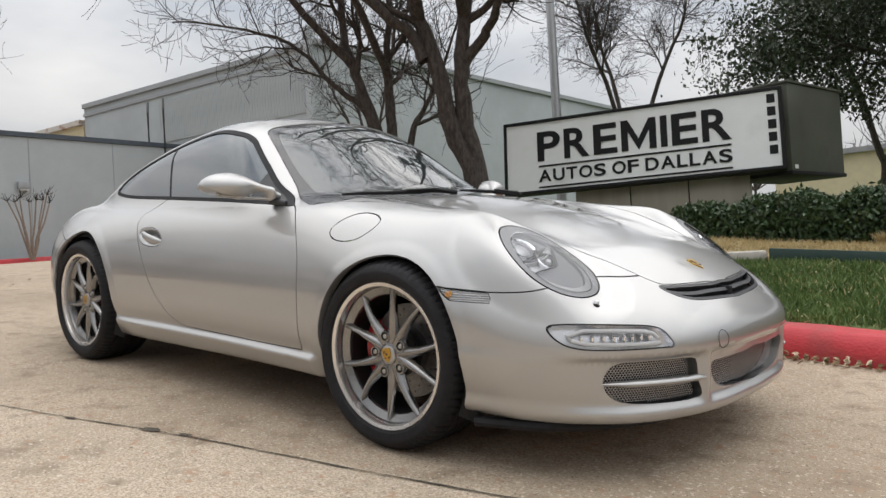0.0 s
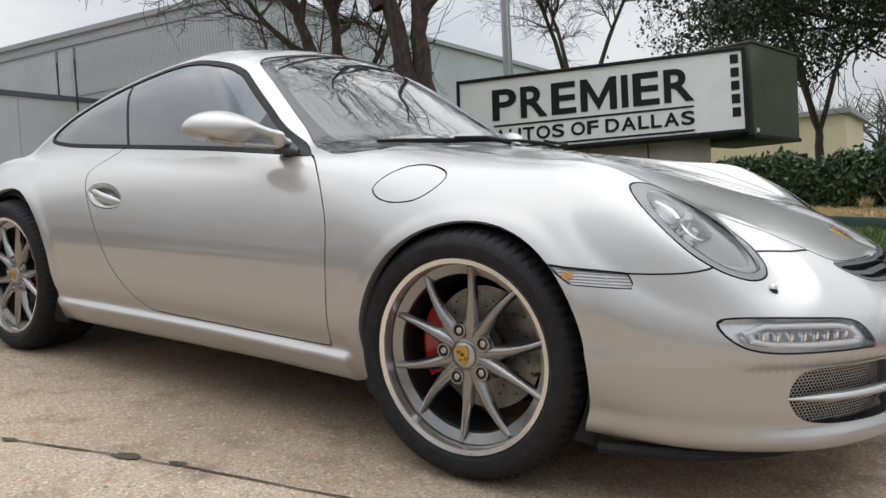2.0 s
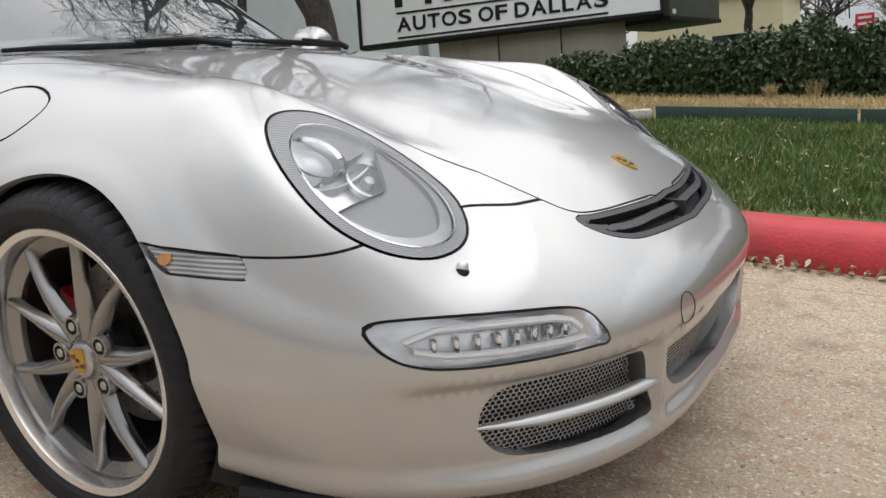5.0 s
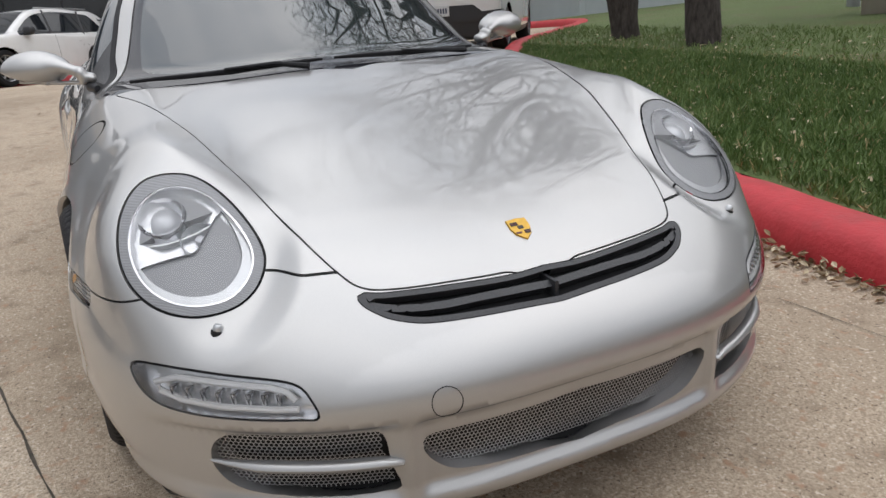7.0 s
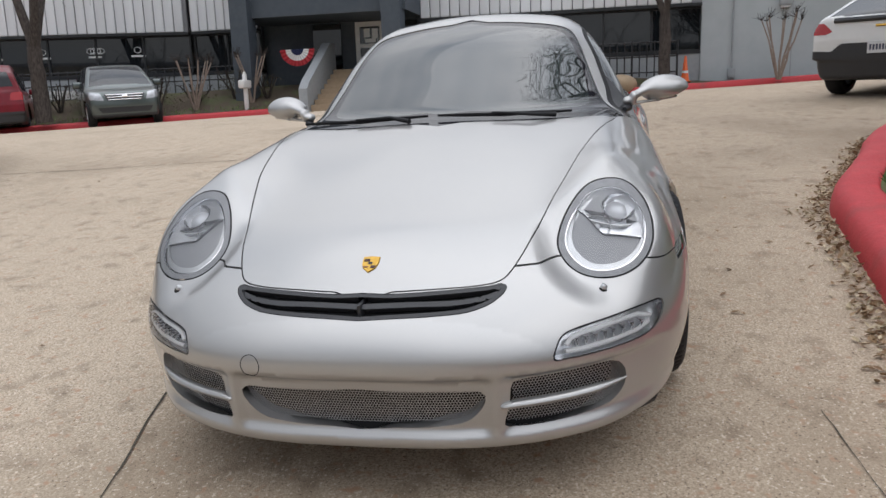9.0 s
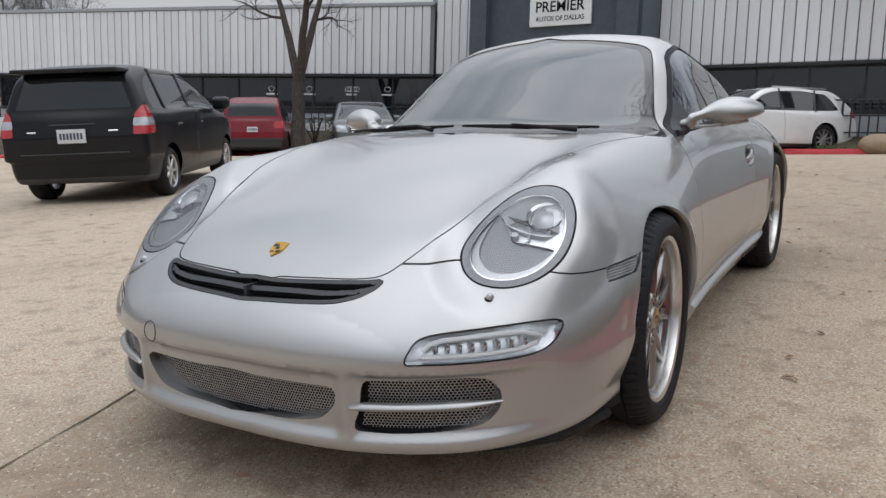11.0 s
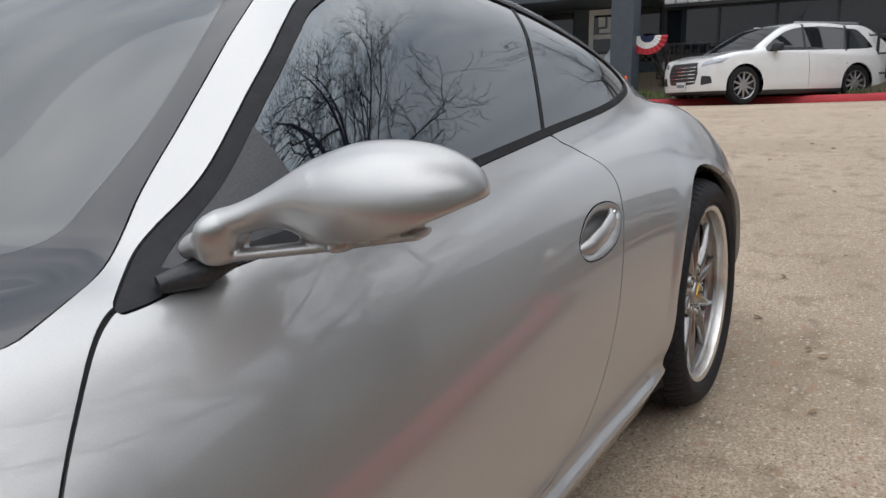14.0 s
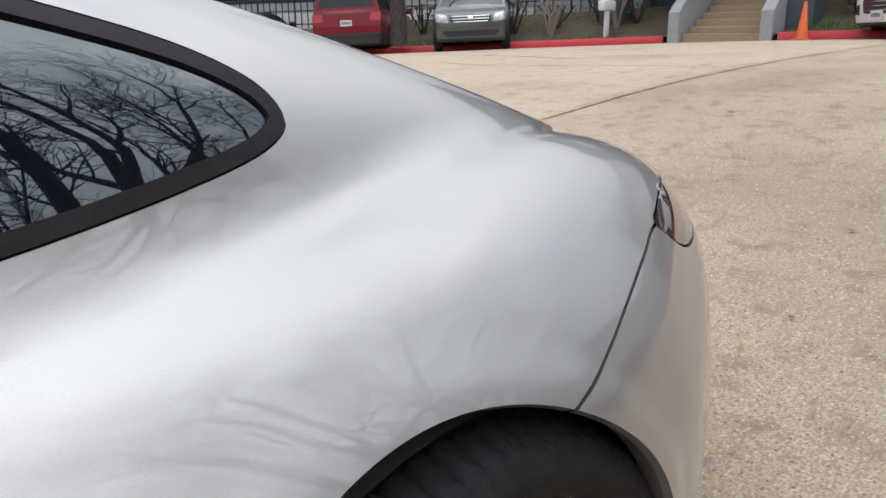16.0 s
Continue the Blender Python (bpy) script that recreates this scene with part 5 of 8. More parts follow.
part("underbody", box((-1.9, -0.66, 0.178), (1.50, 0.66, 0.198), 0.004), GAP, car)


# ---- ground, kerbs, lawn ----
def mesh_part(name, v, f, mat, parent=None, label="", smooth=False):
    """Links points and faces as one mesh object."""
    me = bpy.data.meshes.new(name)
    me.from_pydata(np.asarray(v).tolist(), [], f if isinstance(f, list) else f.tolist())
    if smooth:
        me.polygons.foreach_set("use_smooth", [True] * len(me.polygons))
    me.materials.append(mat)
    ob = new(name, me)
    if parent is not None:
        ob.parent = parent
    if label:
        tagged(ob, label)
    return ob


def strew(shape, faces, at, turn, size):
    """Many turned and sized copies of one small shape, as points and faces."""
    shape, k = np.asarray(shape, float), len(shape)
    v = np.einsum("nij,kj->nki", turn, shape) * np.asarray(size, float).reshape(-1, 1, 1) + at[:, None, :]
    f = [[int(i) + k * n for i in face] for n in range(len(at)) for face in faces]
    return v.reshape(-1, 3), f


def turns(rng, n, tip=0.5):
    """Random turns about z, after a tip out of the level by up to tip radians."""
    a, b, c = rng.uniform(0, math.tau, n), rng.uniform(-tip, tip, n), rng.uniform(-tip, tip, n)
    ca, sa, cb, sb, cc, sc = np.cos(a), np.sin(a), np.cos(b), np.sin(b), np.cos(c), np.sin(c)
    one, nil = np.ones(n), np.zeros(n)
    rz = np.stack([np.stack([ca, -sa, nil], -1), np.stack([sa, ca, nil], -1), np.stack([nil, nil, one], -1)], 1)
    rx = np.stack([np.stack([one, nil, nil], -1), np.stack([nil, cb, -sb], -1), np.stack([nil, sb, cb], -1)], 1)
    ry = np.stack([np.stack([cc, nil, sc], -1), np.stack([nil, one, nil], -1), np.stack([-sc, nil, cc], -1)], 1)
    return rz @ rx @ ry


def spaced(fine_low, fine_high, step, far):
    """Grid lines, close together in the middle and wider and wider towards both ends."""
    line = list(np.arange(fine_low, fine_high + step, step))
    for side in (-1, 1):
        p, s, out = (fine_low if side < 0 else fine_high + step), step, []
        while abs(p) < far:
            s *= 1.35
            p += side * s
            out.append(p)
        line = (out[::-1] + line) if side < 0 else (line + out)
    return np.array(line)


def sheet(xs, ys):
    """A level patch of triangles over grid lines."""
    gx, gy = np.meshgrid(xs, ys, indexing="ij")
    v = np.stack([gx.ravel(), gy.ravel(), np.zeros(gx.size)], 1)
    i = np.arange(len(xs) * len(ys)).reshape(len(xs), len(ys))
    a, b, c, d = i[:-1, :-1].ravel(), i[1:, :-1].ravel(), i[1:, 1:].ravel(), i[:-1, 1:].ravel()
    t = np.concatenate([np.stack([a, b, c], 1), np.stack([a, c, d], 1)])
    return v, np.tile([0.0, 0, 1], (len(v), 1)), t


ground_net = sheet(spaced(-22, 8, 0.5, 600), spaced(-28, 14, 0.5, 600))
ground_net[0][:, 2] = ground_z(ground_net[0][:, 0], ground_net[0][:, 1])
ground = mesh_part("ground", ground_net[0], ground_net[2], CONCRETE, smooth=True)
tagged(ground, "pale tan worn concrete drive with cracks and joints", "ground", kind="structure")

KERB = loop([(30, 0.6), (12, 0.9), (6, 1.3), (2.4, 1.6), (1.4, 1.62), (0.5, 1.75), (-0.6, 1.89), (-1.26, 2.0), (-2.43, 2.48), (-3.2, 2.76), (-4.2, 3.3), (-4.9, 3.72), (-6.9, 5.16),
             (-8.0, 6.45), (-10.5, 8.8), (-12.6, 9.8), (-15.5, 9.3), (-18.75, 9.05)], 8, closed=False)
BED = loop([(-18.7, 7.4), (-18.5, 5.0), (-18.3, 2.0), (-17.6, -1.5), (-16.9, -5.0), (-16.95, -5.55)], 8, closed=False)
BED_SOUTH = loop([(-16.95, -8.05), (-16.6, -8.6), (-15.5, -12.0), (-13.6, -18.0), (-11.6, -26.0), (-10.5, -34.0)], 8, closed=False)


def kerb(name, line, flip, label, mat=KERBRED):
    """A rounded kerb of one width along a line on the ground; its face on the line, its back on the side of flip."""
    profile = [(0.0, -0.06), (0.0, 0.03), (0.015, 0.10), (0.045, 0.142), (0.09, 0.160), (0.16, 0.166), (0.24, 0.162), (0.275, 0.145), (0.285, 0.0)]
    p = np.asarray(line)
    along = np.gradient(p, axis=0)
    along /= np.linalg.norm(along, axis=1, keepdims=True)
    side = np.stack([along[:, 1], -along[:, 0]], 1) * flip
    v, k, rng = [], len(profile), np.random.default_rng(4)
    for q, s in zip(p, side):
        z = float(ground_z(q[0], q[1])) + rng.normal(0, 0.0035)
        v += [(q[0] + s[0] * u, q[1] + s[1] * u, z + h) for u, h in profile]
    f = [[i * k + j, i * k + j + 1, (i + 1) * k + j + 1, (i + 1) * k + j] for i in range(len(p) - 1) for j in range(k - 1)]
    if flip < 0:
        f = [q[::-1] for q in f]
    return tagged(mesh_part(name, v, f, mat, smooth=True), label, "kerb", kind="structure")


def along_line(line, step):
    """Points at even steps on a line."""
    p = np.asarray(line)
    s = np.concatenate([[0], np.cumsum(np.linalg.norm(np.diff(p, axis=0), axis=1))])
    q = np.arange(0, s[-1], step)
    return np.stack([np.interp(q, s, p[:, 0]), np.interp(q, s, p[:, 1])], 1)


kerb("kerb_lawn", along_line(KERB, 0.16), 1, "red painted rounded concrete kerb round the grass")
kerb("kerb_north_bed", along_line(BED, 0.3), -1, "red painted kerb before the planted bank")
kerb("kerb_south_bed", along_line(BED_SOUTH, 0.3), 1, "red painted kerb before the planted bank")
for k, (kx, ky) in enumerate(((-18.72, 7.75), (-18.74, 8.4))):
    bare = tagged(part("kerb", box((-0.14, -0.32, 0), (0.14, 0.32, 0.155), 0.03), KERBGREY), "bare worn concrete end of a painted kerb", "kerb", kind="structure")
    bare.matrix_world = pose(kx - 0.1, ky, float(ground_z(kx, ky)))


def back_of(line, flip, width=0.26):
    p = np.asarray(line)
    along = np.gradient(p, axis=0)
    along /= np.linalg.norm(along, axis=1, keepdims=True)
    return p + np.stack([along[:, 1], -along[:, 0]], 1) * flip * width


LAWN_EDGE = np.concatenate([back_of(along_line(KERB, 0.16), 1), [(-19.2, 9.4), (-19.2, 300), (300, 300), (300, 0.6)]])
kerb_by_x = np.array(sorted(KERB.tolist()))


def lawn_z(x, y):
    """The grass rises gently from the kerb's back and levels out behind the hedge."""
    x, y = np.asarray(x, float), np.asarray(y, float)
    ky = np.interp(x, kerb_by_x[:, 0], kerb_by_x[:, 1])
    d = np.clip((y - ky) * np.interp(x, [-9, -2], [0.72, 0.97]), 0, 5.2)
    return ground_z(x, np.minimum(y, ky + 0.2)) + 0.135 + 0.062 * d + 0.012 * np.sin(x * 2.3 + y) * np.sin(y * 1.9 - x)


def lawn_patch(xs, ys, edge):
    net = sheet(xs, ys)
    net = cut(net, from_outline(net[0][:, :2], edge))[0]
    net[0][:, 2] = lawn_z(net[0][:, 0], net[0][:, 1])
    return net


lawn_net = lawn_patch(spaced(-15, 8, 0.35, 290), np.concatenate([np.arange(0.5, 10, 0.3), np.geomspace(10, 300, 24)]), LAWN_EDGE)
lawn = tagged(mesh_part("ground_lawn", lawn_net[0], lawn_net[2], SOIL, smooth=True), "short green winter lawn with fallen leaves inside the kerb", "lawn", kind="structure")

# planted bank between the red kerb and the building
BANK = np.concatenate([back_of(along_line(BED, 0.3), -1), [(-17.0, -5.6), (-19.5, -5.6), (-19.5, 7.6)]])
BANK_SOUTH = np.concatenate([back_of(along_line(BED_SOUTH, 0.3), 1), [(-14.2, -34), (-19.5, -12.2), (-19.5, -7.85), (-17.0, -7.85)]])


def bank_z(x, y):
    x, y = np.asarray(x, float), np.asarray(y, float)
    front = np.where(y > -7, np.interp(y, BED[::-1, 1], BED[::-1, 0]), np.interp(y, BED_SOUTH[::-1, 1], BED_SOUTH[::-1, 0]))
    d = np.clip(front - x, 0, 2.6)
    steep = np.interp(y, [-8, 1.5, 4], [0.33, 0.33, 0.06])
    return ground_z(front, y) + 0.13 + steep * np.clip(d - 0.3, 0, 2.4)


for name, edge in (("ground_bank", BANK), ("ground_south_bank", BANK_SOUTH)):
    net = sheet(np.arange(-20, -9, 0.3), np.arange(-34.2, 8, 0.4))
    net = cut(net, from_outline(net[0][:, :2], edge))[0]
    net[0][:, 2] = bank_z(net[0][:, 0], net[0][:, 1])
    tagged(mesh_part(name, net[0], net[2], MULCH, smooth=True), "dark mulched and planted bank behind the red kerb", "ground", kind="structure")

street_net = sheet(np.arange(-140, 141, 10), np.array([30.0, 35, 40]))
street_net[0][:, 2] = lawn_z(street_net[0][:, 0], street_net[0][:, 1]) + 0.02
tagged(mesh_part("road", street_net[0], street_net[2], ASPHALT), "grey asphalt street beyond the lawn", "road", kind="structure")

# joints and cracks in the concrete
rng = np.random.default_rng(11)


def crack(line, width, wander, label):
    p = along_line(loop(line, 6, closed=False), 0.05)
    n = len(p)
    drift = np.convolve(rng.normal(0, 1, n + 24), np.ones(12) / 12, "same")[12:12 + n] * wander
    along = np.gradient(p, axis=0)
    along /= np.linalg.norm(along, axis=1, keepdims=True)
    side = np.stack([-along[:, 1], along[:, 0]], 1)
    w = width * np.clip(1 + 0.45 * np.convolve(rng.normal(0, 1, n + 8), np.ones(3) / 3, "same")[4:4 + n], 0.25, 2)
    a, b = p + side * (drift + w / 2)[:, None], p + side * (drift - w / 2)[:, None]
    v = np.concatenate([np.column_stack([q, ground_z(q[:, 0], q[:, 1]) + 0.004]) for q in (a, b)])
    f = [[n + i, n + i + 1, i + 1, i] for i in range(n - 1)]
    return tagged(mesh_part("ground_joint", v, f, JOINT), label, "joint", kind="structure")


crack([(-4.3, -2.5), (-0.5, -1.5), (0.36, -1.25), (1.6, -0.95), (2.2, -0.77), (4.5, -0.15)], 0.0065, 0.014, "dirt-filled crack along the concrete drive")
crack([(-4.3, -2.5), (-5.65, -2.4), (-8.9, -2.35), (-13, -2.3)], 0.018, 0.015, "dirt-filled joint in the concrete drive")
crack([(-3.8, -6.3), (-4.0, -4.4), (-4.3, -2.5)], 0.016, 0.02, "dirt-filled cross joint in the concrete drive")
crack([(1.48, 1.27), (1.96, 1.32), (3.2, 1.4)], 0.003, 0.02, "thin crack in the concrete drive")
crack([(-9.2, -7.5), (-8.6, -5.6), (-8.9, -2.35)], 0.02, 0.04, "dirt-filled cross joint in the concrete drive")
crack([(-12.4, -12.0), (-10.9, -8.2), (-9.6, -5.0)], 0.03, 0.05, "dark patched joint in the concrete drive")
for cx, cy, cr in ((0.34, -1.25, 0.055), (0.50, -1.20, 0.028), (-0.05, -1.38, 0.03)):
    ring = [(cx + cr * rng.uniform(0.6, 1.15) * math.cos(a), cy + 0.42 * cr * rng.uniform(0.5, 1.2) * math.sin(a) + 0.26 * cr * math.cos(a)) for a in np.linspace(0, math.tau, 15)[:-1]]
    v = [(x, y, float(ground_z(x, y)) + 0.005) for x, y in ring]
    tagged(mesh_part("ground_joint", v, [list(range(14))], JOINT), "chipped hole beside the crack in the concrete", "joint", kind="structure")

# fallen leaves
LEAF = [(0, -0.5, 0.02), (0.22, -0.18, 0.10), (0.26, 0.15, 0.12), (0.02, 0.55, 0.05), (-0.24, 0.16, 0.14), (-0.2, -0.2, 0.09), (0, 0.0, -0.02)]
LEAF_FACES = [(0, 1, 6), (1, 2, 6), (2, 3, 6), (3, 4, 6), (4, 5, 6), (5, 0, 6)]


def leaves(name, at, size, mat, tip, label, seed):
    r = np.random.default_rng(seed)
    v, f = strew(LEAF, LEAF_FACES, at, turns(r, len(at), tip), size * r.uniform(0.6, 1.35, len(at)))
    return tagged(mesh_part(name, v, f, mat), label, "leaves", kind="stuff")


front = along_line(KERB, 0.05)
front = front[(front[:, 0] > -7.5) & (front[:, 0] < 2.6)]
heap = front[rng.integers(0, len(front), 2600)]
spread = np.abs(rng.normal(0, 1, len(heap))) * np.interp(heap[:, 0], [-7.5, -4.5, -2.4, -0.3, 1.2, 2.6], [0.03, 0.05, 0.075, 0.08, 0.06, 0.02])
heap = heap - np.column_stack([0 * spread, spread + 0.015])
heap = np.column_stack([heap, ground_z(heap[:, 0], heap[:, 1]) + 0.008 + np.abs(rng.normal(0, 0.018, len(heap))) * np.exp(-spread / 0.08)])
leaves("leaf_litter", heap[:1300], 0.036, DRYLEAF, 0.7, "brown dry leaves heaped along the kerb", 1)
leaves("pale_leaf_litter", heap[1300:], 0.034, DRYLEAF_PALE, 0.7, "pale dry leaves heaped along the kerb", 2)
loose = np.concatenate([np.column_stack([rng.uniform(-7, 3, 40), rng.uniform(0.2, 1.6, 40)]), np.column_stack([rng.uniform(-16, 2, 40), rng.uniform(-6, 3.2, 40)])])
loose = np.concatenate([loose, [(2.13, 0.08), (0.07, 1.2), (-1.2, 1.13), (-1.9, 0.85), (-0.65, 1.24), (-3.4, 0.7), (-3.8, 0.3)]])
inside = from_outline(loose, LAWN_EDGE) > 0.35
loose = loose[inside & ~((np.abs(loose[:, 0]) < 2.2) & (np.abs(loose[:, 1]) < 0.85))]
loose = np.column_stack([loose, ground_z(loose[:, 0], loose[:, 1]) + 0.008])
leaves("scattered_leaves", loose, 0.036, DRYLEAF, 0.35, "single dry leaves on the concrete", 3)
grit = np.column_stack([rng.uniform(-4, 4, 900), rng.uniform(-2.2, 1.7, 900)])
grit = grit[from_outline(grit, LAWN_EDGE) > 0.3]
grit = np.column_stack([grit, ground_z(grit[:, 0], grit[:, 1]) + 0.003])
leaves("grit", grit, 0.010, DRYLEAF, 0.4, "bits of leaf and grit on the concrete", 4)

BLADE_SHAPE = [(-0.06, 0, 0), (0.06, 0, 0), (0.045, 0.12, 0.55), (0.0, 0.42, 1.0), (-0.045, 0.12, 0.55)]


def grass(name, at, height, mat, label, seed, tip=0.5):
    r = np.random.default_rng(seed)
    v, f = strew(BLADE_SHAPE, [(0, 1, 2, 3, 4)], at, turns(r, len(at), tip), height * r.uniform(0.5, 1.5, len(at)))
    return tagged(mesh_part(name, v, f, mat), label, "grass", kind="stuff")


def on_lawn(n, x0, x1, y0, y1, seed, keep=0.03):
    r = np.random.default_rng(seed)
    q = np.column_stack([r.uniform(x0, x1, n), r.uniform(y0, y1, n)])
    q = q[from_outline(q, LAWN_EDGE) < -keep]
    return np.column_stack([q, lawn_z(q[:, 0], q[:, 1]) - 0.004])


grass("grass", on_lawn(150000, -7.0, 8.0, 1.5, 4.9, 21), 0.052, BLADE, "short green grass of the lawn", 22)
grass("grass", on_lawn(42000, -9, 9, 1.4, 7.0, 23), 0.055, BLADE_LIGHT, "lighter green grass of the lawn", 24)
grass("dry_grass", on_lawn(9000, -6, 7, 1.6, 5.2, 25), 0.05, DRYBLADE, "dead straw blades in the lawn", 26, 0.9)
fallen = on_lawn(2400, -7.5, 6, 1.8, 6.2, 27)
leaves("leaves_on_lawn", fallen + [0, 0, 0.03], 0.042, DRYLEAF_PALE, 0.5, "pale fallen leaves on the lawn", 28)


# ---- sign board on the lawn ----
def thing(name, label, category, group="", m=None, kind=""):
    ob = tagged(new(name), label, category, group, kind)
    if m is not None:
        ob.matrix_world = m
    return ob


def words(name, body, size_x, size_y, mat, parent, m, bold=0.0, gap=1.0):
    """Flat raised lettering of a given width and height, its lower left corner at m."""
    cu = bpy.data.curves.new(name, "FONT")
    cu.body, cu.size, cu.extrude, cu.offset, cu.space_character = body, 1.0, 0.004, bold, gap
    ob = new(name, cu)
    bpy.context.view_layer.update()
    me = bpy.data.meshes.new_from_object(ob.evaluated_get(bpy.context.evaluated_depsgraph_get()))
    bpy.data.objects.remove(ob)
    co = np.array([v.co for v in me.vertices])
    low, high = co.min(0), co.max(0)
    for v in me.vertices:
        v.co = ((v.co.x - low[0]) / (high[0] - low[0]) * size_x, (v.co.y - low[1]) / (high[1] - low[1]) * size_y, v.co.z)
    me.materials.append(mat)
    out = new(name, me)
    out.parent = parent
    out.matrix_local = m
    return out


SIGN_W, SIGN_H = 4.37, 1.26
sx = (Vector((-0.51, 9.2, 2.82)) - Vector((-4.68, 7.9, 2.76))).normalized()
sz = (Vector((-0.51, 9.2, 2.82)) - Vector((-0.46, 9.05, 1.56))).normalized()
sy = sz.cross(sx)
SIGN_AT = Matrix.Translation((-4.63, 7.78, 1.51)) @ Matrix((sx, sy, sz)).transposed().to_4x4()
sign = thing("sign_board", "white dealer sign board with black lettering and frame", "sign", m=SIGN_AT)
part("panel", box((0.05, -0.02, 0.05), (SIGN_W - 0.05, 0.04, SIGN_H - 0.05), 0.004), SIGNWHITE, sign, "white sign face", smooth=False)
fb = bmesh.new()
for low, high in (((0, -0.045, 0), (SIGN_W, 0.16, 0.052)), ((0, -0.045, SIGN_H - 0.052), (SIGN_W, 0.16, SIGN_H)), ((0, -0.045, 0.052), (0.05, 0.16, SIGN_H - 0.052)), ((SIGN_W - 0.05, -0.045, 0.052), (SIGN_W, 0.16, SIGN_H - 0.052))):
    grid_box(fb, low, high, 0.006, segments=1)
part("sign_frame", fb, SIGNBLACK, sign, "black metal frame", smooth=False)
part("back_box", box((0.06, 0.042, 0.06), (SIGN_W - 0.06, 0.15, SIGN_H - 0.06)), SIGNGREEN, sign, smooth=False)
upright = Matrix.Rotation(radians(90), 4, "X")
def letters(body, widths, gap, x0, z0, total, height, bold):
    """One raised letter after another along the board, with given shares of the width."""
    unit = total / (sum(widths) + gap * (len(widths) - 1))
    x = x0
    for c, w in zip(body, widths):
        if c == "M":
            letter_m(x, z0, w * unit, height, height * 0.215)
        elif c != " ":
            words("letter", c, w * unit, height, SIGNBLACK, sign, Matrix.Translation((x, -0.026, z0)) @ upright, bold)
        x += (w + gap) * unit


def letter_m(x, z, w, h, stroke):
    """A bold M of two posts and two slanting strokes."""
    b = bmesh.new()
    quads = [[(0, 0), (stroke, 0), (stroke, h), (0, h)], [(w - stroke, 0), (w, 0), (w, h), (w - stroke, h)],
             [(stroke, h), (stroke, h * 0.62), (w / 2, 0), (w / 2, h * 0.38)], [(w - stroke, h), (w / 2, h * 0.38), (w / 2, 0), (w - stroke, h * 0.62)]]
    for q in quads:
        front = [b.verts.new((x + a, -0.029, z + c)) for a, c in q]
        back = [b.verts.new((x + a, -0.021, z + c)) for a, c in q]
        b.faces.new(front)
        for i in range(4):
            b.faces.new((front[i], back[i], back[(i + 1) % 4], front[(i + 1) % 4]))
    bmesh.ops.recalc_face_normals(b, faces=b.faces)
    part("letter", b, SIGNBLACK, sign, smooth=False)


letters("PREMIER", (1.0, 1.08, 0.98, 1.4, 0.26, 0.98, 1.08), 0.17, 0.135 * SIGN_W, 0.43 * SIGN_H, 0.70 * SIGN_W, 0.40 * SIGN_H, 0.022)
letters("AUTOS OF DALLAS", (1.0, 0.9, 0.85, 1.0, 0.88, 0.2, 1.0, 0.8, 0.2, 0.95, 1.0, 0.72, 0.72, 1.0, 0.88), 0.14, 0.138 * SIGN_W, 0.148 * SIGN_H, 0.695 * SIGN_W, 0.165 * SIGN_H, 0.022)
for v in (0.362, 0.078):
    part("line", box((0.138 * SIGN_W, -0.030, v * SIGN_H - 0.014), (0.832 * SIGN_W, -0.021, v * SIGN_H + 0.014)), SIGNBLACK, sign, smooth=False)
for k in range(5):
    z = (0.865 - 0.155 * k) * SIGN_H
    part("bar", box((0.952 * SIGN_W, -0.030, z - 0.068), (0.978 * SIGN_W, -0.021, z + 0.068), 0.006), SIGNBLACK, sign, smooth=False)
cabinet = thing("sign_cabinet", "weathered dark green metal cabinet behind the sign", "cabinet")
side = Vector((-0.16, 10.96, 0)) - Vector((-0.46, 9.2, 0))
CAB = Matrix.Translation((-0.43, 9.22, 1.50)) @ Matrix.Rotation(math.atan2(side.y, side.x), 4, "Z")
part("body", box((0.02, 0.0, 0.0), (1.76, 1.1, 1.34), 0.02, CAB), SIGNGREEN, cabinet)
part("lid", box((0.0, -0.02, 1.34), (1.79, 1.12, 1.38), 0.01, CAB), SIGNGREEN, cabinet)
part("bottom_rail", box((0.0, -0.015, -0.03), (1.79, 1.1, 0.03), 0.006, CAB), SIGNBLACK, cabinet)
part("plate", box((0.10, -0.006, 0.06), (0.2, 0.0, 0.12), 0.0, CAB), PLATE, cabinet)
plinth = thing("sign_plinth", "tan sheet-metal plinth under the sign", "plinth")
run = Vector((-1.1, 9.32, 0)) - Vector((-3.7, 8.5, 0))
PL = Matrix.Translation((-3.7, 8.5, 0.55)) @ Matrix.Rotation(math.atan2(run.y, run.x), 4, "Z")
for k in range(3):
    part("panel", box((k * 0.92, 0, 0), (k * 0.92 + 0.905, 0.8, 1.02), 0.012, PL), PLINTH, plinth)
part("seam", box((0.01, 0.02, 0.0), (2.70, 0.78, 1.0), 0.0, PL), SIGNBLACK, plinth)
part("cap", box((-0.03, -0.03, 1.02), (2.78, 0.83, 1.06), 0.008, PL), SIGNBLACK, plinth)
pole = thing("flag_pole", "slim galvanised steel pole behind the sign", "pole")
part("shaft", tube([(-4.8, 9.8, 0.8), (-4.8, 9.8, 9.5)], [0.095, 0.07], 14), STEELPOLE, pole)
part("collar", tube([(-4.8, 9.8, 0.75), (-4.8, 9.8, 0.95)], 0.14, 14), STEELPOLE, pole)

# ---- hedge, straw and edging ----
SPRIG, SPRIG_F = [(0, 0, 0), (0.28, 0.35, 0.10), (0, 0.95, -0.02), (-0.28, 0.35, 0.10)], [(0, 1, 2), (0, 2, 3)]


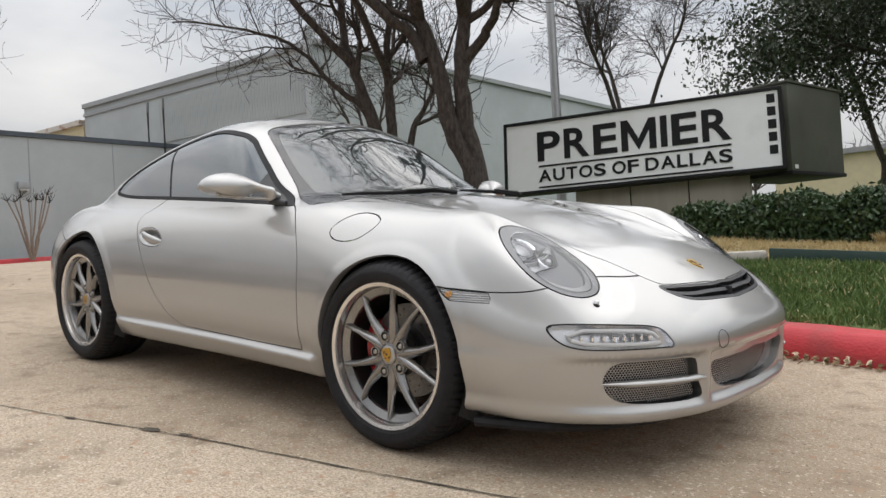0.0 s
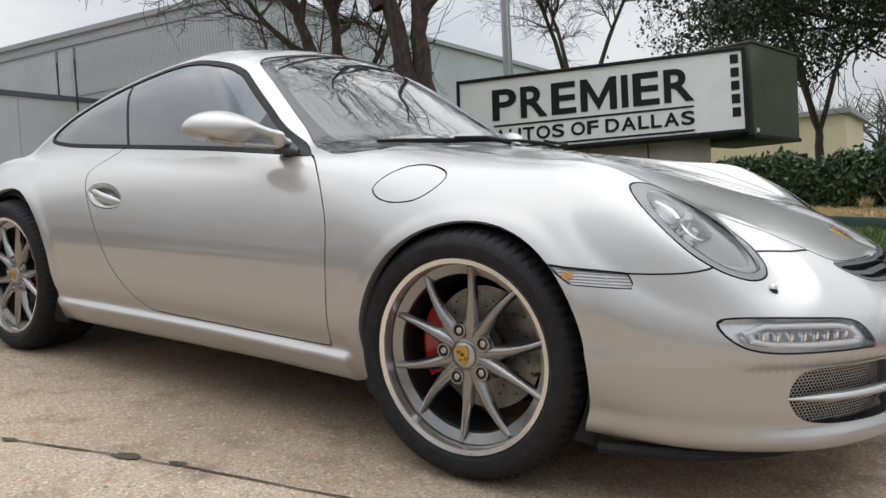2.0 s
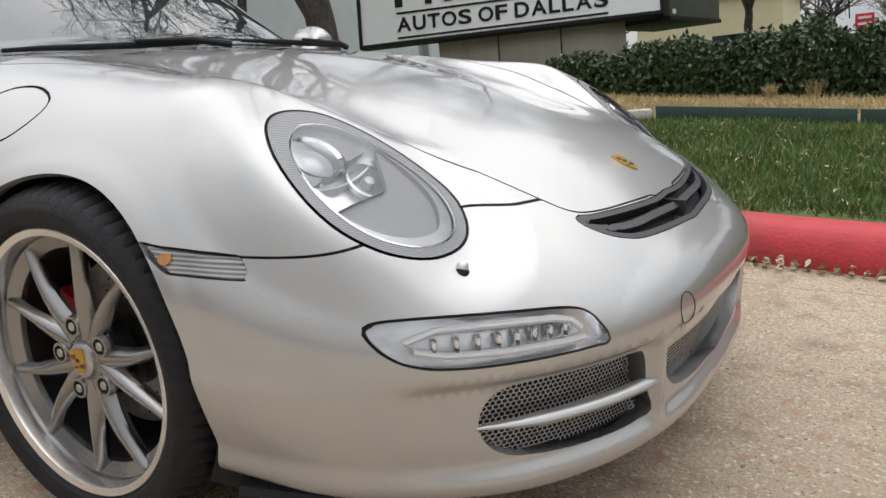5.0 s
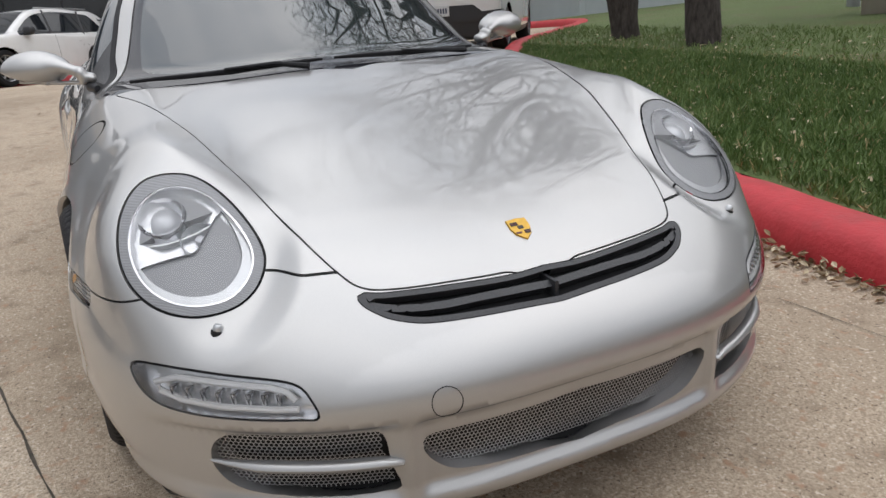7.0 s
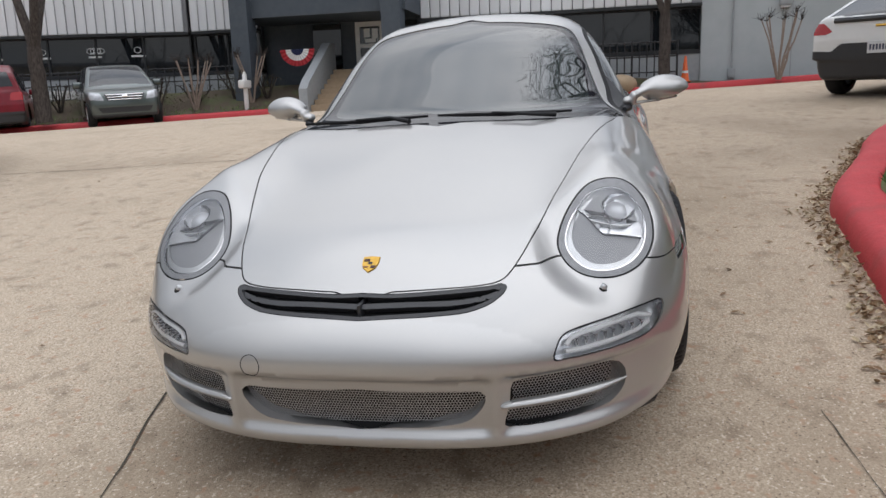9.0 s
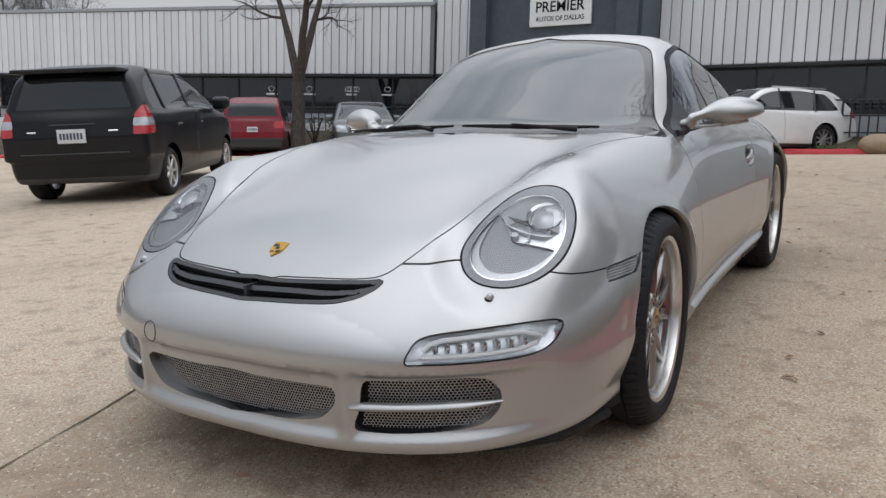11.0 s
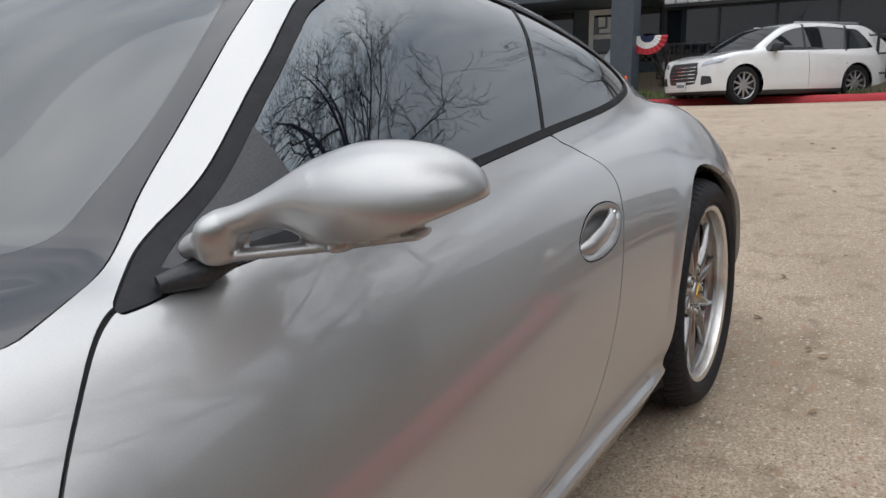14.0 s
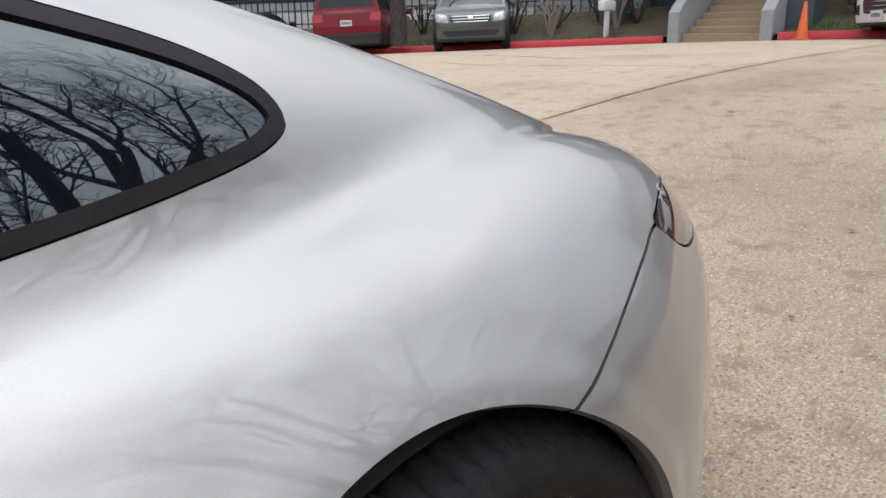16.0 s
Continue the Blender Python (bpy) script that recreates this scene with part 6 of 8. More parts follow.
def foliage(name, at, size, mat, parent, seed, tip=1.4, label=""):
    r = np.random.default_rng(seed)
    v, f = strew(SPRIG, SPRIG_F, at, turns(r, len(at), tip), size * r.uniform(0.6, 1.4, len(at)))
    return mesh_part(name, v, f, mat, parent, label)


def hedge(x0, x1, y0, depth, top, seed, label):
    """A clipped hedge: boxes coloured as the shade inside, under a skin of leaves with an uneven outline."""
    r = np.random.default_rng(seed)
    h = thing("hedge", label, "hedge", "hedges")
    n = int(5200 * (x1 - x0))
    u, a = r.uniform(x0, x1, n), r.uniform(-0.25, math.pi + 0.25, n)
    bump = 1 + 0.10 * np.sin(u * 5.1) + 0.07 * np.sin(u * 11.7 + 1) + r.normal(0, 0.06, n)
    shrink = np.where(r.uniform(0, 1, n) < 0.35, r.uniform(0.55, 1, n), 1.0) * bump
    end = np.minimum(1, np.minimum(u - x0, x1 - u) / 0.25 + 0.55)
    base = lawn_z(u, y0)
    ca, sa = np.cos(a), np.sin(a)
    sq = 1 / np.maximum(np.abs(ca), np.abs(sa)) ** 0.72
    y = y0 + depth / 2 * ca * sq * shrink * end
    z = base + 0.06 + (top - base - 0.06) * np.clip(0.18 + 0.82 * sa * sq, 0.02, 1.3) * shrink * end
    tagged(foliage("leafage", np.column_stack([u, y, z]), 0.062, HEDGELEAF, h, seed + 1), kind="stuff")
    # rounded boxes, their dark colour standing for the shade between the twigs
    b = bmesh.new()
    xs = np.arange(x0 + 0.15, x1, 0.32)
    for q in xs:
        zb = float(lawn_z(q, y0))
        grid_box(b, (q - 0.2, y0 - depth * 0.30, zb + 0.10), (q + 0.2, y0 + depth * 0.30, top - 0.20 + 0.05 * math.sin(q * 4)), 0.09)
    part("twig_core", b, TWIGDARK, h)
    for q in xs[::2]:
        zb = float(lawn_z(q, y0))
        part("stem", tube([(q, y0, zb - 0.02), (q + 0.05, y0 - 0.05, zb + 0.3)], [0.018, 0.012], 6), TWIG, h)
    return h


hedge(-0.95, 2.55, 6.35, 0.75, 0.95, 31, "clipped dark green evergreen hedge beside the sign")
hedge(2.75, 5.2, 6.7, 0.9, 0.99, 33, "looser dark green evergreen shrub row")
hedge(5.6, 9.5, 7.2, 0.9, 0.90, 35, "dark green evergreen hedge")
xs = np.arange(-0.7, 14.1, 0.35)
straw_net = sheet(xs, np.array([4.86, 5.0, 5.4, 5.9, 6.5]))
straw_net[0][:, 2] = lawn_z(straw_net[0][:, 0], straw_net[0][:, 1]) + np.where(straw_net[0][:, 1] < 4.9, 0.01, 0.10)
tagged(mesh_part("ground_straw_strip", straw_net[0], straw_net[2], STRAW, smooth=True), "strip of straw-coloured dead grass before the hedge", "ground", kind="structure")
r = np.random.default_rng(41)
q = np.column_stack([r.uniform(-0.7, 9, 26000), 4.88 + 1.3 * r.uniform(0, 1, 26000) ** 1.3])
grass("dead_grass", np.column_stack([q, lawn_z(q[:, 0], q[:, 1]) + 0.09]), 0.048, DRYBLADE, "dead straw-coloured grass before the hedge", 42, 0.8)
edging = thing("lawn_edging", "dark green metal edging strip along the lawn", "edging", kind="structure")
for k in range(8):
    x0, x1 = 0.62 + k * 1.5, 0.62 + k * 1.5 + 1.48
    b = box((x0, 4.80, -0.02), (x1, 4.84, 0.135), 0.006)
    for v in b.verts:
        v.co.z += float(lawn_z(v.co.x, 4.82))
    part("strip", b, EDGING, edging)
for k in range(3):
    x0 = -0.62 + k * 0.42
    part("border_stone", box((x0, 4.72, float(lawn_z(x0, 4.8)) - 0.02), (x0 + 0.36, 4.9, float(lawn_z(x0, 4.8)) + 0.09), 0.03), KERBGREY, edging)


def tuft(x, y, size, n, seed, mat=DRYBLADE):
    """An ornamental grass clump of long arching blades."""
    r = np.random.default_rng(seed)
    t = thing("ornamental_grass", "brown dormant ornamental grass clump by the hedge", "grass", "ornamental grasses")
    z, v, f = float(lawn_z(x, y)) + 0.05, [], []
    for _ in range(n):
        a, lean, w = r.uniform(0, math.tau), r.uniform(0.1, 0.6), 0.006
        cx, cy, L = math.cos(a), math.sin(a), size * r.uniform(0.7, 1.2)
        bx, by = x + r.normal(0, 0.09) * size, y + r.normal(0, 0.09) * size
        b0 = len(v)
        for s in (0, 0.5, 1.0):
            d, hgt = lean * L * s * s, L * (s - 0.25 * lean * s * s)
            v += [(bx + cx * d - cy * w * (1 - s), by + cy * d + cx * w * (1 - s), z + hgt), (bx + cx * d + cy * w * (1 - s) + 0.001, by + cy * d - cx * w * (1 - s), z + hgt)]
        f += [[b0, b0 + 1, b0 + 3, b0 + 2], [b0 + 2, b0 + 3, b0 + 5, b0 + 4]]
    tagged(mesh_part("blade_tuft", v, f, mat, t), kind="stuff")


for k, (x, y, s) in enumerate(((1.35, 5.85, 0.17), (1.7, 5.9, 0.20), (3.4, 6.0, 0.26), (4.0, 6.05, 0.32), (4.5, 5.95, 0.34), (5.1, 6.1, 0.55), (5.7, 6.0, 0.5), (6.4, 6.2, 0.55), (7.2, 6.1, 0.5))):
    tuft(x, y, s, 260, 50 + k)


# ---- trees ----
def tree_lines(stems, seed, reach, levels=3, twigs=6, droop=0.0, thin=0.55, first=0.35, spread=0.75):
    """Branch lines grown from the given stems: (points, radii) for limbs and for twigs."""
    r = np.random.default_rng(seed)
    limbs, fine = [], []

    def grow(pts, r0, r1, level, length):
        pts = [Vector(p) for p in pts]
        n = len(pts)
        rad = [r0 + (r1 - r0) * i / (n - 1) for i in range(n)]
        (limbs if level < 2 else fine).append((pts, rad))
        if level >= levels or (level == 0 and n <= 9):
            return
        count = twigs + (2 if level == 0 else 0)
        for k in range(count):
            s = first + (1 - first) * (k + r.uniform(0, 0.9)) / count if level == 0 else 0.18 + 0.8 * (k + r.uniform(0, 0.9)) / count
            s = min(s, 0.985) * (n - 1)
            i = int(s)
            p, along = pts[i].lerp(pts[min(i + 1, n - 1)], s - i), (pts[min(i + 1, n - 1)] - pts[max(i - 0, 0)])
            along = along.normalized() if along.length > 1e-5 else Vector((0, 0, 1))
            off = Vector(r.normal(0, 1, 3))
            off = (off - off.dot(along) * along).normalized()
            d = (along * r.uniform(0.45, 0.85) + off * spread).normalized()
            L = length * r.uniform(0.55, 1.1)
            line, m = [p], 5 if level < 2 else 4
            for j in range(m):
                d = (d + Vector(r.normal(0, 0.20, 3)) + Vector((0, 0, 0.07 - droop * (level >= 1)))).normalized()
                line.append(line[-1] + d * L / m)
            b = rad[i] * r.uniform(0.45, 0.7)
            grow(line, b, max(b * 0.28, 0.0034), level + 1, length * thin)

    for pts, r0, r1 in stems:
        line = []
        p = [Vector(q) for q in pts]
        for i in range(len(p) - 1):
            a, b, c, d = p[max(i - 1, 0)], p[i], p[i + 1], p[min(i + 2, len(p) - 1)]
            for t in (0, 0.25, 0.5, 0.75):
                line.append(0.5 * (2 * b + (c - a) * t + (2 * a - 5 * b + 4 * c - d) * t * t + (3 * b - a - 3 * c + d) * t**3) + Vector(r.normal(0, 0.012, 3)))
        line.append(p[-1])
        grow(line, r0, r1, 0, reach)
    return limbs, fine


def pipes(lines, sides, rough=0.0, seed=0):
    """One mesh of tapered tubes along many lines."""
    r = np.random.default_rng(seed)
    v, f = [], []
    cs = [(math.cos(k * math.tau / sides), math.sin(k * math.tau / sides)) for k in range(sides)]
    for pts, rad in lines:
        base, n = len(v), len(pts)
        wob = r.normal(0, rough, (n, sides)) if rough else None
        for i in range(n):
            along = pts[min(i + 1, n - 1)] - pts[max(i - 1, 0)]
            along = along.normalized() if along.length > 1e-6 else Vector((0, 0, 1))
            side = along.cross(Vector((0.31, 0.95, 0.05))).normalized()
            over = side.cross(along)
            for k, (c, s) in enumerate(cs):
                q = pts[i] + (side * c + over * s) * rad[i] * (1 + (wob[i][k] if rough else 0))
                v.append((q.x, q.y, q.z))
        for i in range(n - 1):
            for k in range(sides):
                f.append([base + i * sides + k, base + i * sides + (k + 1) % sides, base + (i + 1) * sides + (k + 1) % sides, base + (i + 1) * sides + k])
    return v, f


def bare_tree(name, label, stems, seed, reach, group="bare trees", bark=None, **how):
    t = thing(name, label, "tree", group)
    limbs, fine = tree_lines(stems, seed, reach, **how)
    n = len(stems)
    trunks = [l for l in limbs if l[1][0] >= min(s[1] for s in stems) - 1e-9]
    rest = [l for l in limbs if l[1][0] < min(s[1] for s in stems) - 1e-9]
    for l in trunks:
        v, f = pipes([l], 12, 0.05, seed)
        mesh_part("trunk", v, f, bark or BARK, t, smooth=True)
    v, f = pipes(rest, 7, 0.04, seed)
    tagged(mesh_part("branchwork", v, f, bark or BARK, t, smooth=True), kind="stuff")
    v, f = pipes(fine, 4)
    tagged(mesh_part("twig_work", v, f, TWIG, t, smooth=True), kind="stuff")
    return t


gz = lambda x, y: float(lawn_z(x, y)) - 0.05
bare_tree("tree", "tall bare tree with two dark trunks on the lawn",
          [([(-3.42, 5.6, gz(-3.4, 5.6)), (-3.54, 5.53, 1.74), (-3.70, 5.40, 2.30), (-3.85, 5.27, 3.27), (-4.03, 5.11, 4.11), (-4.15, 4.8, 5.6), (-4.05, 4.4, 7.4), (-3.9, 3.9, 9.2), (-3.7, 3.5, 10.8)], 0.165, 0.02),
           ([(-3.40, 5.66, gz(-3.4, 5.6)), (-3.48, 5.60, 1.73), (-3.58, 5.52, 2.53), (-3.57, 5.51, 3.32), (-3.46, 5.57, 4.10), (-3.15, 5.35, 5.6), (-2.75, 5.1, 7.4), (-2.5, 4.8, 9.0), (-2.2, 4.6, 10.4)], 0.15, 0.02),
           ([(-3.95, 5.15, 3.30), (-4.05, 5.05, 3.62), (-4.29, 4.7, 3.97), (-4.7, 4.1, 4.6), (-5.0, 3.3, 5.6), (-5.3, 2.6, 6.8), (-5.4, 2.2, 8.0)], 0.095, 0.012),
           ([(-3.57, 5.50, 3.15), (-3.3, 5.60, 3.48), (-3.04, 5.5, 3.62), (-2.5, 5.2, 4.0), (-1.7, 4.8, 4.8), (-1.0, 4.4, 5.9), (-0.5, 4.1, 7.0)], 0.085, 0.012),
           ([(-3.95, 5.1, 3.9), (-3.5, 4.4, 4.7), (-3.0, 3.7, 5.8), (-2.5, 3.0, 7.0), (-2.1, 2.4, 8.2)], 0.095, 0.012),
           ([(-3.5, 5.5, 3.9), (-2.9, 4.6, 4.8), (-2.3, 4.0, 5.9), (-1.6, 3.5, 7.2), (-1.1, 3.2, 8.6)], 0.09, 0.012)], 61, 2.1, twigs=8, levels=3, first=0.42)
bare_tree("tree", "bare many-stemmed tree spreading over the drive",
          [([(-5.20, 5.85, gz(-5.2, 5.85)), (-5.28, 5.72, 1.7), (-5.43, 5.56, 2.68), (-5.60, 5.39, 3.49), (-5.70, 5.28, 4.12), (-5.65, 5.2, 5.5), (-5.7, 5.0, 7.2), (-5.6, 4.8, 8.8)], 0.12, 0.015),
           ([(-5.45, 5.56, 2.55), (-5.60, 5.42, 2.98), (-5.85, 5.11, 3.33), (-6.16, 4.74, 3.87), (-6.61, 4.14, 4.17), (-7.3, 3.3, 4.3)], 0.06, 0.010),
           ([(-5.12, 5.9, gz(-5.1, 5.9)), (-5.18, 5.8, 1.8), (-5.25, 5.75, 2.63), (-5.25, 5.75, 3.29), (-5.22, 5.74, 3.9), (-5.1, 5.8, 5.4), (-4.95, 5.5, 7.0), (-4.9, 5.3, 8.6)], 0.11, 0.015),
           ([(-5.05, 5.95, gz(-5.0, 5.95)), (-5.08, 5.9, 1.9), (-5.0, 6.0, 2.62), (-4.85, 6.15, 2.95), (-4.6, 6.3, 3.5), (-4.3, 6.5, 4.4)], 0.075, 0.012),
           ([(-5.62, 5.35, 3.6), (-5.9, 4.7, 4.3), (-6.2, 4.1, 5.3), (-6.5, 3.4, 6.4), (-6.8, 2.9, 7.4)], 0.07, 0.010),
           ([(-5.25, 5.75, 3.4), (-5.0, 5.0, 4.2), (-4.9, 4.3, 5.3), (-4.8, 3.6, 6.4), (-4.7, 3.1, 7.5)], 0.07, 0.010)], 67, 1.6, twigs=7, levels=3, first=0.40)


def plain_tree(label, x, y, z, height, thick, seed, bark=None, group="bare trees", lean=(0.0, 0.0), **how):
    """A bare tree that forks into three leaders."""
    r = np.random.default_rng(seed)
    fork = height * r.uniform(0.20, 0.27)
    stems = [([(x, y, z - 0.1), (x + lean[0] * 0.3, y + lean[1] * 0.3, z + fork * 0.5), (x + lean[0] * 0.6, y + lean[1] * 0.6, z + fork)], thick, thick * 0.8)]
    for k in range(3):
        a = k * 2.1 + r.uniform(0, 1)
        d = height * r.uniform(0.13, 0.22)
        fx, fy = x + lean[0] * 0.6, y + lean[1] * 0.6
        stems.append(([(fx, fy, z + fork * 0.97), (fx + d * 0.5 * math.cos(a), fy + d * 0.5 * math.sin(a), z + height * 0.5), (fx + d * math.cos(a), fy + d * math.sin(a), z + height * 0.72),
                       (fx + d * 1.2 * math.cos(a), fy + d * 1.2 * math.sin(a), z + height)], thick * 0.62, 0.012))
    return bare_tree("tree", label, stems, seed, height * 0.26, group, bark, **how)


plain_tree("bare tree with fine dense twigs behind the sign", -4.9, 13.0, gz(-4.9, 13), 6.6, 0.10, 71, twigs=11)
plain_tree("bare tree with fine dense twigs", -1.3, 20.0, gz(-1.3, 20), 7.5, 0.12, 73, twigs=11)
plain_tree("bare tree near the street", 3.9, 21.0, gz(3.9, 21), 7.0, 0.10, 74, twigs=7)
plain_tree("bare tree near the street", 6.6, 29.0, gz(6.6, 29), 9.0, 0.14, 75, twigs=7)
plain_tree("bare tree before the building with a forked trunk", -14.5, -14.4, 0.75, 7.5, 0.22, 76, twigs=6)
plain_tree("bare tree before the dark shop windows", -18.3, 2.2, 1.2, 7.0, 0.17, 77, twigs=6)
plain_tree("far bare tree beyond the building", -20.0, -39.0, 0.6, 9.0, 0.16, 78, twigs=8)
plain_tree("far bare tree beyond the building", -26.0, -44.0, 0.6, 10.0, 0.18, 79, twigs=7)
plain_tree("small bare tree before the grey building wall", -11.5, 11.2, gz(-11.5, 11.2), 5.5, 0.08, 80, twigs=7)

# evergreen oak behind the hedge
oak = thing("evergreen_oak", "large evergreen oak with dark dense crown", "tree", "evergreen trees")
limbs, fine = tree_lines([([(2.75, 16.5, 0.0), (2.8, 16.4, 2.4), (2.4, 16.2, 3.6), (1.4, 15.8, 5.0), (0.4, 15.5, 6.2)], 0.24, 0.05), ([(2.7, 16.4, 2.6), (3.6, 15.6, 4.0), (4.4, 14.8, 5.6)], 0.16, 0.04),
                          ([(2.4, 16.2, 3.5), (1.6, 15.0, 3.85), (0.6, 14.2, 3.75), (-0.8, 13.8, 4.3)], 0.12, 0.03), ([(2.6, 16.3, 3.2), (3.0, 15.2, 3.4), (3.8, 14.0, 3.3), (5.2, 13.2, 3.5)], 0.12, 0.03)], 81, 2.4, twigs=7, levels=2)
v, f = pipes(limbs, 8, 0.04)
mesh_part("trunk", v, f, BARK, oak, smooth=True)
v, f = pipes(fine, 4)
tagged(mesh_part("branchwork", v, f, TWIG, oak, smooth=True), kind="stuff")
r = np.random.default_rng(83)
tips = np.array([p[-1] for p, _ in fine] + [p[2] for p, _ in fine])
clump = np.concatenate([tips[r.integers(0, len(tips), 52000)] + r.normal(0, 0.26, (52000, 3)) * [1, 1, 0.8],
                        np.array([(0.6, 15.2, 5.6)]) + r.normal(0, 1, (22000, 3)) * [1.5, 1.2, 0.85], np.array([(3.6, 15.0, 5.4)]) + r.normal(0, 1, (22000, 3)) * [1.4, 1.2, 0.9]])
clump = clump[clump[:, 2] > 3.1 + 0.3 * np.sin(clump[:, 0] * 3)]
tagged(foliage("crown", clump, 0.095, OAKLEAF, oak, 84), kind="stuff")


def shrub(x, y, z, height, stems, seed, label, bark=None, spread=0.3, leafy=None, group="shrubs"):
    """A multi-stemmed bare shrub with knuckled tops, or a leafy one."""
    r = np.random.default_rng(seed)
    t = thing("shrub", label, "shrub", group)
    lines, tops = [], []
    for k in range(stems):
        a = k * math.tau / stems + r.uniform(-0.3, 0.3)
        d, pts = spread * r.uniform(0.6, 1.2), [Vector((x + 0.04 * math.cos(a), y + 0.04 * math.sin(a), z - 0.03))]
        for s in (0.3, 0.6, 1.0):
            pts.append(Vector((x + d * s * math.cos(a) + r.normal(0, 0.02), y + d * s * math.sin(a) + r.normal(0, 0.02), z + height * s * r.uniform(0.94, 1.05))))
        lines.append((pts, [0.032, 0.027, 0.024, 0.018]))
        tops.append(pts[-1])
    for line in lines:
        v, f = pipes([line], 6, 0.05)
        mesh_part("stem", v, f, bark or PALEBARK, t, smooth=True)
    lines = []
    for p in tops:
        for _ in range(9):
            d = Vector((r.normal(0, 0.5), r.normal(0, 0.5), r.uniform(0.2, 1))).normalized() * height * r.uniform(0.1, 0.22)
            lines.append(([p, p + d * 0.5 + Vector(r.normal(0, 0.01, 3)), p + d], [0.009, 0.006, 0.003]))
    v, f = pipes(lines, 4)
    tagged(mesh_part("twig_work", v, f, TWIG, t, smooth=True), kind="stuff")
    if leafy:
        n = leafy
        at = np.array([(x, y, z + height * 0.55)]) + np.clip(r.normal(0, 1, (n, 3)), -1.7, 1.7) * [spread * 0.75, spread * 0.75, height * 0.3]
        tagged(foliage("leafage", at, 0.05, SHRUBLEAF if seed >= 100 else HEDGELEAF, t, seed), kind="stuff")
    return t


shrub(4.2, 5.75, float(lawn_z(4.2, 5.75)), 0.75, 6, 91, "leafless grey shrub before the hedge", spread=0.5)
shrub(-18.0, 5.1, float(bank_z(-18.0, 5.1)), 1.55, 8, 92, "bare pale-stemmed crape myrtle before the grey wall", spread=0.55)
shrub(-16.6, -11.0, float(bank_z(-16.6, -11.0)), 1.35, 8, 93, "bare pale-stemmed crape myrtle on the bank", spread=0.5)
shrub(-17.4, -9.6, float(bank_z(-17.4, -9.6)), 1.35, 7, 94, "bare pale-stemmed crape myrtle on the bank", spread=0.5)


# ---- the dealer's building ----
def wall(name, low, high, mat, label, category="wall"):
    return tagged(part(name, box(low, high), mat, smooth=False), label, category, kind="structure")


PANEL_W = 0.305
plank_mesh = bpy.data.meshes.new("cladding_panel")
pb = box((-0.012, 0.0, 0.0), (0.055, PANEL_W - 0.03, 1.0), 0.012, segments=1)
pb.to_mesh(plank_mesh)
pb.free()
plank_mesh.materials.append(PANELWHITE)


def clad(name, a, b, z0, z1, label):
    """Upright ribbed metal panels side by side from a to b, on a backing wall; they face the right-hand side of a to b."""
    a, b = Vector((*a, 0)), Vector((*b, 0))
    run = b - a
    turn = math.atan2(run.y, run.x)
    m = Matrix.Translation((a.x, a.y, z0)) @ Matrix.Rotation(turn - math.pi / 2, 4, "Z")
    back = tagged(part(name, box((-0.30, 0, 0), (-0.014, run.length, z1 - z0)), PANELGAP, smooth=False), label, "wall", kind="structure")
    back.matrix_world = m
    for k in range(int(run.length / PANEL_W)):
        ob = new("cladding_panel", plank_mesh)
        ob.parent = back
        ob.matrix_local = Matrix.Translation((0, k * PANEL_W + 0.015, 0.02)) @ Matrix.Diagonal((1, 1, z1 - z0 - 0.10, 1))
    part("coping", box((-0.34, -0.02, z1 - z0 - 0.07), (0.09, run.length + 0.02, z1 - z0 + 0.05), 0.01), GREYTRIM, back, smooth=False)
    part("drip_edge", box((-0.3, 0, -0.07), (0.07, run.length, 0.012)), MULLION, back, smooth=False)
    return m, run.length


def shopfront(index, a, b, z0, z1, bay, label):
    """A row of dark panes between mullions, from a to b."""
    a, b = Vector((*a, 0)), Vector((*b, 0))
    run = b - a
    m = Matrix.Translation((a.x, a.y, z0)) @ Matrix.Rotation(math.atan2(run.y, run.x) - math.pi / 2, 4, "Z")
    win = tagged(part("window_%d" % index, box((-0.5, 0, -0.08), (-0.06, run.length, 0.0)), MULLION, smooth=False), label, "window", kind="structure")
    win.matrix_world = m
    n = max(1, round(run.length / bay))
    w = run.length / n
    for k in range(n):
        part("pane", box((-0.20, k * w + 0.03, 0.03), (-0.19, (k + 1) * w - 0.03, z1 - z0 - 0.03)), SHOPGLASS, win, smooth=False)
    for k in range(n + 1):
        part("mullion", box((-0.24, k * w - 0.03, 0.0), (-0.14, k * w + 0.03, z1 - z0), 0.004), MULLION, win, smooth=False)
    for z in (0.0, z1 - z0 - 0.05):
        part("rail", box((-0.24, 0, z), (-0.13, run.length, z + 0.05), 0.004), MULLION, win, smooth=False)
    return m


FX = -19.6
clad("wall_facade_north", (FX, -4.9), (FX, 3.3), 3.35, 6.1, "ribbed white metal cladding over dark shop windows")
clad("wall_facade_south", (FX, -12.6), (FX, -10.3), 3.35, 6.1, "ribbed white metal cladding over dark shop windows")
clad("wall_wing", (-14.2, -30.0), (FX + 0.05, -12.7), 3.35, 5.75, "ribbed white metal cladding of the side wing")
shopfront(1, (FX, -4.9), (FX, 3.3), 2.05, 3.28, 1.37, "dark tinted shop windows under white cladding")
shopfront(2, (FX, -12.6), (FX, -10.3), 2.05, 3.28, 1.15, "dark tinted shop windows under white cladding")
mw = shopfront(3, (-14.2, -30.0), (FX + 0.05, -12.7), 2.05, 3.28, 1.5, "dark tinted shop windows of the wing with white emblems")
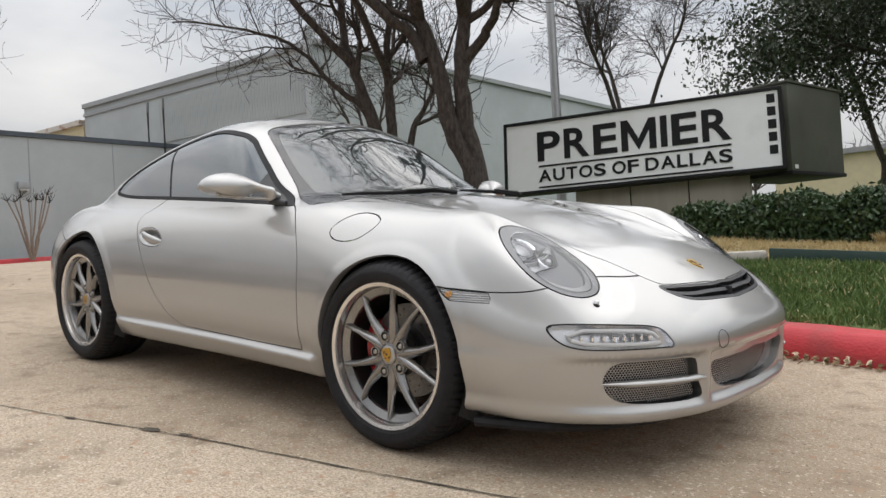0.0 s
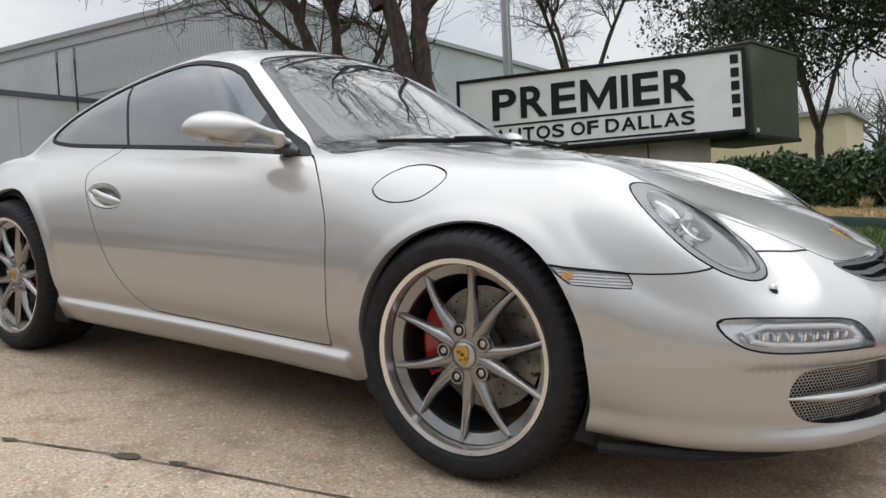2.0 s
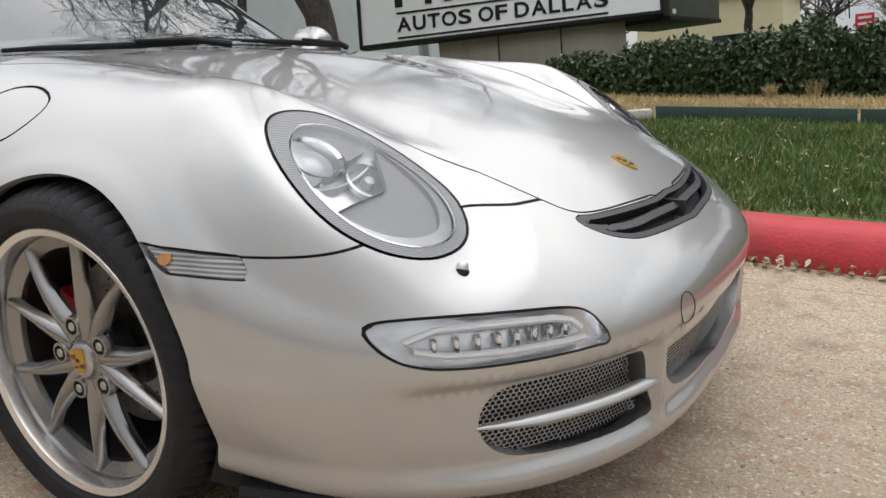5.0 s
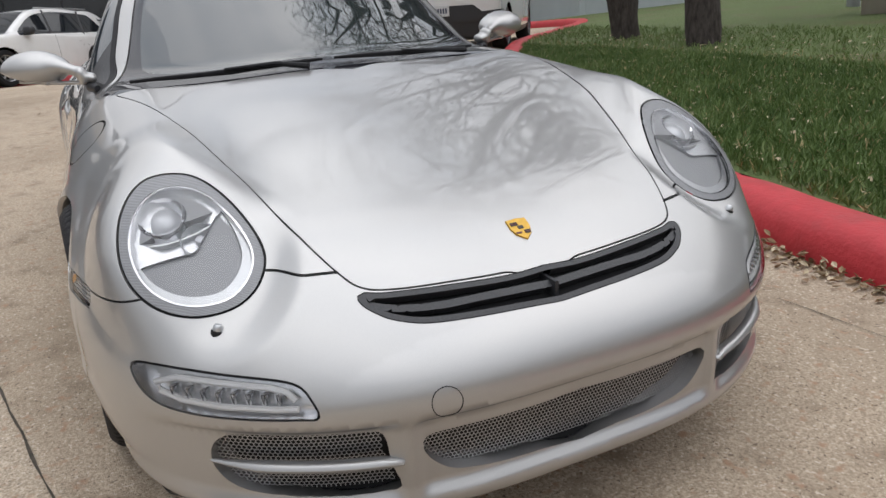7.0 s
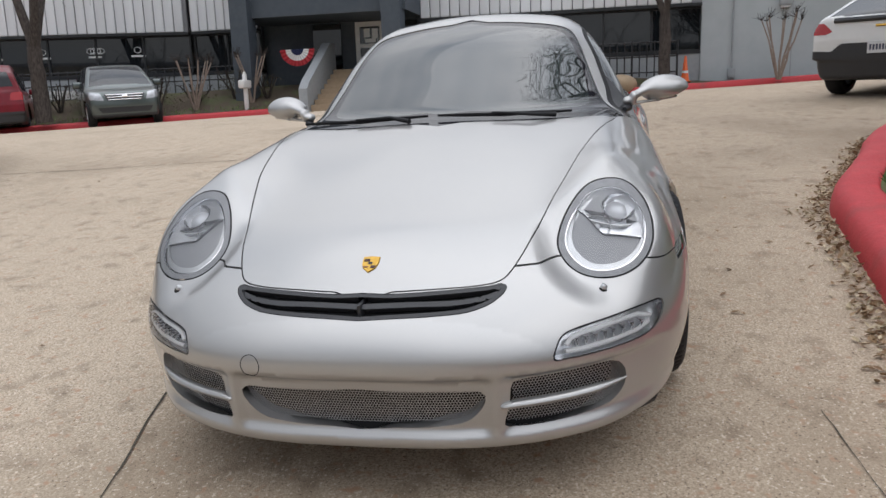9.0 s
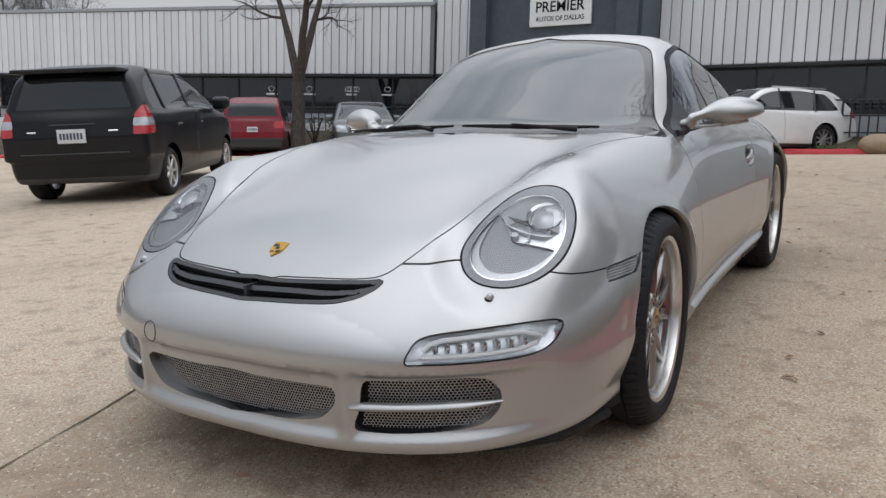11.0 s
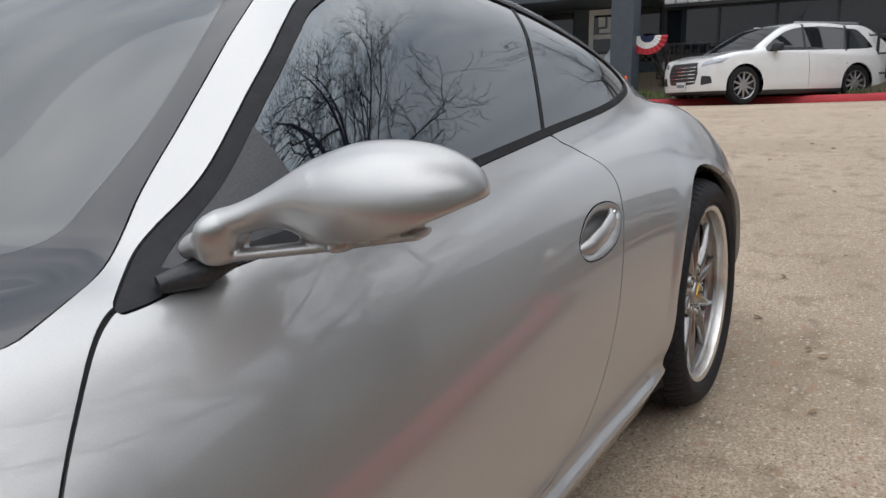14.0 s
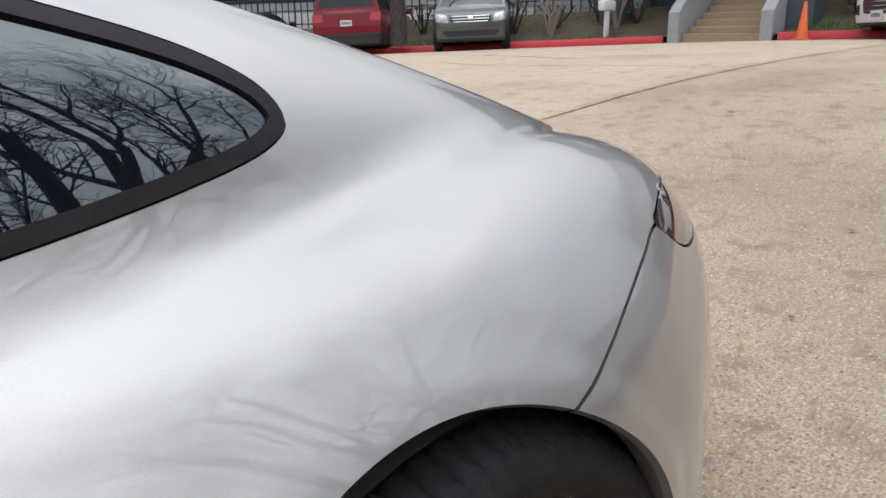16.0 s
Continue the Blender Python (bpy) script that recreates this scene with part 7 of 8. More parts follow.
wall("wall_base_north", (FX - 0.5, -4.9, 0.3), (FX - 0.08, 3.3, 2.0), GREYTRIM, "low grey wall under the shop windows")
wall("wall_base_south", (FX - 0.5, -12.7, 0.3), (FX - 0.08, -10.3, 2.0), GREYTRIM, "low grey wall under the shop windows")
base = wall("wall_base_wing", (-0.5, 0, -1.7), (-0.08, 18.2, -0.05), GREYTRIM, "low grey wall under the wing windows")
base.matrix_world = mw
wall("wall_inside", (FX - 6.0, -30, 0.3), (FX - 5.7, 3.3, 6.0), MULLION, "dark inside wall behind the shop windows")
wall("roof_dealer", (FX - 8, -13, 5.85), (FX - 0.31, 3.3, 5.98), ROOFGREY, "flat grey roof of the dealer building", "roof")
roof_wing = wall("roof_wing", (-7, 0, 2.15), (-0.31, 18.2, 2.28), ROOFGREY, "flat grey roof of the side wing", "roof")
roof_wing.matrix_world = Matrix.Translation((0, 0, 1.3)) @ mw
# white emblems in the wing's windows, as plain shapes
for k, y in enumerate((11.9, 13.4, 14.9, 16.4)):
    e = thing("window_emblem", "plain white emblem on a dark shop window", "emblem", "window emblems", mw)
    for j in range((1, 1, 4, 1)[k]):
        part("ring", tube([(-0.18, y + 0.11 * j + 0.11 * math.cos(a), 0.80 + 0.09 * math.sin(a)) for a in np.linspace(0, math.tau, 13)[:-1]], 0.012, 5, closed=True, up=(1, 0, 0)), WHITEPAINT, e)
    part("bar", box((-0.187, y - 0.22 + 0.15 * (k == 2), 0.58), (-0.180, y + 0.24 + 0.1 * (k == 2), 0.64)), WHITEPAINT, e, smooth=False)

# entrance: slate portal, steps, door
portal = tagged(new("entrance_portal"), "slate-blue entrance portal with two square columns", "entrance", kind="structure")
part("lintel", box((-20.3, -10.3, 3.45), (-17.75, -4.9, 6.75), 0.01), SLATE, portal, smooth=False)
for y in (-10.15, -5.55):
    part("column", box((-18.0, y, 0.4), (-17.45, y + 0.56, 6.75), 0.012), SLATE, portal, smooth=False)
part("cornice", box((-20.3, -10.35, 6.75), (-17.4, -4.85, 6.9), 0.02), GREYTRIM, portal, smooth=False)
part("back_wall", box((-20.3, -10.3, 0.4), (-20.12, -7.20, 3.45)), SLATE, portal, smooth=False)
part("back_wall", box((-20.3, -6.20, 0.4), (-20.12, -4.9, 3.45)), SLATE, portal, smooth=False)
part("porch_floor", box((-20.1, -7.62, 1.2), (-19.07, -5.82, 1.935), 0.01), STEPCON, portal, smooth=False)
for y0 in (-8.6, -6.1):
    part("side_glass", box((-20.10, y0, 1.98), (-20.06, y0 + 0.95, 3.4)), SHOPGLASS, portal, smooth=False)
board = thing("name_board", "white name board on the slate portal", "sign")
part("panel", box((-17.74, -8.25, 4.42), (-17.66, -6.35, 5.22), 0.01), SIGNWHITE, board, smooth=False)
face = Matrix(((0, 0, 1, 0), (1, 0, 0, 0), (0, 1, 0, 0), (0, 0, 0, 1)))
words("lettering", "PREMIER", 1.5, 0.30, SIGNBLACK, board, Matrix.Translation((-17.656, -8.05, 4.82)) @ face, 0.012)
words("lettering", "AUTOS OF DALLAS", 1.5, 0.14, SIGNBLACK, board, Matrix.Translation((-17.656, -8.05, 4.56)) @ face, 0.008)
door = tagged(new("door_1"), "white glazed entrance door with papers on it", "door", kind="structure")
for low, high in (((-20.14, -7.17, 1.95), (-20.06, -7.03, 3.42)), ((-20.14, -6.37, 1.95), (-20.06, -6.23, 3.42)), ((-20.14, -7.03, 1.95), (-20.06, -6.37, 2.2)), ((-20.14, -7.03, 3.27), (-20.06, -6.37, 3.42)), ((-20.14, -7.03, 2.62), (-20.06, -6.37, 2.74))):
    part("door_rail", box(low, high, 0.006), WHITEPAINT, door, smooth=False)
part("pane", box((-20.11, -7.03, 2.2), (-20.10, -6.37, 3.27)), SHOPGLASS, door, smooth=False)
for y, z, w, h in ((-6.90, 2.95, 0.2, 0.26), (-6.63, 2.9, 0.2, 0.3), (-6.87, 2.78, 0.36, 0.12)):
    part("notice", box((-20.098, y, z), (-20.094, y + w, z + h)), SIGNWHITE, door, smooth=False)
part("handle", tube([(-20.05, -6.42, 2.55), (-20.0, -6.42, 2.58), (-20.0, -6.42, 2.85), (-20.05, -6.42, 2.88)], 0.014, 6), CHROME, door)
stairs = tagged(new("stairs"), "tan concrete steps up to the entrance", "stairs", kind="structure")
for k in range(8):
    x = -17.0 - k * 0.29
    part("stair_step", box((x - 0.32 if k < 7 else -19.06, -7.62, 0.35), (x, -5.82, 0.74 + 0.1495 * (k + 1)), 0.012), STEPCON, stairs, smooth=False)
for y in (-7.90, -5.80):
    rail = tagged(new("stair_wall"), "sloping grey rendered wall beside the entrance steps", "wall", kind="structure")
    b = bmesh.new()
    side = [(-16.85, 0.5), (-16.85, 1.35), (-17.05, 1.55), (-19.0, 2.75), (-19.4, 2.75), (-19.4, 0.5)]
    rows = [[b.verts.new((x, y + d, z)) for x, z in side] for d in (0, 0.26)]
    b.faces.new(rows[0]), b.faces.new(rows[1][::-1])
    for i in range(6):
        b.faces.new((rows[0][i], rows[1][i], rows[1][(i + 1) % 6], rows[0][(i + 1) % 6]))
    bmesh.ops.recalc_face_normals(b, faces=b.faces)
    part("render_wall", b, GREYTRIM, rail, smooth=False)


def bunting(y, x, z, r0):
    """A half-round pleated fan of red, white and blue cloth."""
    t = thing("bunting_fan", "red, white and blue pleated half-round bunting fan", "bunting", "bunting fans")
    for name, ra, rb, mat in (("blue_band", 0.02, 0.36, CLOTHB), ("white_band", 0.36, 0.68, WHITEPAINT), ("red_band", 0.68, 1.0, CLOTHR)):
        b = bmesh.new()
        rows = [[b.verts.new((x + 0.02 * (k % 2) * (0.4 + q), y + r0 * q * math.cos(math.pi + math.pi * k / 24), z + 0.9 * r0 * q * math.sin(math.pi + math.pi * k / 24))) for k in range(25)] for q in (ra, rb)]
        for k in range(24):
            b.faces.new((rows[0][k], rows[1][k], rows[1][k + 1], rows[0][k + 1]))
        part(name, b, mat, t, smooth=False)


bunting(-8.45, -18.3, 2.55, 0.55)
bunting(-4.72, -17.75, 2.46, 0.5)


def railing(name, a, b, n, label):
    t = thing(name, label, "railing", "black railings")
    a, b = Vector(a), Vector(b)
    for z in (0.12, 0.55, 0.95):
        part("rail", tube([a + Vector((0, 0, z)), b + Vector((0, 0, z))], 0.022, 6), IRON, t)
    for k in range(n + 1):
        p = a.lerp(b, k / n)
        part("post", tube([p, p + Vector((0, 0, 1.0))], 0.02 if k % 6 else 0.032, 6), IRON, t)


railing("railing", (-19.2, -10.4, 1.25), (-14.6, -26.0, 1.05), 60, "black iron railing on the bank before the wing")
railing("railing", (-18.9, -4.8, 1.35), (-18.95, 2.6, 1.35), 36, "black iron railing before the shop windows")
pale = thing("low_white_wall", "low white painted wall behind the railing", "wall", m=mw, kind="structure")
part("board", box((0.25, 0.3, -1.0), (0.40, 17.2, -0.45), 0.01), WHITEPAINT, pale, smooth=False)
r = np.random.default_rng(95)
for k in range(16):
    y = -4.4 + k * 0.5 if k < 8 else -9.3 - (k - 8) * 0.95
    x = -18.45 + r.uniform(-0.2, 0.3) if k < 8 else float(np.interp(y, BED_SOUTH[::-1, 1], BED_SOUTH[::-1, 0])) - r.uniform(1.0, 1.8)
    shrub(x, y, float(bank_z(x, y)), r.uniform(0.5, 0.85), 6, 100 + k, "half-bare brown and green shrub on the planted bank", TWIG, 0.42, leafy=500 if k % 2 else 260)
for name, x0, x1, y0, y1 in (("bank_grass", -18.4, -16.6, -5.2, 7.0), ("bank_grass", -17.5, -12.0, -30.0, -8.8)):
    q = np.column_stack([r.uniform(x0, x1, 9000), r.uniform(y0, y1, 9000)])
    fr = np.where(q[:, 1] > -7, np.interp(q[:, 1], BED[::-1, 1], BED[::-1, 0]), np.interp(q[:, 1], BED_SOUTH[::-1, 1], BED_SOUTH[::-1, 0]))
    q = q[(fr - q[:, 0] > 0.3) & (fr - q[:, 0] < 0.75)]
    grass(name, np.column_stack([q, bank_z(q[:, 0], q[:, 1])]), 0.11, BLADE, "tufted green groundcover behind the kerb", 130, 0.8)
lamp = thing("floodlight", "grey roof floodlight over the entrance", "lamp", "floodlights")
part("arm", tube([(-17.6, -7.3, 6.9), (-17.6, -7.3, 7.25), (-17.3, -7.3, 7.35)], 0.025, 6), STEELPOLE, lamp)
part("head", box((-17.3, -7.5, 7.2), (-17.05, -7.1, 7.42), 0.03), GREYTRIM, lamp)

# grey wall and the warehouse behind
wall("wall_grey", (FX - 0.3, 3.3, 0.6), (FX, 10.7, 4.62), GREYWALL, "long pale grey painted wall")
wall("wall_grey_coping", (FX - 0.34, 3.28, 4.625), (FX + 0.05, 10.7, 4.76), SLATE, "dark metal coping on the grey wall", "coping")
for y in (5.7, 8.1):
    tagged(part("trim", box((FX + 0.002, y, 1.0), (FX + 0.012, y + 0.03, 4.6)), GREYTRIM, smooth=False), "joint strip in the grey wall", "trim", kind="structure")
wl2 = thing("wall_lamp", "small grey wall lamp on the grey wall", "lamp")
part("head", box((FX, 5.35, 3.15), (FX + 0.16, 5.65, 3.36), 0.02), GREYTRIM, wl2)
part("glass", box((FX + 0.02, 5.38, 3.10), (FX + 0.14, 5.62, 3.149), 0.004), PLATE, wl2)
pipe = thing("wall_pipe", "thin pipe with a tap on the grey wall", "pipe")
part("riser", tube([(FX + 0.05, 4.15, 1.05), (FX + 0.05, 4.15, 3.4)], 0.025, 6), GREYTRIM, pipe)
part("box", box((FX + 0.005, 4.05, 1.25), (FX + 0.1, 4.25, 1.5), 0.01), GREYTRIM, pipe)


def facing(a, b, z):
    a, b = Vector((*a, 0)), Vector((*b, 0))
    return Matrix.Translation((a.x, a.y, z)) @ Matrix.Rotation(math.atan2((b - a).y, (b - a).x) - math.pi / 2, 4, "Z"), (b - a).length


m, L = facing((-14.0, 11.6), (-25.7, 10.0), 0.6)
face = tagged(new("wall_warehouse"), "pale grey warehouse wall with a ribbed metal band", "wall", kind="structure")
face.matrix_world = Matrix.Translation((0, 0, 0)) @ m
part("wall_sheet", box((-0.0, 0, 0), (0.3, L, 6.35)), GREYWALL, face, smooth=False)
part("coping", box((-0.10, -0.15, 6.353), (0.35, L, 6.52), 0.01), GREYTRIM, face, smooth=False)
part("fascia", box((-0.055, 0.6, 6.05), (-0.003, L, 6.15), 0.005), GREYTRIM, face, smooth=False)
rib_mesh = plank_mesh.copy()
rib_mesh.materials[0] = GREYRIB
for k in range(58):
    ob = new("cladding_panel", rib_mesh)
    ob.parent = face
    ob.matrix_local = Matrix.Translation((-0.002, 7.3 - k * 0.118, 4.45)) @ Matrix.Rotation(math.pi, 4, "Z") @ Matrix.Diagonal((0.6, 0.40, 1.45, 1))
part("downpipe", tube([(-0.09, 0.35, 6.3), (-0.09, 0.35, 5.3), (-0.09, 0.15, 5.0), (-0.09, 0.15, 0.6)], 0.07, 8), GREYTRIM, face)
part("pier", box((-0.22, 0.0, 0), (-0.003, 0.28, 6.9), 0.01), GREYWALL, face, smooth=False)
side_wall = tagged(part("wall_warehouse_east", box((-14.35, 11.62, 0.6), (-14.0, 30.0, 6.95)), GREYWALL, smooth=False), "plain pale grey side wall of the warehouse", "wall", kind="structure")
part("coping", box((-14.4, 11.6, 6.953), (-13.9, 30.0, 7.12), 0.01), GREYTRIM, side_wall, smooth=False)
wall("roof_warehouse", (-26, 11.9, 6.6), (-14.4, 30, 6.75), ROOFGREY, "flat warehouse roof", "roof")
flood = thing("floodlight", "black floodlight on the warehouse wall", "lamp", "floodlights", m)
part("head", box((-0.55, 10.6, 4.65), (-0.3, 11.3, 5.0), 0.03), IRON, flood)
part("arm", tube([(0.0, 10.9, 4.8), (-0.32, 10.9, 4.8)], 0.03, 6), IRON, flood)
for y in (5.5, 6.3):
    post = thing("fence_post", "bent steel post with barbed-wire arm on the wall", "post", "fence posts", m)
    part("post", tube([(-1.2, y, 3.7), (-1.2, y, 5.2), (-1.0, y + 0.25, 5.6)], 0.035, 6), IRON, post)
    part("foot", tube([(-1.2, y, 0.4), (-1.2, y, 3.7)], 0.03, 6), STEELPOLE, post)
m, L = facing((-25.75, 9.95), (-44.0, 7.6), 0.4)
cream = tagged(new("wall_cream"), "cream rendered wall with a rusty roof edge beyond the warehouse", "wall", kind="structure")
cream.matrix_world = m
part("wall_sheet", box((0.0, 0, 0), (0.3, L, 5.95)), CREAM, cream, smooth=False)
part("roof_edge", box((-0.15, 0, 5.953), (0.35, L, 6.15), 0.01), RUSTEDGE, cream, smooth=False)
part("hood", box((-0.5, 2.0, 4.7), (0.0, 5.4, 5.5), 0.05), GREYWALL, cream, smooth=False)

# ---- far side of the street and round about ----
def far_building(x0, y0, x1, y1, z, mat, label, side):
    b = thing("far_building", label, "building", "far buildings")
    part("wall", box((x0, y0, -0.5), (x1, y1, z)), mat, b, smooth=False)
    part("roof", box((x0 - 0.3, y0 - 0.3, z), (x1 + 0.3, y1 + 0.3, z + 0.3)), ROOFGREY, b, smooth=False)
    n = int((x1 - x0) / 3.5)
    for k in range(n):
        x = x0 + 1 + k * 3.5
        y = y0 - 0.03 if side < 0 else y1 + 0.01
        part("window", box((x, y, 1.8), (x + 1.8, y + 0.02, 3.2)), SHOPGLASS, b, smooth=False)


far_building(-12.5, 46.6, -4.15, 54.0, 5.3, CREAM, "cream single-storey building across the street", -1)
far_building(12, 52, 40, 62, 5.0, BEIGE, "beige low building across the street", -1)
# the next three are made up, a backdrop for the car's reflections
far_building(-60, -70, -22, -58, 6.5, BEIGE, "beige low building added beyond the lot as backdrop for reflections", 1)
far_building(-8, -62, 30, -50, 6.0, GREYWALL, "grey low building added beyond the lot as backdrop for reflections", 1)
far_building(48, -50, 60, 20, 6.0, BEIGE, "beige low building added beyond the drive as backdrop for reflections", 1)
for x, y, h in ((1.6, 32.7, 9.0), (2.3, 36.6, 9.5)):
    p = thing("utility_pole", "dark wooden utility pole by the street", "pole", "utility poles")
    part("shaft", tube([(x, y, -0.3), (x, y, h)], [0.16, 0.11], 10), BARK, p)
    part("crossarm", box((x - 1.1, y - 0.06, h - 0.9), (x + 1.1, y + 0.06, h - 0.78), 0.01), BARK, p)
redsign = thing("roadside_sign", "red roadside sign board on a post with unreadable lines", "sign")
part("post", tube([(-1.1, 66.8, -0.3), (-1.1, 66.8, 3.7)], 0.12, 8), IRON, redsign)
part("board", box((-1.8, 66.7, 3.6), (-0.5, 66.9, 4.7), 0.02), FOOTRED, redsign)
for z in (3.75, 4.2):
    part("bar", box((-1.6, 66.68, z + 0.1), (-0.7, 66.695, z + 0.28)), WHITEPAINT, redsign, smooth=False)


def far_wood(name, line, height, n, seed, label):
    """A distant belt of bare and leafy trees: uneven clumps of fine twigs on trunks, past counting."""
    r = np.random.default_rng(seed)
    a, b = np.array(line[0], float), np.array(line[1], float)
    lines, tips = [], []
    for k in range(n):
        p = a + (b - a) * (k + r.uniform(-0.4, 0.4)) / n
        h, z = height * r.uniform(0.65, 1.15), float(ground_z(p[0], p[1])) + 0.2
        top = Vector((p[0], p[1], z + h * 0.4))
        lines.append(([Vector((p[0], p[1], z - 0.5)), top], [0.18, 0.13]))
        for _ in range(16):
            d = Vector((r.normal(0, 0.55), r.normal(0, 0.55), r.uniform(0.25, 1))).normalized() * h * r.uniform(0.3, 0.6)
            q = top + d * 0.5 + Vector(r.normal(0, 0.1, 3))
            lines.append(([top, q, top + d], [0.09, 0.05, 0.02]))
            for _ in range(6):
                e = (d.normalized() + Vector(r.normal(0, 0.6, 3))).normalized() * h * 0.16
                s = top.lerp(top + d, r.uniform(0.35, 1))
                lines.append(([s, s + e], [0.03, 0.012]))
    v, f = pipes(lines, 3)
    tagged(mesh_part(name, v, f, FARWOOD), label, "trees", kind="stuff")


far_wood("far_wood", ((-80, 60), (70, 75)), 9, 60, 141, "far belt of bare trees beyond the street")
# two invented belts close the horizon and darken what the side windows mirror
far_wood("far_wood", ((-70, -48), (60, -44)), 9, 60, 142, "belt of bare trees added beyond the lot to darken reflections")
far_wood("far_wood", ((44, -50), (40, 60)), 9, 40, 143, "belt of bare trees added behind the drive as backdrop for reflections")


# ---- other parked cars ----
def alloy(radius, width, rim_r, spokes, mat, parent, m):
    """A plain wheel about the y axis, its outer face towards +y."""
    w = width / 2
    rim = part("wheel", lathe([(rim_r - 0.02, w - 0.06), (rim_r - 0.015, w - 0.015), (rim_r, w - 0.005), (rim_r + 0.004, w - 0.02), (rim_r - 0.03, -w)], 36), mat, parent)
    rim.matrix_local = m
    part("tyre", lathe([(rim_r, w - 0.01), (rim_r + 0.02, w + 0.004), (radius - 0.03, w), (radius - 0.006, w - 0.025), (radius, w - 0.05), (radius, -w + 0.05), (radius - 0.03, -w), (rim_r, -w)], 48), TYRE, rim)
    part("brake_disc", lathe([(0.0, w - 0.09), (rim_r - 0.05, w - 0.09), (rim_r - 0.05, w - 0.10)], 24), GAP, rim)
    for k in range(spokes):
        a = math.tau * (k + 0.5) / spokes
        b = box((0.02, w - 0.05, -0.028), (rim_r - 0.012, w - 0.02, 0.028), 0.008, segments=1)
        for v in b.verts:
            v.co.z *= 1.2 - 0.55 * (v.co.x / rim_r)
        bmesh.ops.transform(b, matrix=Matrix.Rotation(a, 4, "Y"), verts=b.verts)
        part("spoke", b, mat, rim)
    part("hub", lathe([(0.0, w - 0.014), (0.05, w - 0.016), (0.065, w - 0.03), (0.066, w - 0.05)], 20), mat, rim)
    return rim


def parked_car(name, label, paint, s, rear, heading, group="parked cars"):
    """A car from a few curves. s gives its sizes along x (to the nose) from the middle of the wheelbase; rear is the middle of its rear axle on the ground."""
    ob = thing(name, label, "car", group)
    wb, hw, r = s["wheelbase"], s["half_width"], s["wheel"]
    nose_x, tail_x, clear = s["nose"], s["tail"], 0.20

    def field(p):
        x, y, z = p[..., 0], np.abs(p[..., 1]), p[..., 2]
        low = z - curve(x, *s["deck"])
        wide = hw * curve(x, tail_x, 0.90, tail_x + 0.35, 0.965, tail_x + 1.0, 1, nose_x - 1.0, 1, nose_x - 0.4, 0.95, nose_x, 0.82)
        wide = wide - 0.10 * np.clip((0.45 - z) / 0.3, 0, 1) ** 2 - 0.05 * np.clip((z - 0.72) / 0.4, 0, 1.5) ** 1.5
        low = smax(low, y - wide, 0.10)
        low = smax(low, x - nose_x + 0.16 * (y / hw) ** 2 + 0.22 * np.abs(z - 0.55) ** 1.6, 0.10)
        low = smax(low, tail_x - x + 0.07 * (y / hw) ** 2 + 0.12 * np.clip(0.5 - z, 0, 1) + s.get("tail_lean", 0.08) * np.clip(z - 0.75, 0, 2), 0.08)
        low = smax(low, clear - z + 0.10 * np.clip((np.abs(x) - wb / 2 - 0.25), 0, 1), 0.05)
        in_cab = hw * 0.93 - s["tumble"] * np.clip(z - s["belt"], -0.1, 1)
        cab = smax((z - curve(x, *s["roof"]) + 0.05 * (y / hw) ** 2) * 0.75, y - in_cab, 0.09)
        cab = smax(cab, tail_x + 0.03 - x + s.get("tail_lean", 0.08) * np.clip(z - 0.75, 0, 2), 0.06)
        cab = smax(smax(cab, 0.5 - z, 0.02), x - s["screen"][1] - 0.3, 0.05)
        return smin(low, cab, 0.05)

    def surface(y, z, end):
        """Where the skin stands at a height and side, at the nose (1) or the tail (-1)."""
        a, b = 0.0, end * 4.0
        for _ in range(30):
            c = (a + b) / 2
            a, b = (c, b) if field(np.array([[c, y, z]]))[0] < 0 else (a, c)
        return a

    net = skin(field, (tail_x - 0.1, -0.06, 0.12), (nose_x + 0.1, hw + 0.08, s["height"] + 0.12), 0.033)
    h = cut(net, -net[0][:, 1])[0]
    for ax in (-wb / 2, wb / 2):
        h = cut(h, np.where(h[0][:, 1] > hw * 0.5, np.hypot(h[0][:, 0] - ax, h[0][:, 2] - r) - r - 0.045, 9.0))[1]
    pieces = {}

    def take(key, value, depth):
        nonlocal h
        a, h = cut(h, value)
        if len(a[2]):
            pieces[key] = shift(a, depth)

    v = h[0]
    take("side", np.where(v[:, 1] > hw * 0.52, from_outline(v[:, [0, 2]], loop(s["side_glass"], 4)), 9.0), -0.006)
    v = h[0]
    take("screen", np.where((v[:, 0] > s["screen"][0]) & (v[:, 0] < s["screen"][1]) & (v[:, 2] > s["belt"] - 0.02), v[:, 1] - (hw * 0.90 - s["tumble"] * 1.1 * np.clip(v[:, 2] - s["belt"], 0, 1) - 0.07), 9.0), -0.004)
    v = h[0]
    take("rear_glass", np.where((v[:, 0] < tail_x + 1.0) & (np.abs(v[:, 2] - (s["rear_glass"][0] + s["rear_glass"][1]) / 2) < (s["rear_glass"][1] - s["rear_glass"][0]) / 2),
                                np.maximum(v[:, 1] - (hw * 0.80 - s["tumble"] * 1.1 * np.clip(v[:, 2] - s["belt"], 0, 1)), v[:, 0] - s["rear_glass"][2]), 9.0), -0.004)
    for key, where, outline in (("headlamp", 1, s["headlamp"]), ("grille", 1, s["grille"]), ("low_grille", 1, s["low_grille"]), ("tail_lens", -1, s.get("tail_lens")), ("tail_lamp", -1, s["tail_lamp"]), ("rear_skirt", -1, s.get("rear_skirt"))):
        if outline is not None:
            v = h[0]
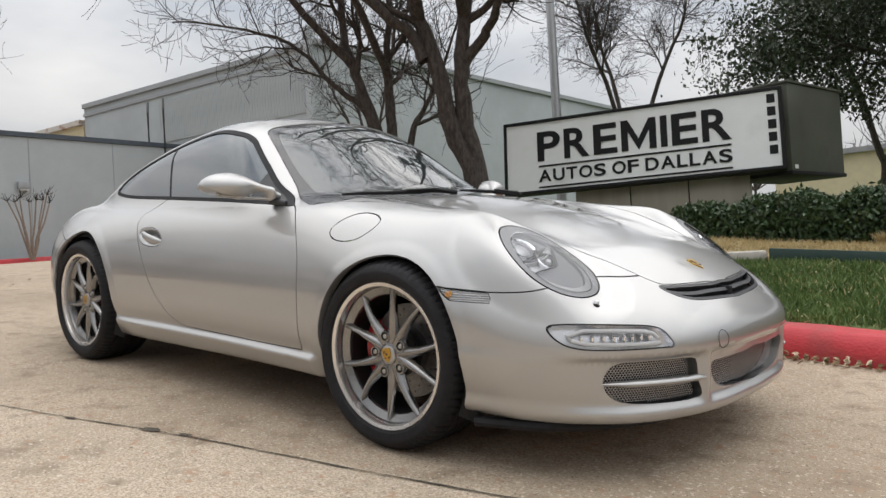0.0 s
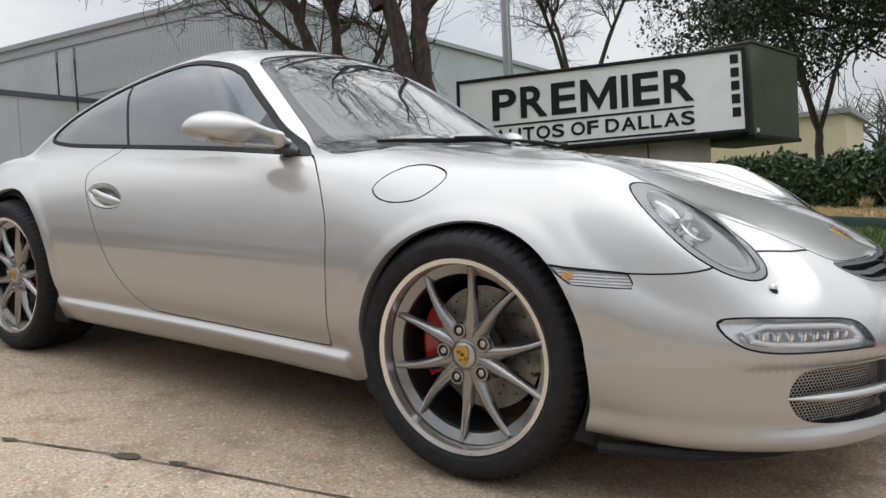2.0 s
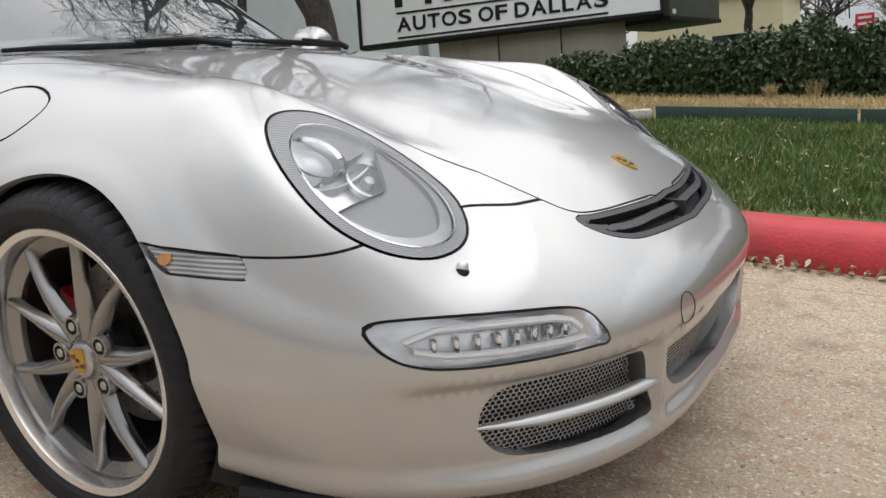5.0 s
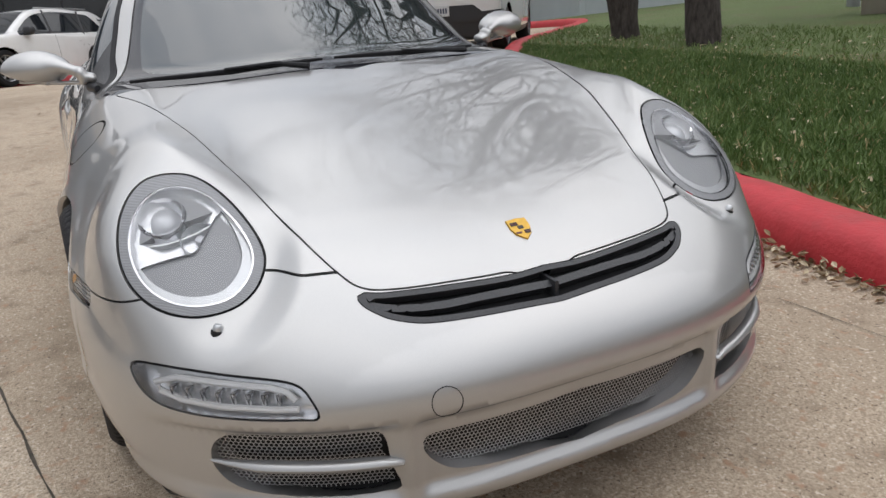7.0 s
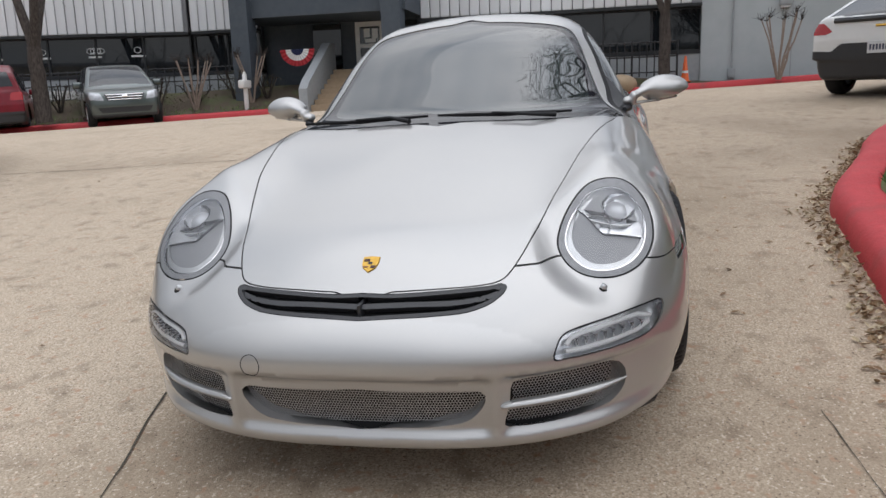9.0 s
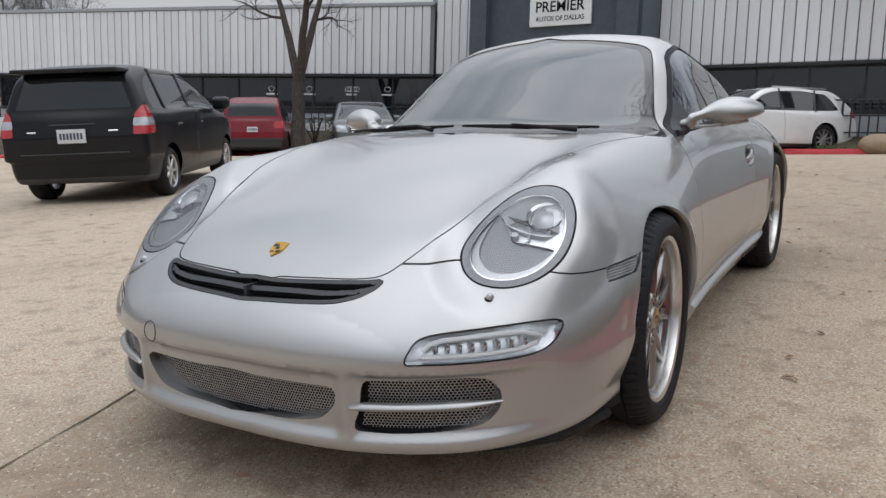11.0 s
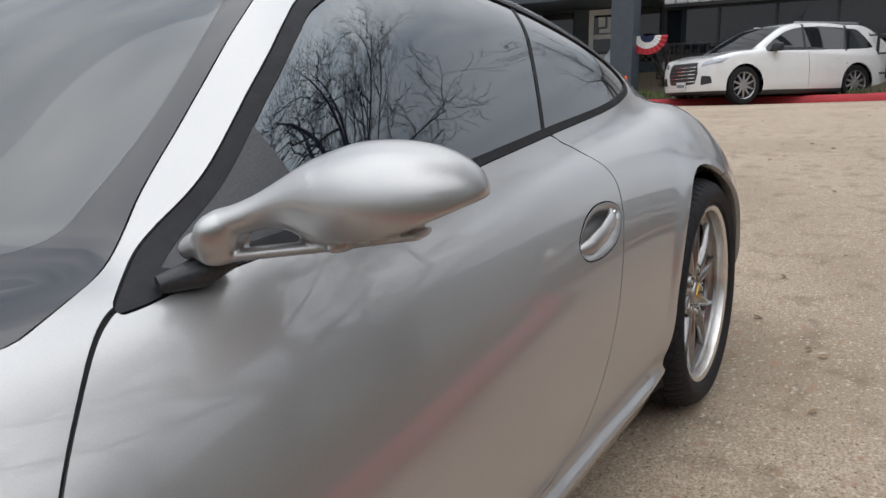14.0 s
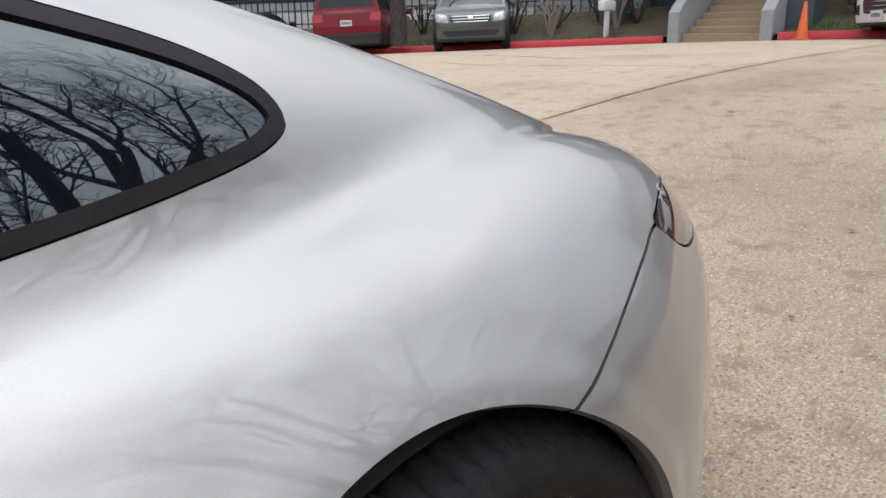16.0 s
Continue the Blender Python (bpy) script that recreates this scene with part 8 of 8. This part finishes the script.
            ok = (v[:, 0] > nose_x - 0.75) if where > 0 else (v[:, 0] < tail_x + 0.30)
            take(key, np.where(ok, from_outline(v[:, [1, 2]], np.array(outline, float)), 9.0), 0.004 if key != "low_grille" else -0.01)
    gap = []
    for x in s["doors"]:
        v = h[0]
        band, h = cut(h, np.where((v[:, 1] > hw * 0.6) & (v[:, 2] > 0.32) & (v[:, 2] < s["belt"] + 0.03), np.abs(v[:, 0] - x) - 0.007, 9.0))
        if len(band[2]):
            gap.append(shift(band, -0.006))
    v = h[0]
    sill, h = cut(h, np.where(v[:, 2] < s.get("skirt", 0.30), -1.0 * (v[:, 2] < 9) - 0.0, 1.0) * np.abs(v[:, 2] - s.get("skirt", 0.30)))
    part("body", join(h, mirrored(h)), paint, ob)
    if len(sill[2]):
        part("sill", join(sill, mirrored(sill)), TRIM, ob, "black lower bodywork")
    if gap:
        part("door_joint", join(*gap, *[mirrored(g) for g in gap]), GAP, ob)
    for key, nm, mat, both_sides in (("screen", "windscreen", CARGLASS, False), ("rear_glass", "rear_window", CARGLASS, False), ("grille", "grille", s.get("grille_mat", TRIM), False), ("low_grille", "lower_grille", TRIM, min(q[0] for q in s["low_grille"]) > 0), ("rear_skirt", "rear_skirt", TRIM, False),
                                     ("side", "side_window", CARGLASS, True), ("headlamp", "headlamp", LAMPGLASS, True), ("tail_lamp", "tail_lamp", TAILRED, True), ("tail_lens", "reversing_lens", LAMPGLASS, True)):
        if key in pieces:
            if both_sides:
                part(nm, pieces[key], mat, ob)
                part(nm, mirrored(pieces[key]), mat, ob)
            else:
                part(nm, join(pieces[key], mirrored(pieces[key])), mat, ob)
    # window pillars
    for x0, x1 in s["pillars"]:
        for sgn in (1, -1):
            zt = float(curve(np.array(x1), *s["roof"])) - 0.06
            yb, yt = hw * 0.93 + 0.004, hw * 0.93 - s["tumble"] * (zt - s["belt"]) - 0.012
            part("pillar", tube([(x0, sgn * yb, s["belt"] - 0.02), (x1, sgn * yt, zt)], 0.035, 6, flat=0.5), GASKETBLACK, ob)
    for sgn in (1, -1):
        mx = s["mirror"]
        b = box((mx - 0.10, hw * 0.95, s["belt"] + 0.01), (mx + 0.08, hw * 0.95 + 0.24, s["belt"] + 0.19), 0.06, segments=3)
        if sgn < 0:
            for q in b.verts:
                q.co.y *= -1
            bmesh.ops.reverse_faces(b, faces=b.faces)
        part("door_mirror", b, TRIM if s.get("dark_mirror") else paint, ob)
        for x in s["handles"]:
            part("door_handle", tube([(x - 0.09, sgn * (hw * 0.985), s["belt"] - 0.14), (x, sgn * (hw * 0.985 + 0.025), s["belt"] - 0.135), (x + 0.09, sgn * (hw * 0.985), s["belt"] - 0.14)], 0.017, 6), paint, ob)
    for end, z in ((1, 0.42), (-1, s.get("plate_z", 0.75))):
        if end > 0 and not s.get("front_plate", True):
            continue
        px = surface(0.0, z, end) + end * 0.014
        plate = part("number_plate", box((px - 0.012, -0.155, z - 0.076), (px + 0.012, 0.155, z + 0.076), 0.004), PLATE, ob, smooth=False)
        for k in range(7):
            y = -0.125 + k * 0.038
            part("bar", box((px + end * 0.0125 - 0.002, y, z - 0.035), (px + end * 0.0125 + 0.002, y + 0.024, z + 0.035)), PLATEBAR, plate, smooth=False)
    part("underside", box((tail_x + 0.25, -hw * 0.8, clear + 0.02), (nose_x - 0.25, hw * 0.8, clear + 0.12)), GAP, ob, smooth=False)
    for ax in (-wb / 2, wb / 2):
        for sgn in (1, -1):
            well = lathe([(r + 0.06, hw * 0.93), (r + 0.06, hw * 0.93 - 0.30), (0.05, hw * 0.93 - 0.30)], 24, sweep=math.pi)
            bmesh.ops.transform(well, matrix=Matrix.Translation((ax, 0, r)) @ Matrix.Diagonal((1, sgn, 1, 1)), verts=well.verts)
            part("wheel_well", well, GAP, ob)
            turn = Matrix.Rotation(math.pi, 4, "Z") if sgn < 0 else Matrix.Identity(4)
            alloy(r, 0.22, r * s.get("rim", 0.68), s["spokes"], s["rim_mat"], ob, Matrix.Translation((ax, sgn * (hw - 0.135), r)) @ turn)
    for nm, y0, y1, z0, z1, end, mat in s.get("trims", ()):
        ys = np.linspace(y0, y1, max(2, int((y1 - y0) / 0.08) + 1))
        path = [(surface(y, (z0 + z1) / 2, end) + end * 0.004, y, (z0 + z1) / 2) for y in ys]
        part(nm, tube(path, (z1 - z0) / 2, 6), mat, ob)
    for nm, low, high, mat in s.get("extras", ()):
        part(nm, box(low, high, 0.02), mat, ob)
    # stand on the slope
    d = Vector((heading[0], heading[1], 0)).normalized()
    left = Vector((-d.y, d.x, 0))
    at = lambda q: Vector((q.x, q.y, float(ground_z(q.x, q.y))))
    a = at(Vector((rear[0], rear[1], 0)))
    b = at(a + d * wb)
    ll, rr = at(a + left * 0.8), at(a - left * 0.8)
    ex = (b - a).normalized()
    ey = (ll - rr).normalized()
    ez = ex.cross(ey).normalized()
    ey = ez.cross(ex)
    m = Matrix((ex, ey, ez)).transposed().to_4x4()
    ob.matrix_world = Matrix.Translation((a + b) / 2) @ m
    return ob


SUV = dict(dark_mirror=True, wheelbase=2.99, half_width=0.98, wheel=0.40, nose=2.38, tail=-2.64, height=1.74, belt=1.08, tumble=0.34,
           deck=(-2.7, 1.10, -1.0, 1.10, 1.2, 1.14, 1.9, 1.05, 2.2, 0.96, 2.45, 0.80), roof=(-2.75, 1.05, -2.4, 1.36, -2.05, 1.62, -1.3, 1.71, -0.4, 1.74, 0.3, 1.66, 0.75, 1.44, 1.3, 1.10, 1.8, 0.7),
           tail_lean=0.25, side_glass=[(-1.98, 1.20), (-1.90, 1.17), (-1.6, 1.145), (0.4, 1.11), (0.98, 1.11), (0.55, 1.42), (0.1, 1.58), (-0.6, 1.63), (-1.4, 1.59), (-1.68, 1.53)], screen=(0.30, 1.24), rear_glass=(1.20, 1.56, -1.9),
           headlamp=[(0.56, 0.80), (0.90, 0.86), (0.93, 0.97), (0.60, 0.90)], grille=[(-0.1, 0.42), (0.42, 0.46), (0.50, 0.66), (0.44, 0.90), (-0.1, 0.90)], low_grille=[(0.58, 0.42), (0.84, 0.46), (0.82, 0.60), (0.60, 0.62)],
           tail_lamp=[(0.55, 0.98), (0.95, 0.98), (0.95, 1.14), (0.6, 1.12)], doors=(0.98, -0.12, -1.1), pillars=[(-0.10, -0.14), (-1.18, -1.30)], mirror=0.78, handles=(0.08, -0.92), spokes=10, rim_mat=MIDRIM, rim=0.70,
           extras=[("roof_rail", (-1.8, 0.60, 1.70), (0.0, 0.64, 1.745), STEELPOLE), ("roof_rail", (-1.8, -0.64, 1.70), (0.0, -0.60, 1.745), STEELPOLE)],
           trims=[("grille_bar", -0.43, 0.43, 0.50 + 0.075 * k, 0.518 + 0.075 * k, 1, CHROME) for k in range(5)])
VAN = dict(wheelbase=3.0, half_width=0.975, wheel=0.335, nose=2.1, tail=-2.95, height=1.75, belt=1.05, tumble=0.30,
           deck=(-3.0, 1.06, 0.8, 1.08, 1.5, 1.0, 1.9, 0.90, 2.2, 0.74), roof=(-3.05, 1.2, -2.7, 1.6, -2.2, 1.72, -0.5, 1.75, 0.4, 1.66, 0.9, 1.42, 1.5, 1.05, 2.0, 0.7),
           tail_lean=0.15, side_glass=[(-2.6, 1.12), (0.6, 1.10), (1.15, 1.10), (0.7, 1.42), (0.25, 1.58), (-1.0, 1.63), (-2.4, 1.58)], screen=(0.42, 1.42), rear_glass=(1.15, 1.6, -2.4),
           headlamp=[(0.52, 0.66), (0.86, 0.70), (0.92, 0.92), (0.60, 0.86)], grille=[(-0.1, 0.66), (0.44, 0.66), (0.52, 0.82), (-0.1, 0.84)], low_grille=[(-0.1, 0.34), (0.6, 0.34), (0.7, 0.48), (-0.1, 0.48)], front_plate=False,
           tail_lamp=[(0.75, 0.9), (0.97, 0.9), (0.97, 1.5), (0.8, 1.5)], doors=(1.0, 0.0, -1.2), pillars=[(0.02, -0.05), (-1.25, -1.28)], mirror=0.85, handles=(0.15,), spokes=7, rim_mat=BRIGHTRIM,
           trims=[("grille_bar", -0.46, 0.46, 0.80, 0.825, 1, CHROME), ("grille_bar", -0.44, 0.44, 0.735, 0.757, 1, CHROME), ("grille_bar", -0.42, 0.42, 0.67, 0.69, 1, CHROME), ("emblem", -0.06, 0.06, 0.72, 0.80, 1, CHROME)])
RED = dict(wheelbase=2.87, half_width=0.98, wheel=0.38, nose=2.35, tail=-2.45, height=1.78, belt=1.10, tumble=0.26,
           deck=(-2.5, 1.12, 1.0, 1.14, 1.8, 1.06, 2.4, 0.85), roof=(-2.6, 1.2, -2.4, 1.5, -2.1, 1.70, -0.5, 1.78, 0.3, 1.70, 0.8, 1.45, 1.3, 1.10, 1.8, 0.7), tail_lean=0.12,
           side_glass=[(-2.15, 1.18), (0.4, 1.14), (1.0, 1.14), (0.5, 1.48), (0.1, 1.62), (-1.0, 1.66), (-2.0, 1.60)], screen=(0.30, 1.22), rear_glass=(1.22, 1.62, -1.9),
           headlamp=[(0.55, 0.85), (0.9, 0.88), (0.92, 1.0), (0.6, 0.97)], grille=[(-0.1, 0.6), (0.5, 0.6), (0.5, 0.9), (-0.1, 0.9)], low_grille=[(-0.1, 0.36), (0.6, 0.36), (0.6, 0.46), (-0.1, 0.46)],
           tail_lamp=[(0.62, 0.86), (0.96, 0.86), (0.96, 1.08), (0.66, 1.06)], rear_skirt=[(-0.1, 0.2), (1.0, 0.2), (1.0, 0.56), (-0.1, 0.56)], plate_z=0.82, skirt=0.40, doors=(0.95, -0.12, -1.1), pillars=[(-0.10, -0.14), (-1.18, -1.25)],
           mirror=0.76, handles=(0.08, -0.92), spokes=5, rim_mat=DARKRIM)
HATCH = dict(wheelbase=2.70, half_width=0.905, wheel=0.325, nose=2.22, tail=-2.08, height=1.44, belt=0.96, tumble=0.42,
             deck=(-2.1, 1.04, -1.5, 1.0, 0.8, 0.98, 1.5, 0.90, 2.0, 0.76, 2.3, 0.6), roof=(-2.25, 0.98, -1.75, 1.16, -1.2, 1.34, -0.5, 1.43, 0.0, 1.44, 0.5, 1.34, 1.0, 1.08, 1.4, 0.9, 1.8, 0.6), tail_lean=0.12,
             side_glass=[(-1.5, 1.04), (-1.0, 1.0), (0.6, 0.98), (0.95, 0.98), (0.5, 1.22), (0.1, 1.34), (-0.5, 1.36), (-1.1, 1.24)], screen=(0.25, 1.25), rear_glass=(1.04, 1.36, -0.95),
             headlamp=[(0.5, 0.66), (0.85, 0.7), (0.88, 0.8), (0.55, 0.75)], grille=[(-0.1, 0.55), (0.5, 0.55), (0.5, 0.65), (-0.1, 0.65)], low_grille=[(-0.1, 0.28), (0.6, 0.28), (0.6, 0.42), (-0.1, 0.42)],
             tail_lamp=[(0.62, 0.86), (0.70, 0.82), (0.9, 0.82), (0.92, 0.96), (0.74, 0.97)], rear_skirt=[(-0.1, 0.15), (0.95, 0.15), (0.95, 0.62), (0.62, 0.60), (0.50, 0.70), (-0.1, 0.70)], plate_z=0.64, skirt=0.30,
             doors=(0.85, -0.2, -1.0), pillars=[(-0.20, -0.24)], mirror=0.70, handles=(0.0, -0.85), spokes=10, rim_mat=DARKRIM,
             trims=[("tail_band", -0.6, 0.6, 0.955, 1.03, -1, TRIM), ("emblem", -0.08, 0.08, 0.885, 0.92, -1, GOLD)])
SMALL = dict(wheelbase=2.45, half_width=0.84, wheel=0.29, nose=1.95, tail=-1.95, height=1.53, belt=0.98, tumble=0.33,
             deck=(-2.0, 1.0, 0.9, 0.99, 1.4, 0.90, 1.8, 0.76, 2.05, 0.6), roof=(-2.1, 1.1, -1.95, 1.32, -1.7, 1.47, -0.8, 1.53, -0.1, 1.51, 0.5, 1.34, 1.1, 1.05, 1.5, 0.86, 1.9, 0.6), tail_lean=0.22,
             side_glass=[(-1.55, 1.08), (-1.2, 1.03), (0.6, 1.0), (1.05, 0.99), (0.55, 1.25), (0.1, 1.41), (-0.6, 1.45), (-1.4, 1.40)], screen=(0.10, 1.25), rear_glass=(1.04, 1.40, -1.55),
             headlamp=[(0.45, 0.66), (0.78, 0.7), (0.8, 0.86), (0.5, 0.78)], grille=[(-0.1, 0.6), (0.4, 0.6), (0.4, 0.7), (-0.1, 0.7)], low_grille=[(-0.1, 0.3), (0.5, 0.3), (0.5, 0.44), (-0.1, 0.44)],
             tail_lens=[(0.66, 0.85), (0.86, 0.85), (0.86, 0.94), (0.67, 0.94)], tail_lamp=[(0.66, 0.76), (0.86, 0.76), (0.86, 1.06), (0.77, 1.10), (0.68, 0.98)], plate_z=0.76, doors=(0.75, -0.25, -1.05), pillars=[(-0.22, -0.26), (-1.12, -1.18)],
             mirror=0.78, handles=(0.0, -0.85), spokes=7, rim_mat=BRIGHTRIM,
             extras=[("roof_spoiler", (-1.98, -0.58, 1.44), (-1.62, 0.58, 1.49), CARBLACK)],
             trims=[("tailgate_trim", -0.25, 0.25, 0.875, 0.895, -1, TRIM), ("badge", -0.5, -0.40, 0.80, 0.82, -1, CHROME), ("badge", 0.40, 0.5, 0.80, 0.82, -1, CHROME), ("bumper_line", -0.6, 0.6, 0.56, 0.575, -1, TRIM)])
SEDAN = dict(HATCH, height=1.42, tail=-2.35, deck=(-2.4, 0.98, -1.6, 1.0, 0.8, 0.98, 1.5, 0.90, 2.0, 0.76, 2.3, 0.6), rear_skirt=None, trims=[], roof=(-2.3, 0.7, -1.7, 1.0, -1.2, 1.28, -0.5, 1.42, 0.0, 1.42, 0.5, 1.32, 1.0, 1.06, 1.4, 0.9, 1.8, 0.6))


def axle_from(wheel, heading, half_track, side):
    """The middle of an axle, from one wheel's place; side is 1 for a left wheel."""
    d = Vector(heading).normalized()
    return wheel[0] + d.y * half_track * side, wheel[1] - d.x * half_track * side


h = (0.777, -0.63)
parked_car("white_suv", "white large sport utility car with dark alloy wheels by the kerb", CARWHITE, SUV, axle_from((-18.52, -0.28), h, 0.84, 1), h)
h = (-0.79, 0.62)
parked_car("white_hatchback", "white hatchback with black lower rear bumper beside the lawn", CARWHITE, HATCH, (-7.55, 4.48), h)
h = (-0.85, -0.52)
parked_car("black_hatchback", "black small hatchback with red and clear tail lamps", CARBLACK, SMALL, (-2.38, -6.76), h)
h = (0.76, 0.65)
parked_car("green_minivan", "dark green-grey minivan with a chrome grille facing the drive", CARGREEN, VAN, (-15.1 - 3.0 * 0.76, -12.3 - 3.0 * 0.65), h)
parked_car("red_suv", "dark red sport utility car with its tail to the drive", CARRED, RED, (-14.3, -15.9), (-0.80, -0.60))
parked_car("white_suv", "white boxy sport utility car beside the wing", CARWHITE, RED, (-13.2, -25.5), (-0.85, -0.53))
parked_car("black_sedan", "black sedan parked beside the wing", CARBLACK, SEDAN, (-13.4, -20.6), (-0.82, -0.57))

# ---- small things on the lot ----
def cone(x, y, z, height, banded, label):
    t = thing("traffic_cone", label, "cone", "traffic cones", pose(x, y, z) @ Matrix.Rotation(radians(90), 4, "X"))
    part("foot", box((-0.16, 0.0, -0.16), (0.16, 0.03, 0.16), 0.015), CONE, t)
    part("cone", lathe([(0.125, 0.03), (0.11, 0.06), (0.03, height - 0.01), (0.022, height), (0.0, height)], 28), CONE, t)
    if banded:
        part("band", lathe([(0.088, 0.06 + (height - 0.06) * 0.28), (0.058, 0.06 + (height - 0.06) * 0.62)], 28), WHITEPAINT, t, "white reflective band")


cone(-16.5, -4.8, float(ground_z(-16.5, -4.8)), 0.72, False, "orange traffic cone on the drive by the kerb")
cone(-19.2, 2.85, float(bank_z(-19.2, 2.85)), 0.72, True, "orange traffic cone with a white band on the bank")
box_ = thing("mailbox", "white mailbox on a white post behind the kerb", "mailbox", m=pose(-16.8, -9.5, float(bank_z(-16.8, -9.5)) - 0.03))
part("post", box((-0.05, -0.05, 0), (0.05, 0.05, 1.02), 0.008), WHITEPAINT, box_)
part("case", box((-0.26, -0.11, 0.62), (0.26, 0.09, 0.86), 0.05), WHITEPAINT, box_)
part("finial", tube([(0, 0, 1.02), (0, 0, 1.06), (0, 0, 1.10)], [0.045, 0.03, 0.005], 8), WHITEPAINT, box_)
rock = thing("boulder", "pale tan boulder on the bank", "rock")
b = bmesh.new()
bmesh.ops.create_icosphere(b, subdivisions=3, radius=0.45)
r = np.random.default_rng(151)
for v in b.verts:
    v.co = Vector((v.co.x * 1.25, v.co.y, v.co.z * 0.62)) * (1 + 0.10 * math.sin(7 * v.co.x + 3 * v.co.y) + r.normal(0, 0.012))
bmesh.ops.transform(b, matrix=Matrix.Translation((-18.2, 1.0, float(bank_z(-18.2, 1.0)) + 0.12)), verts=b.verts)
part("stone", b, STEPCON, rock)
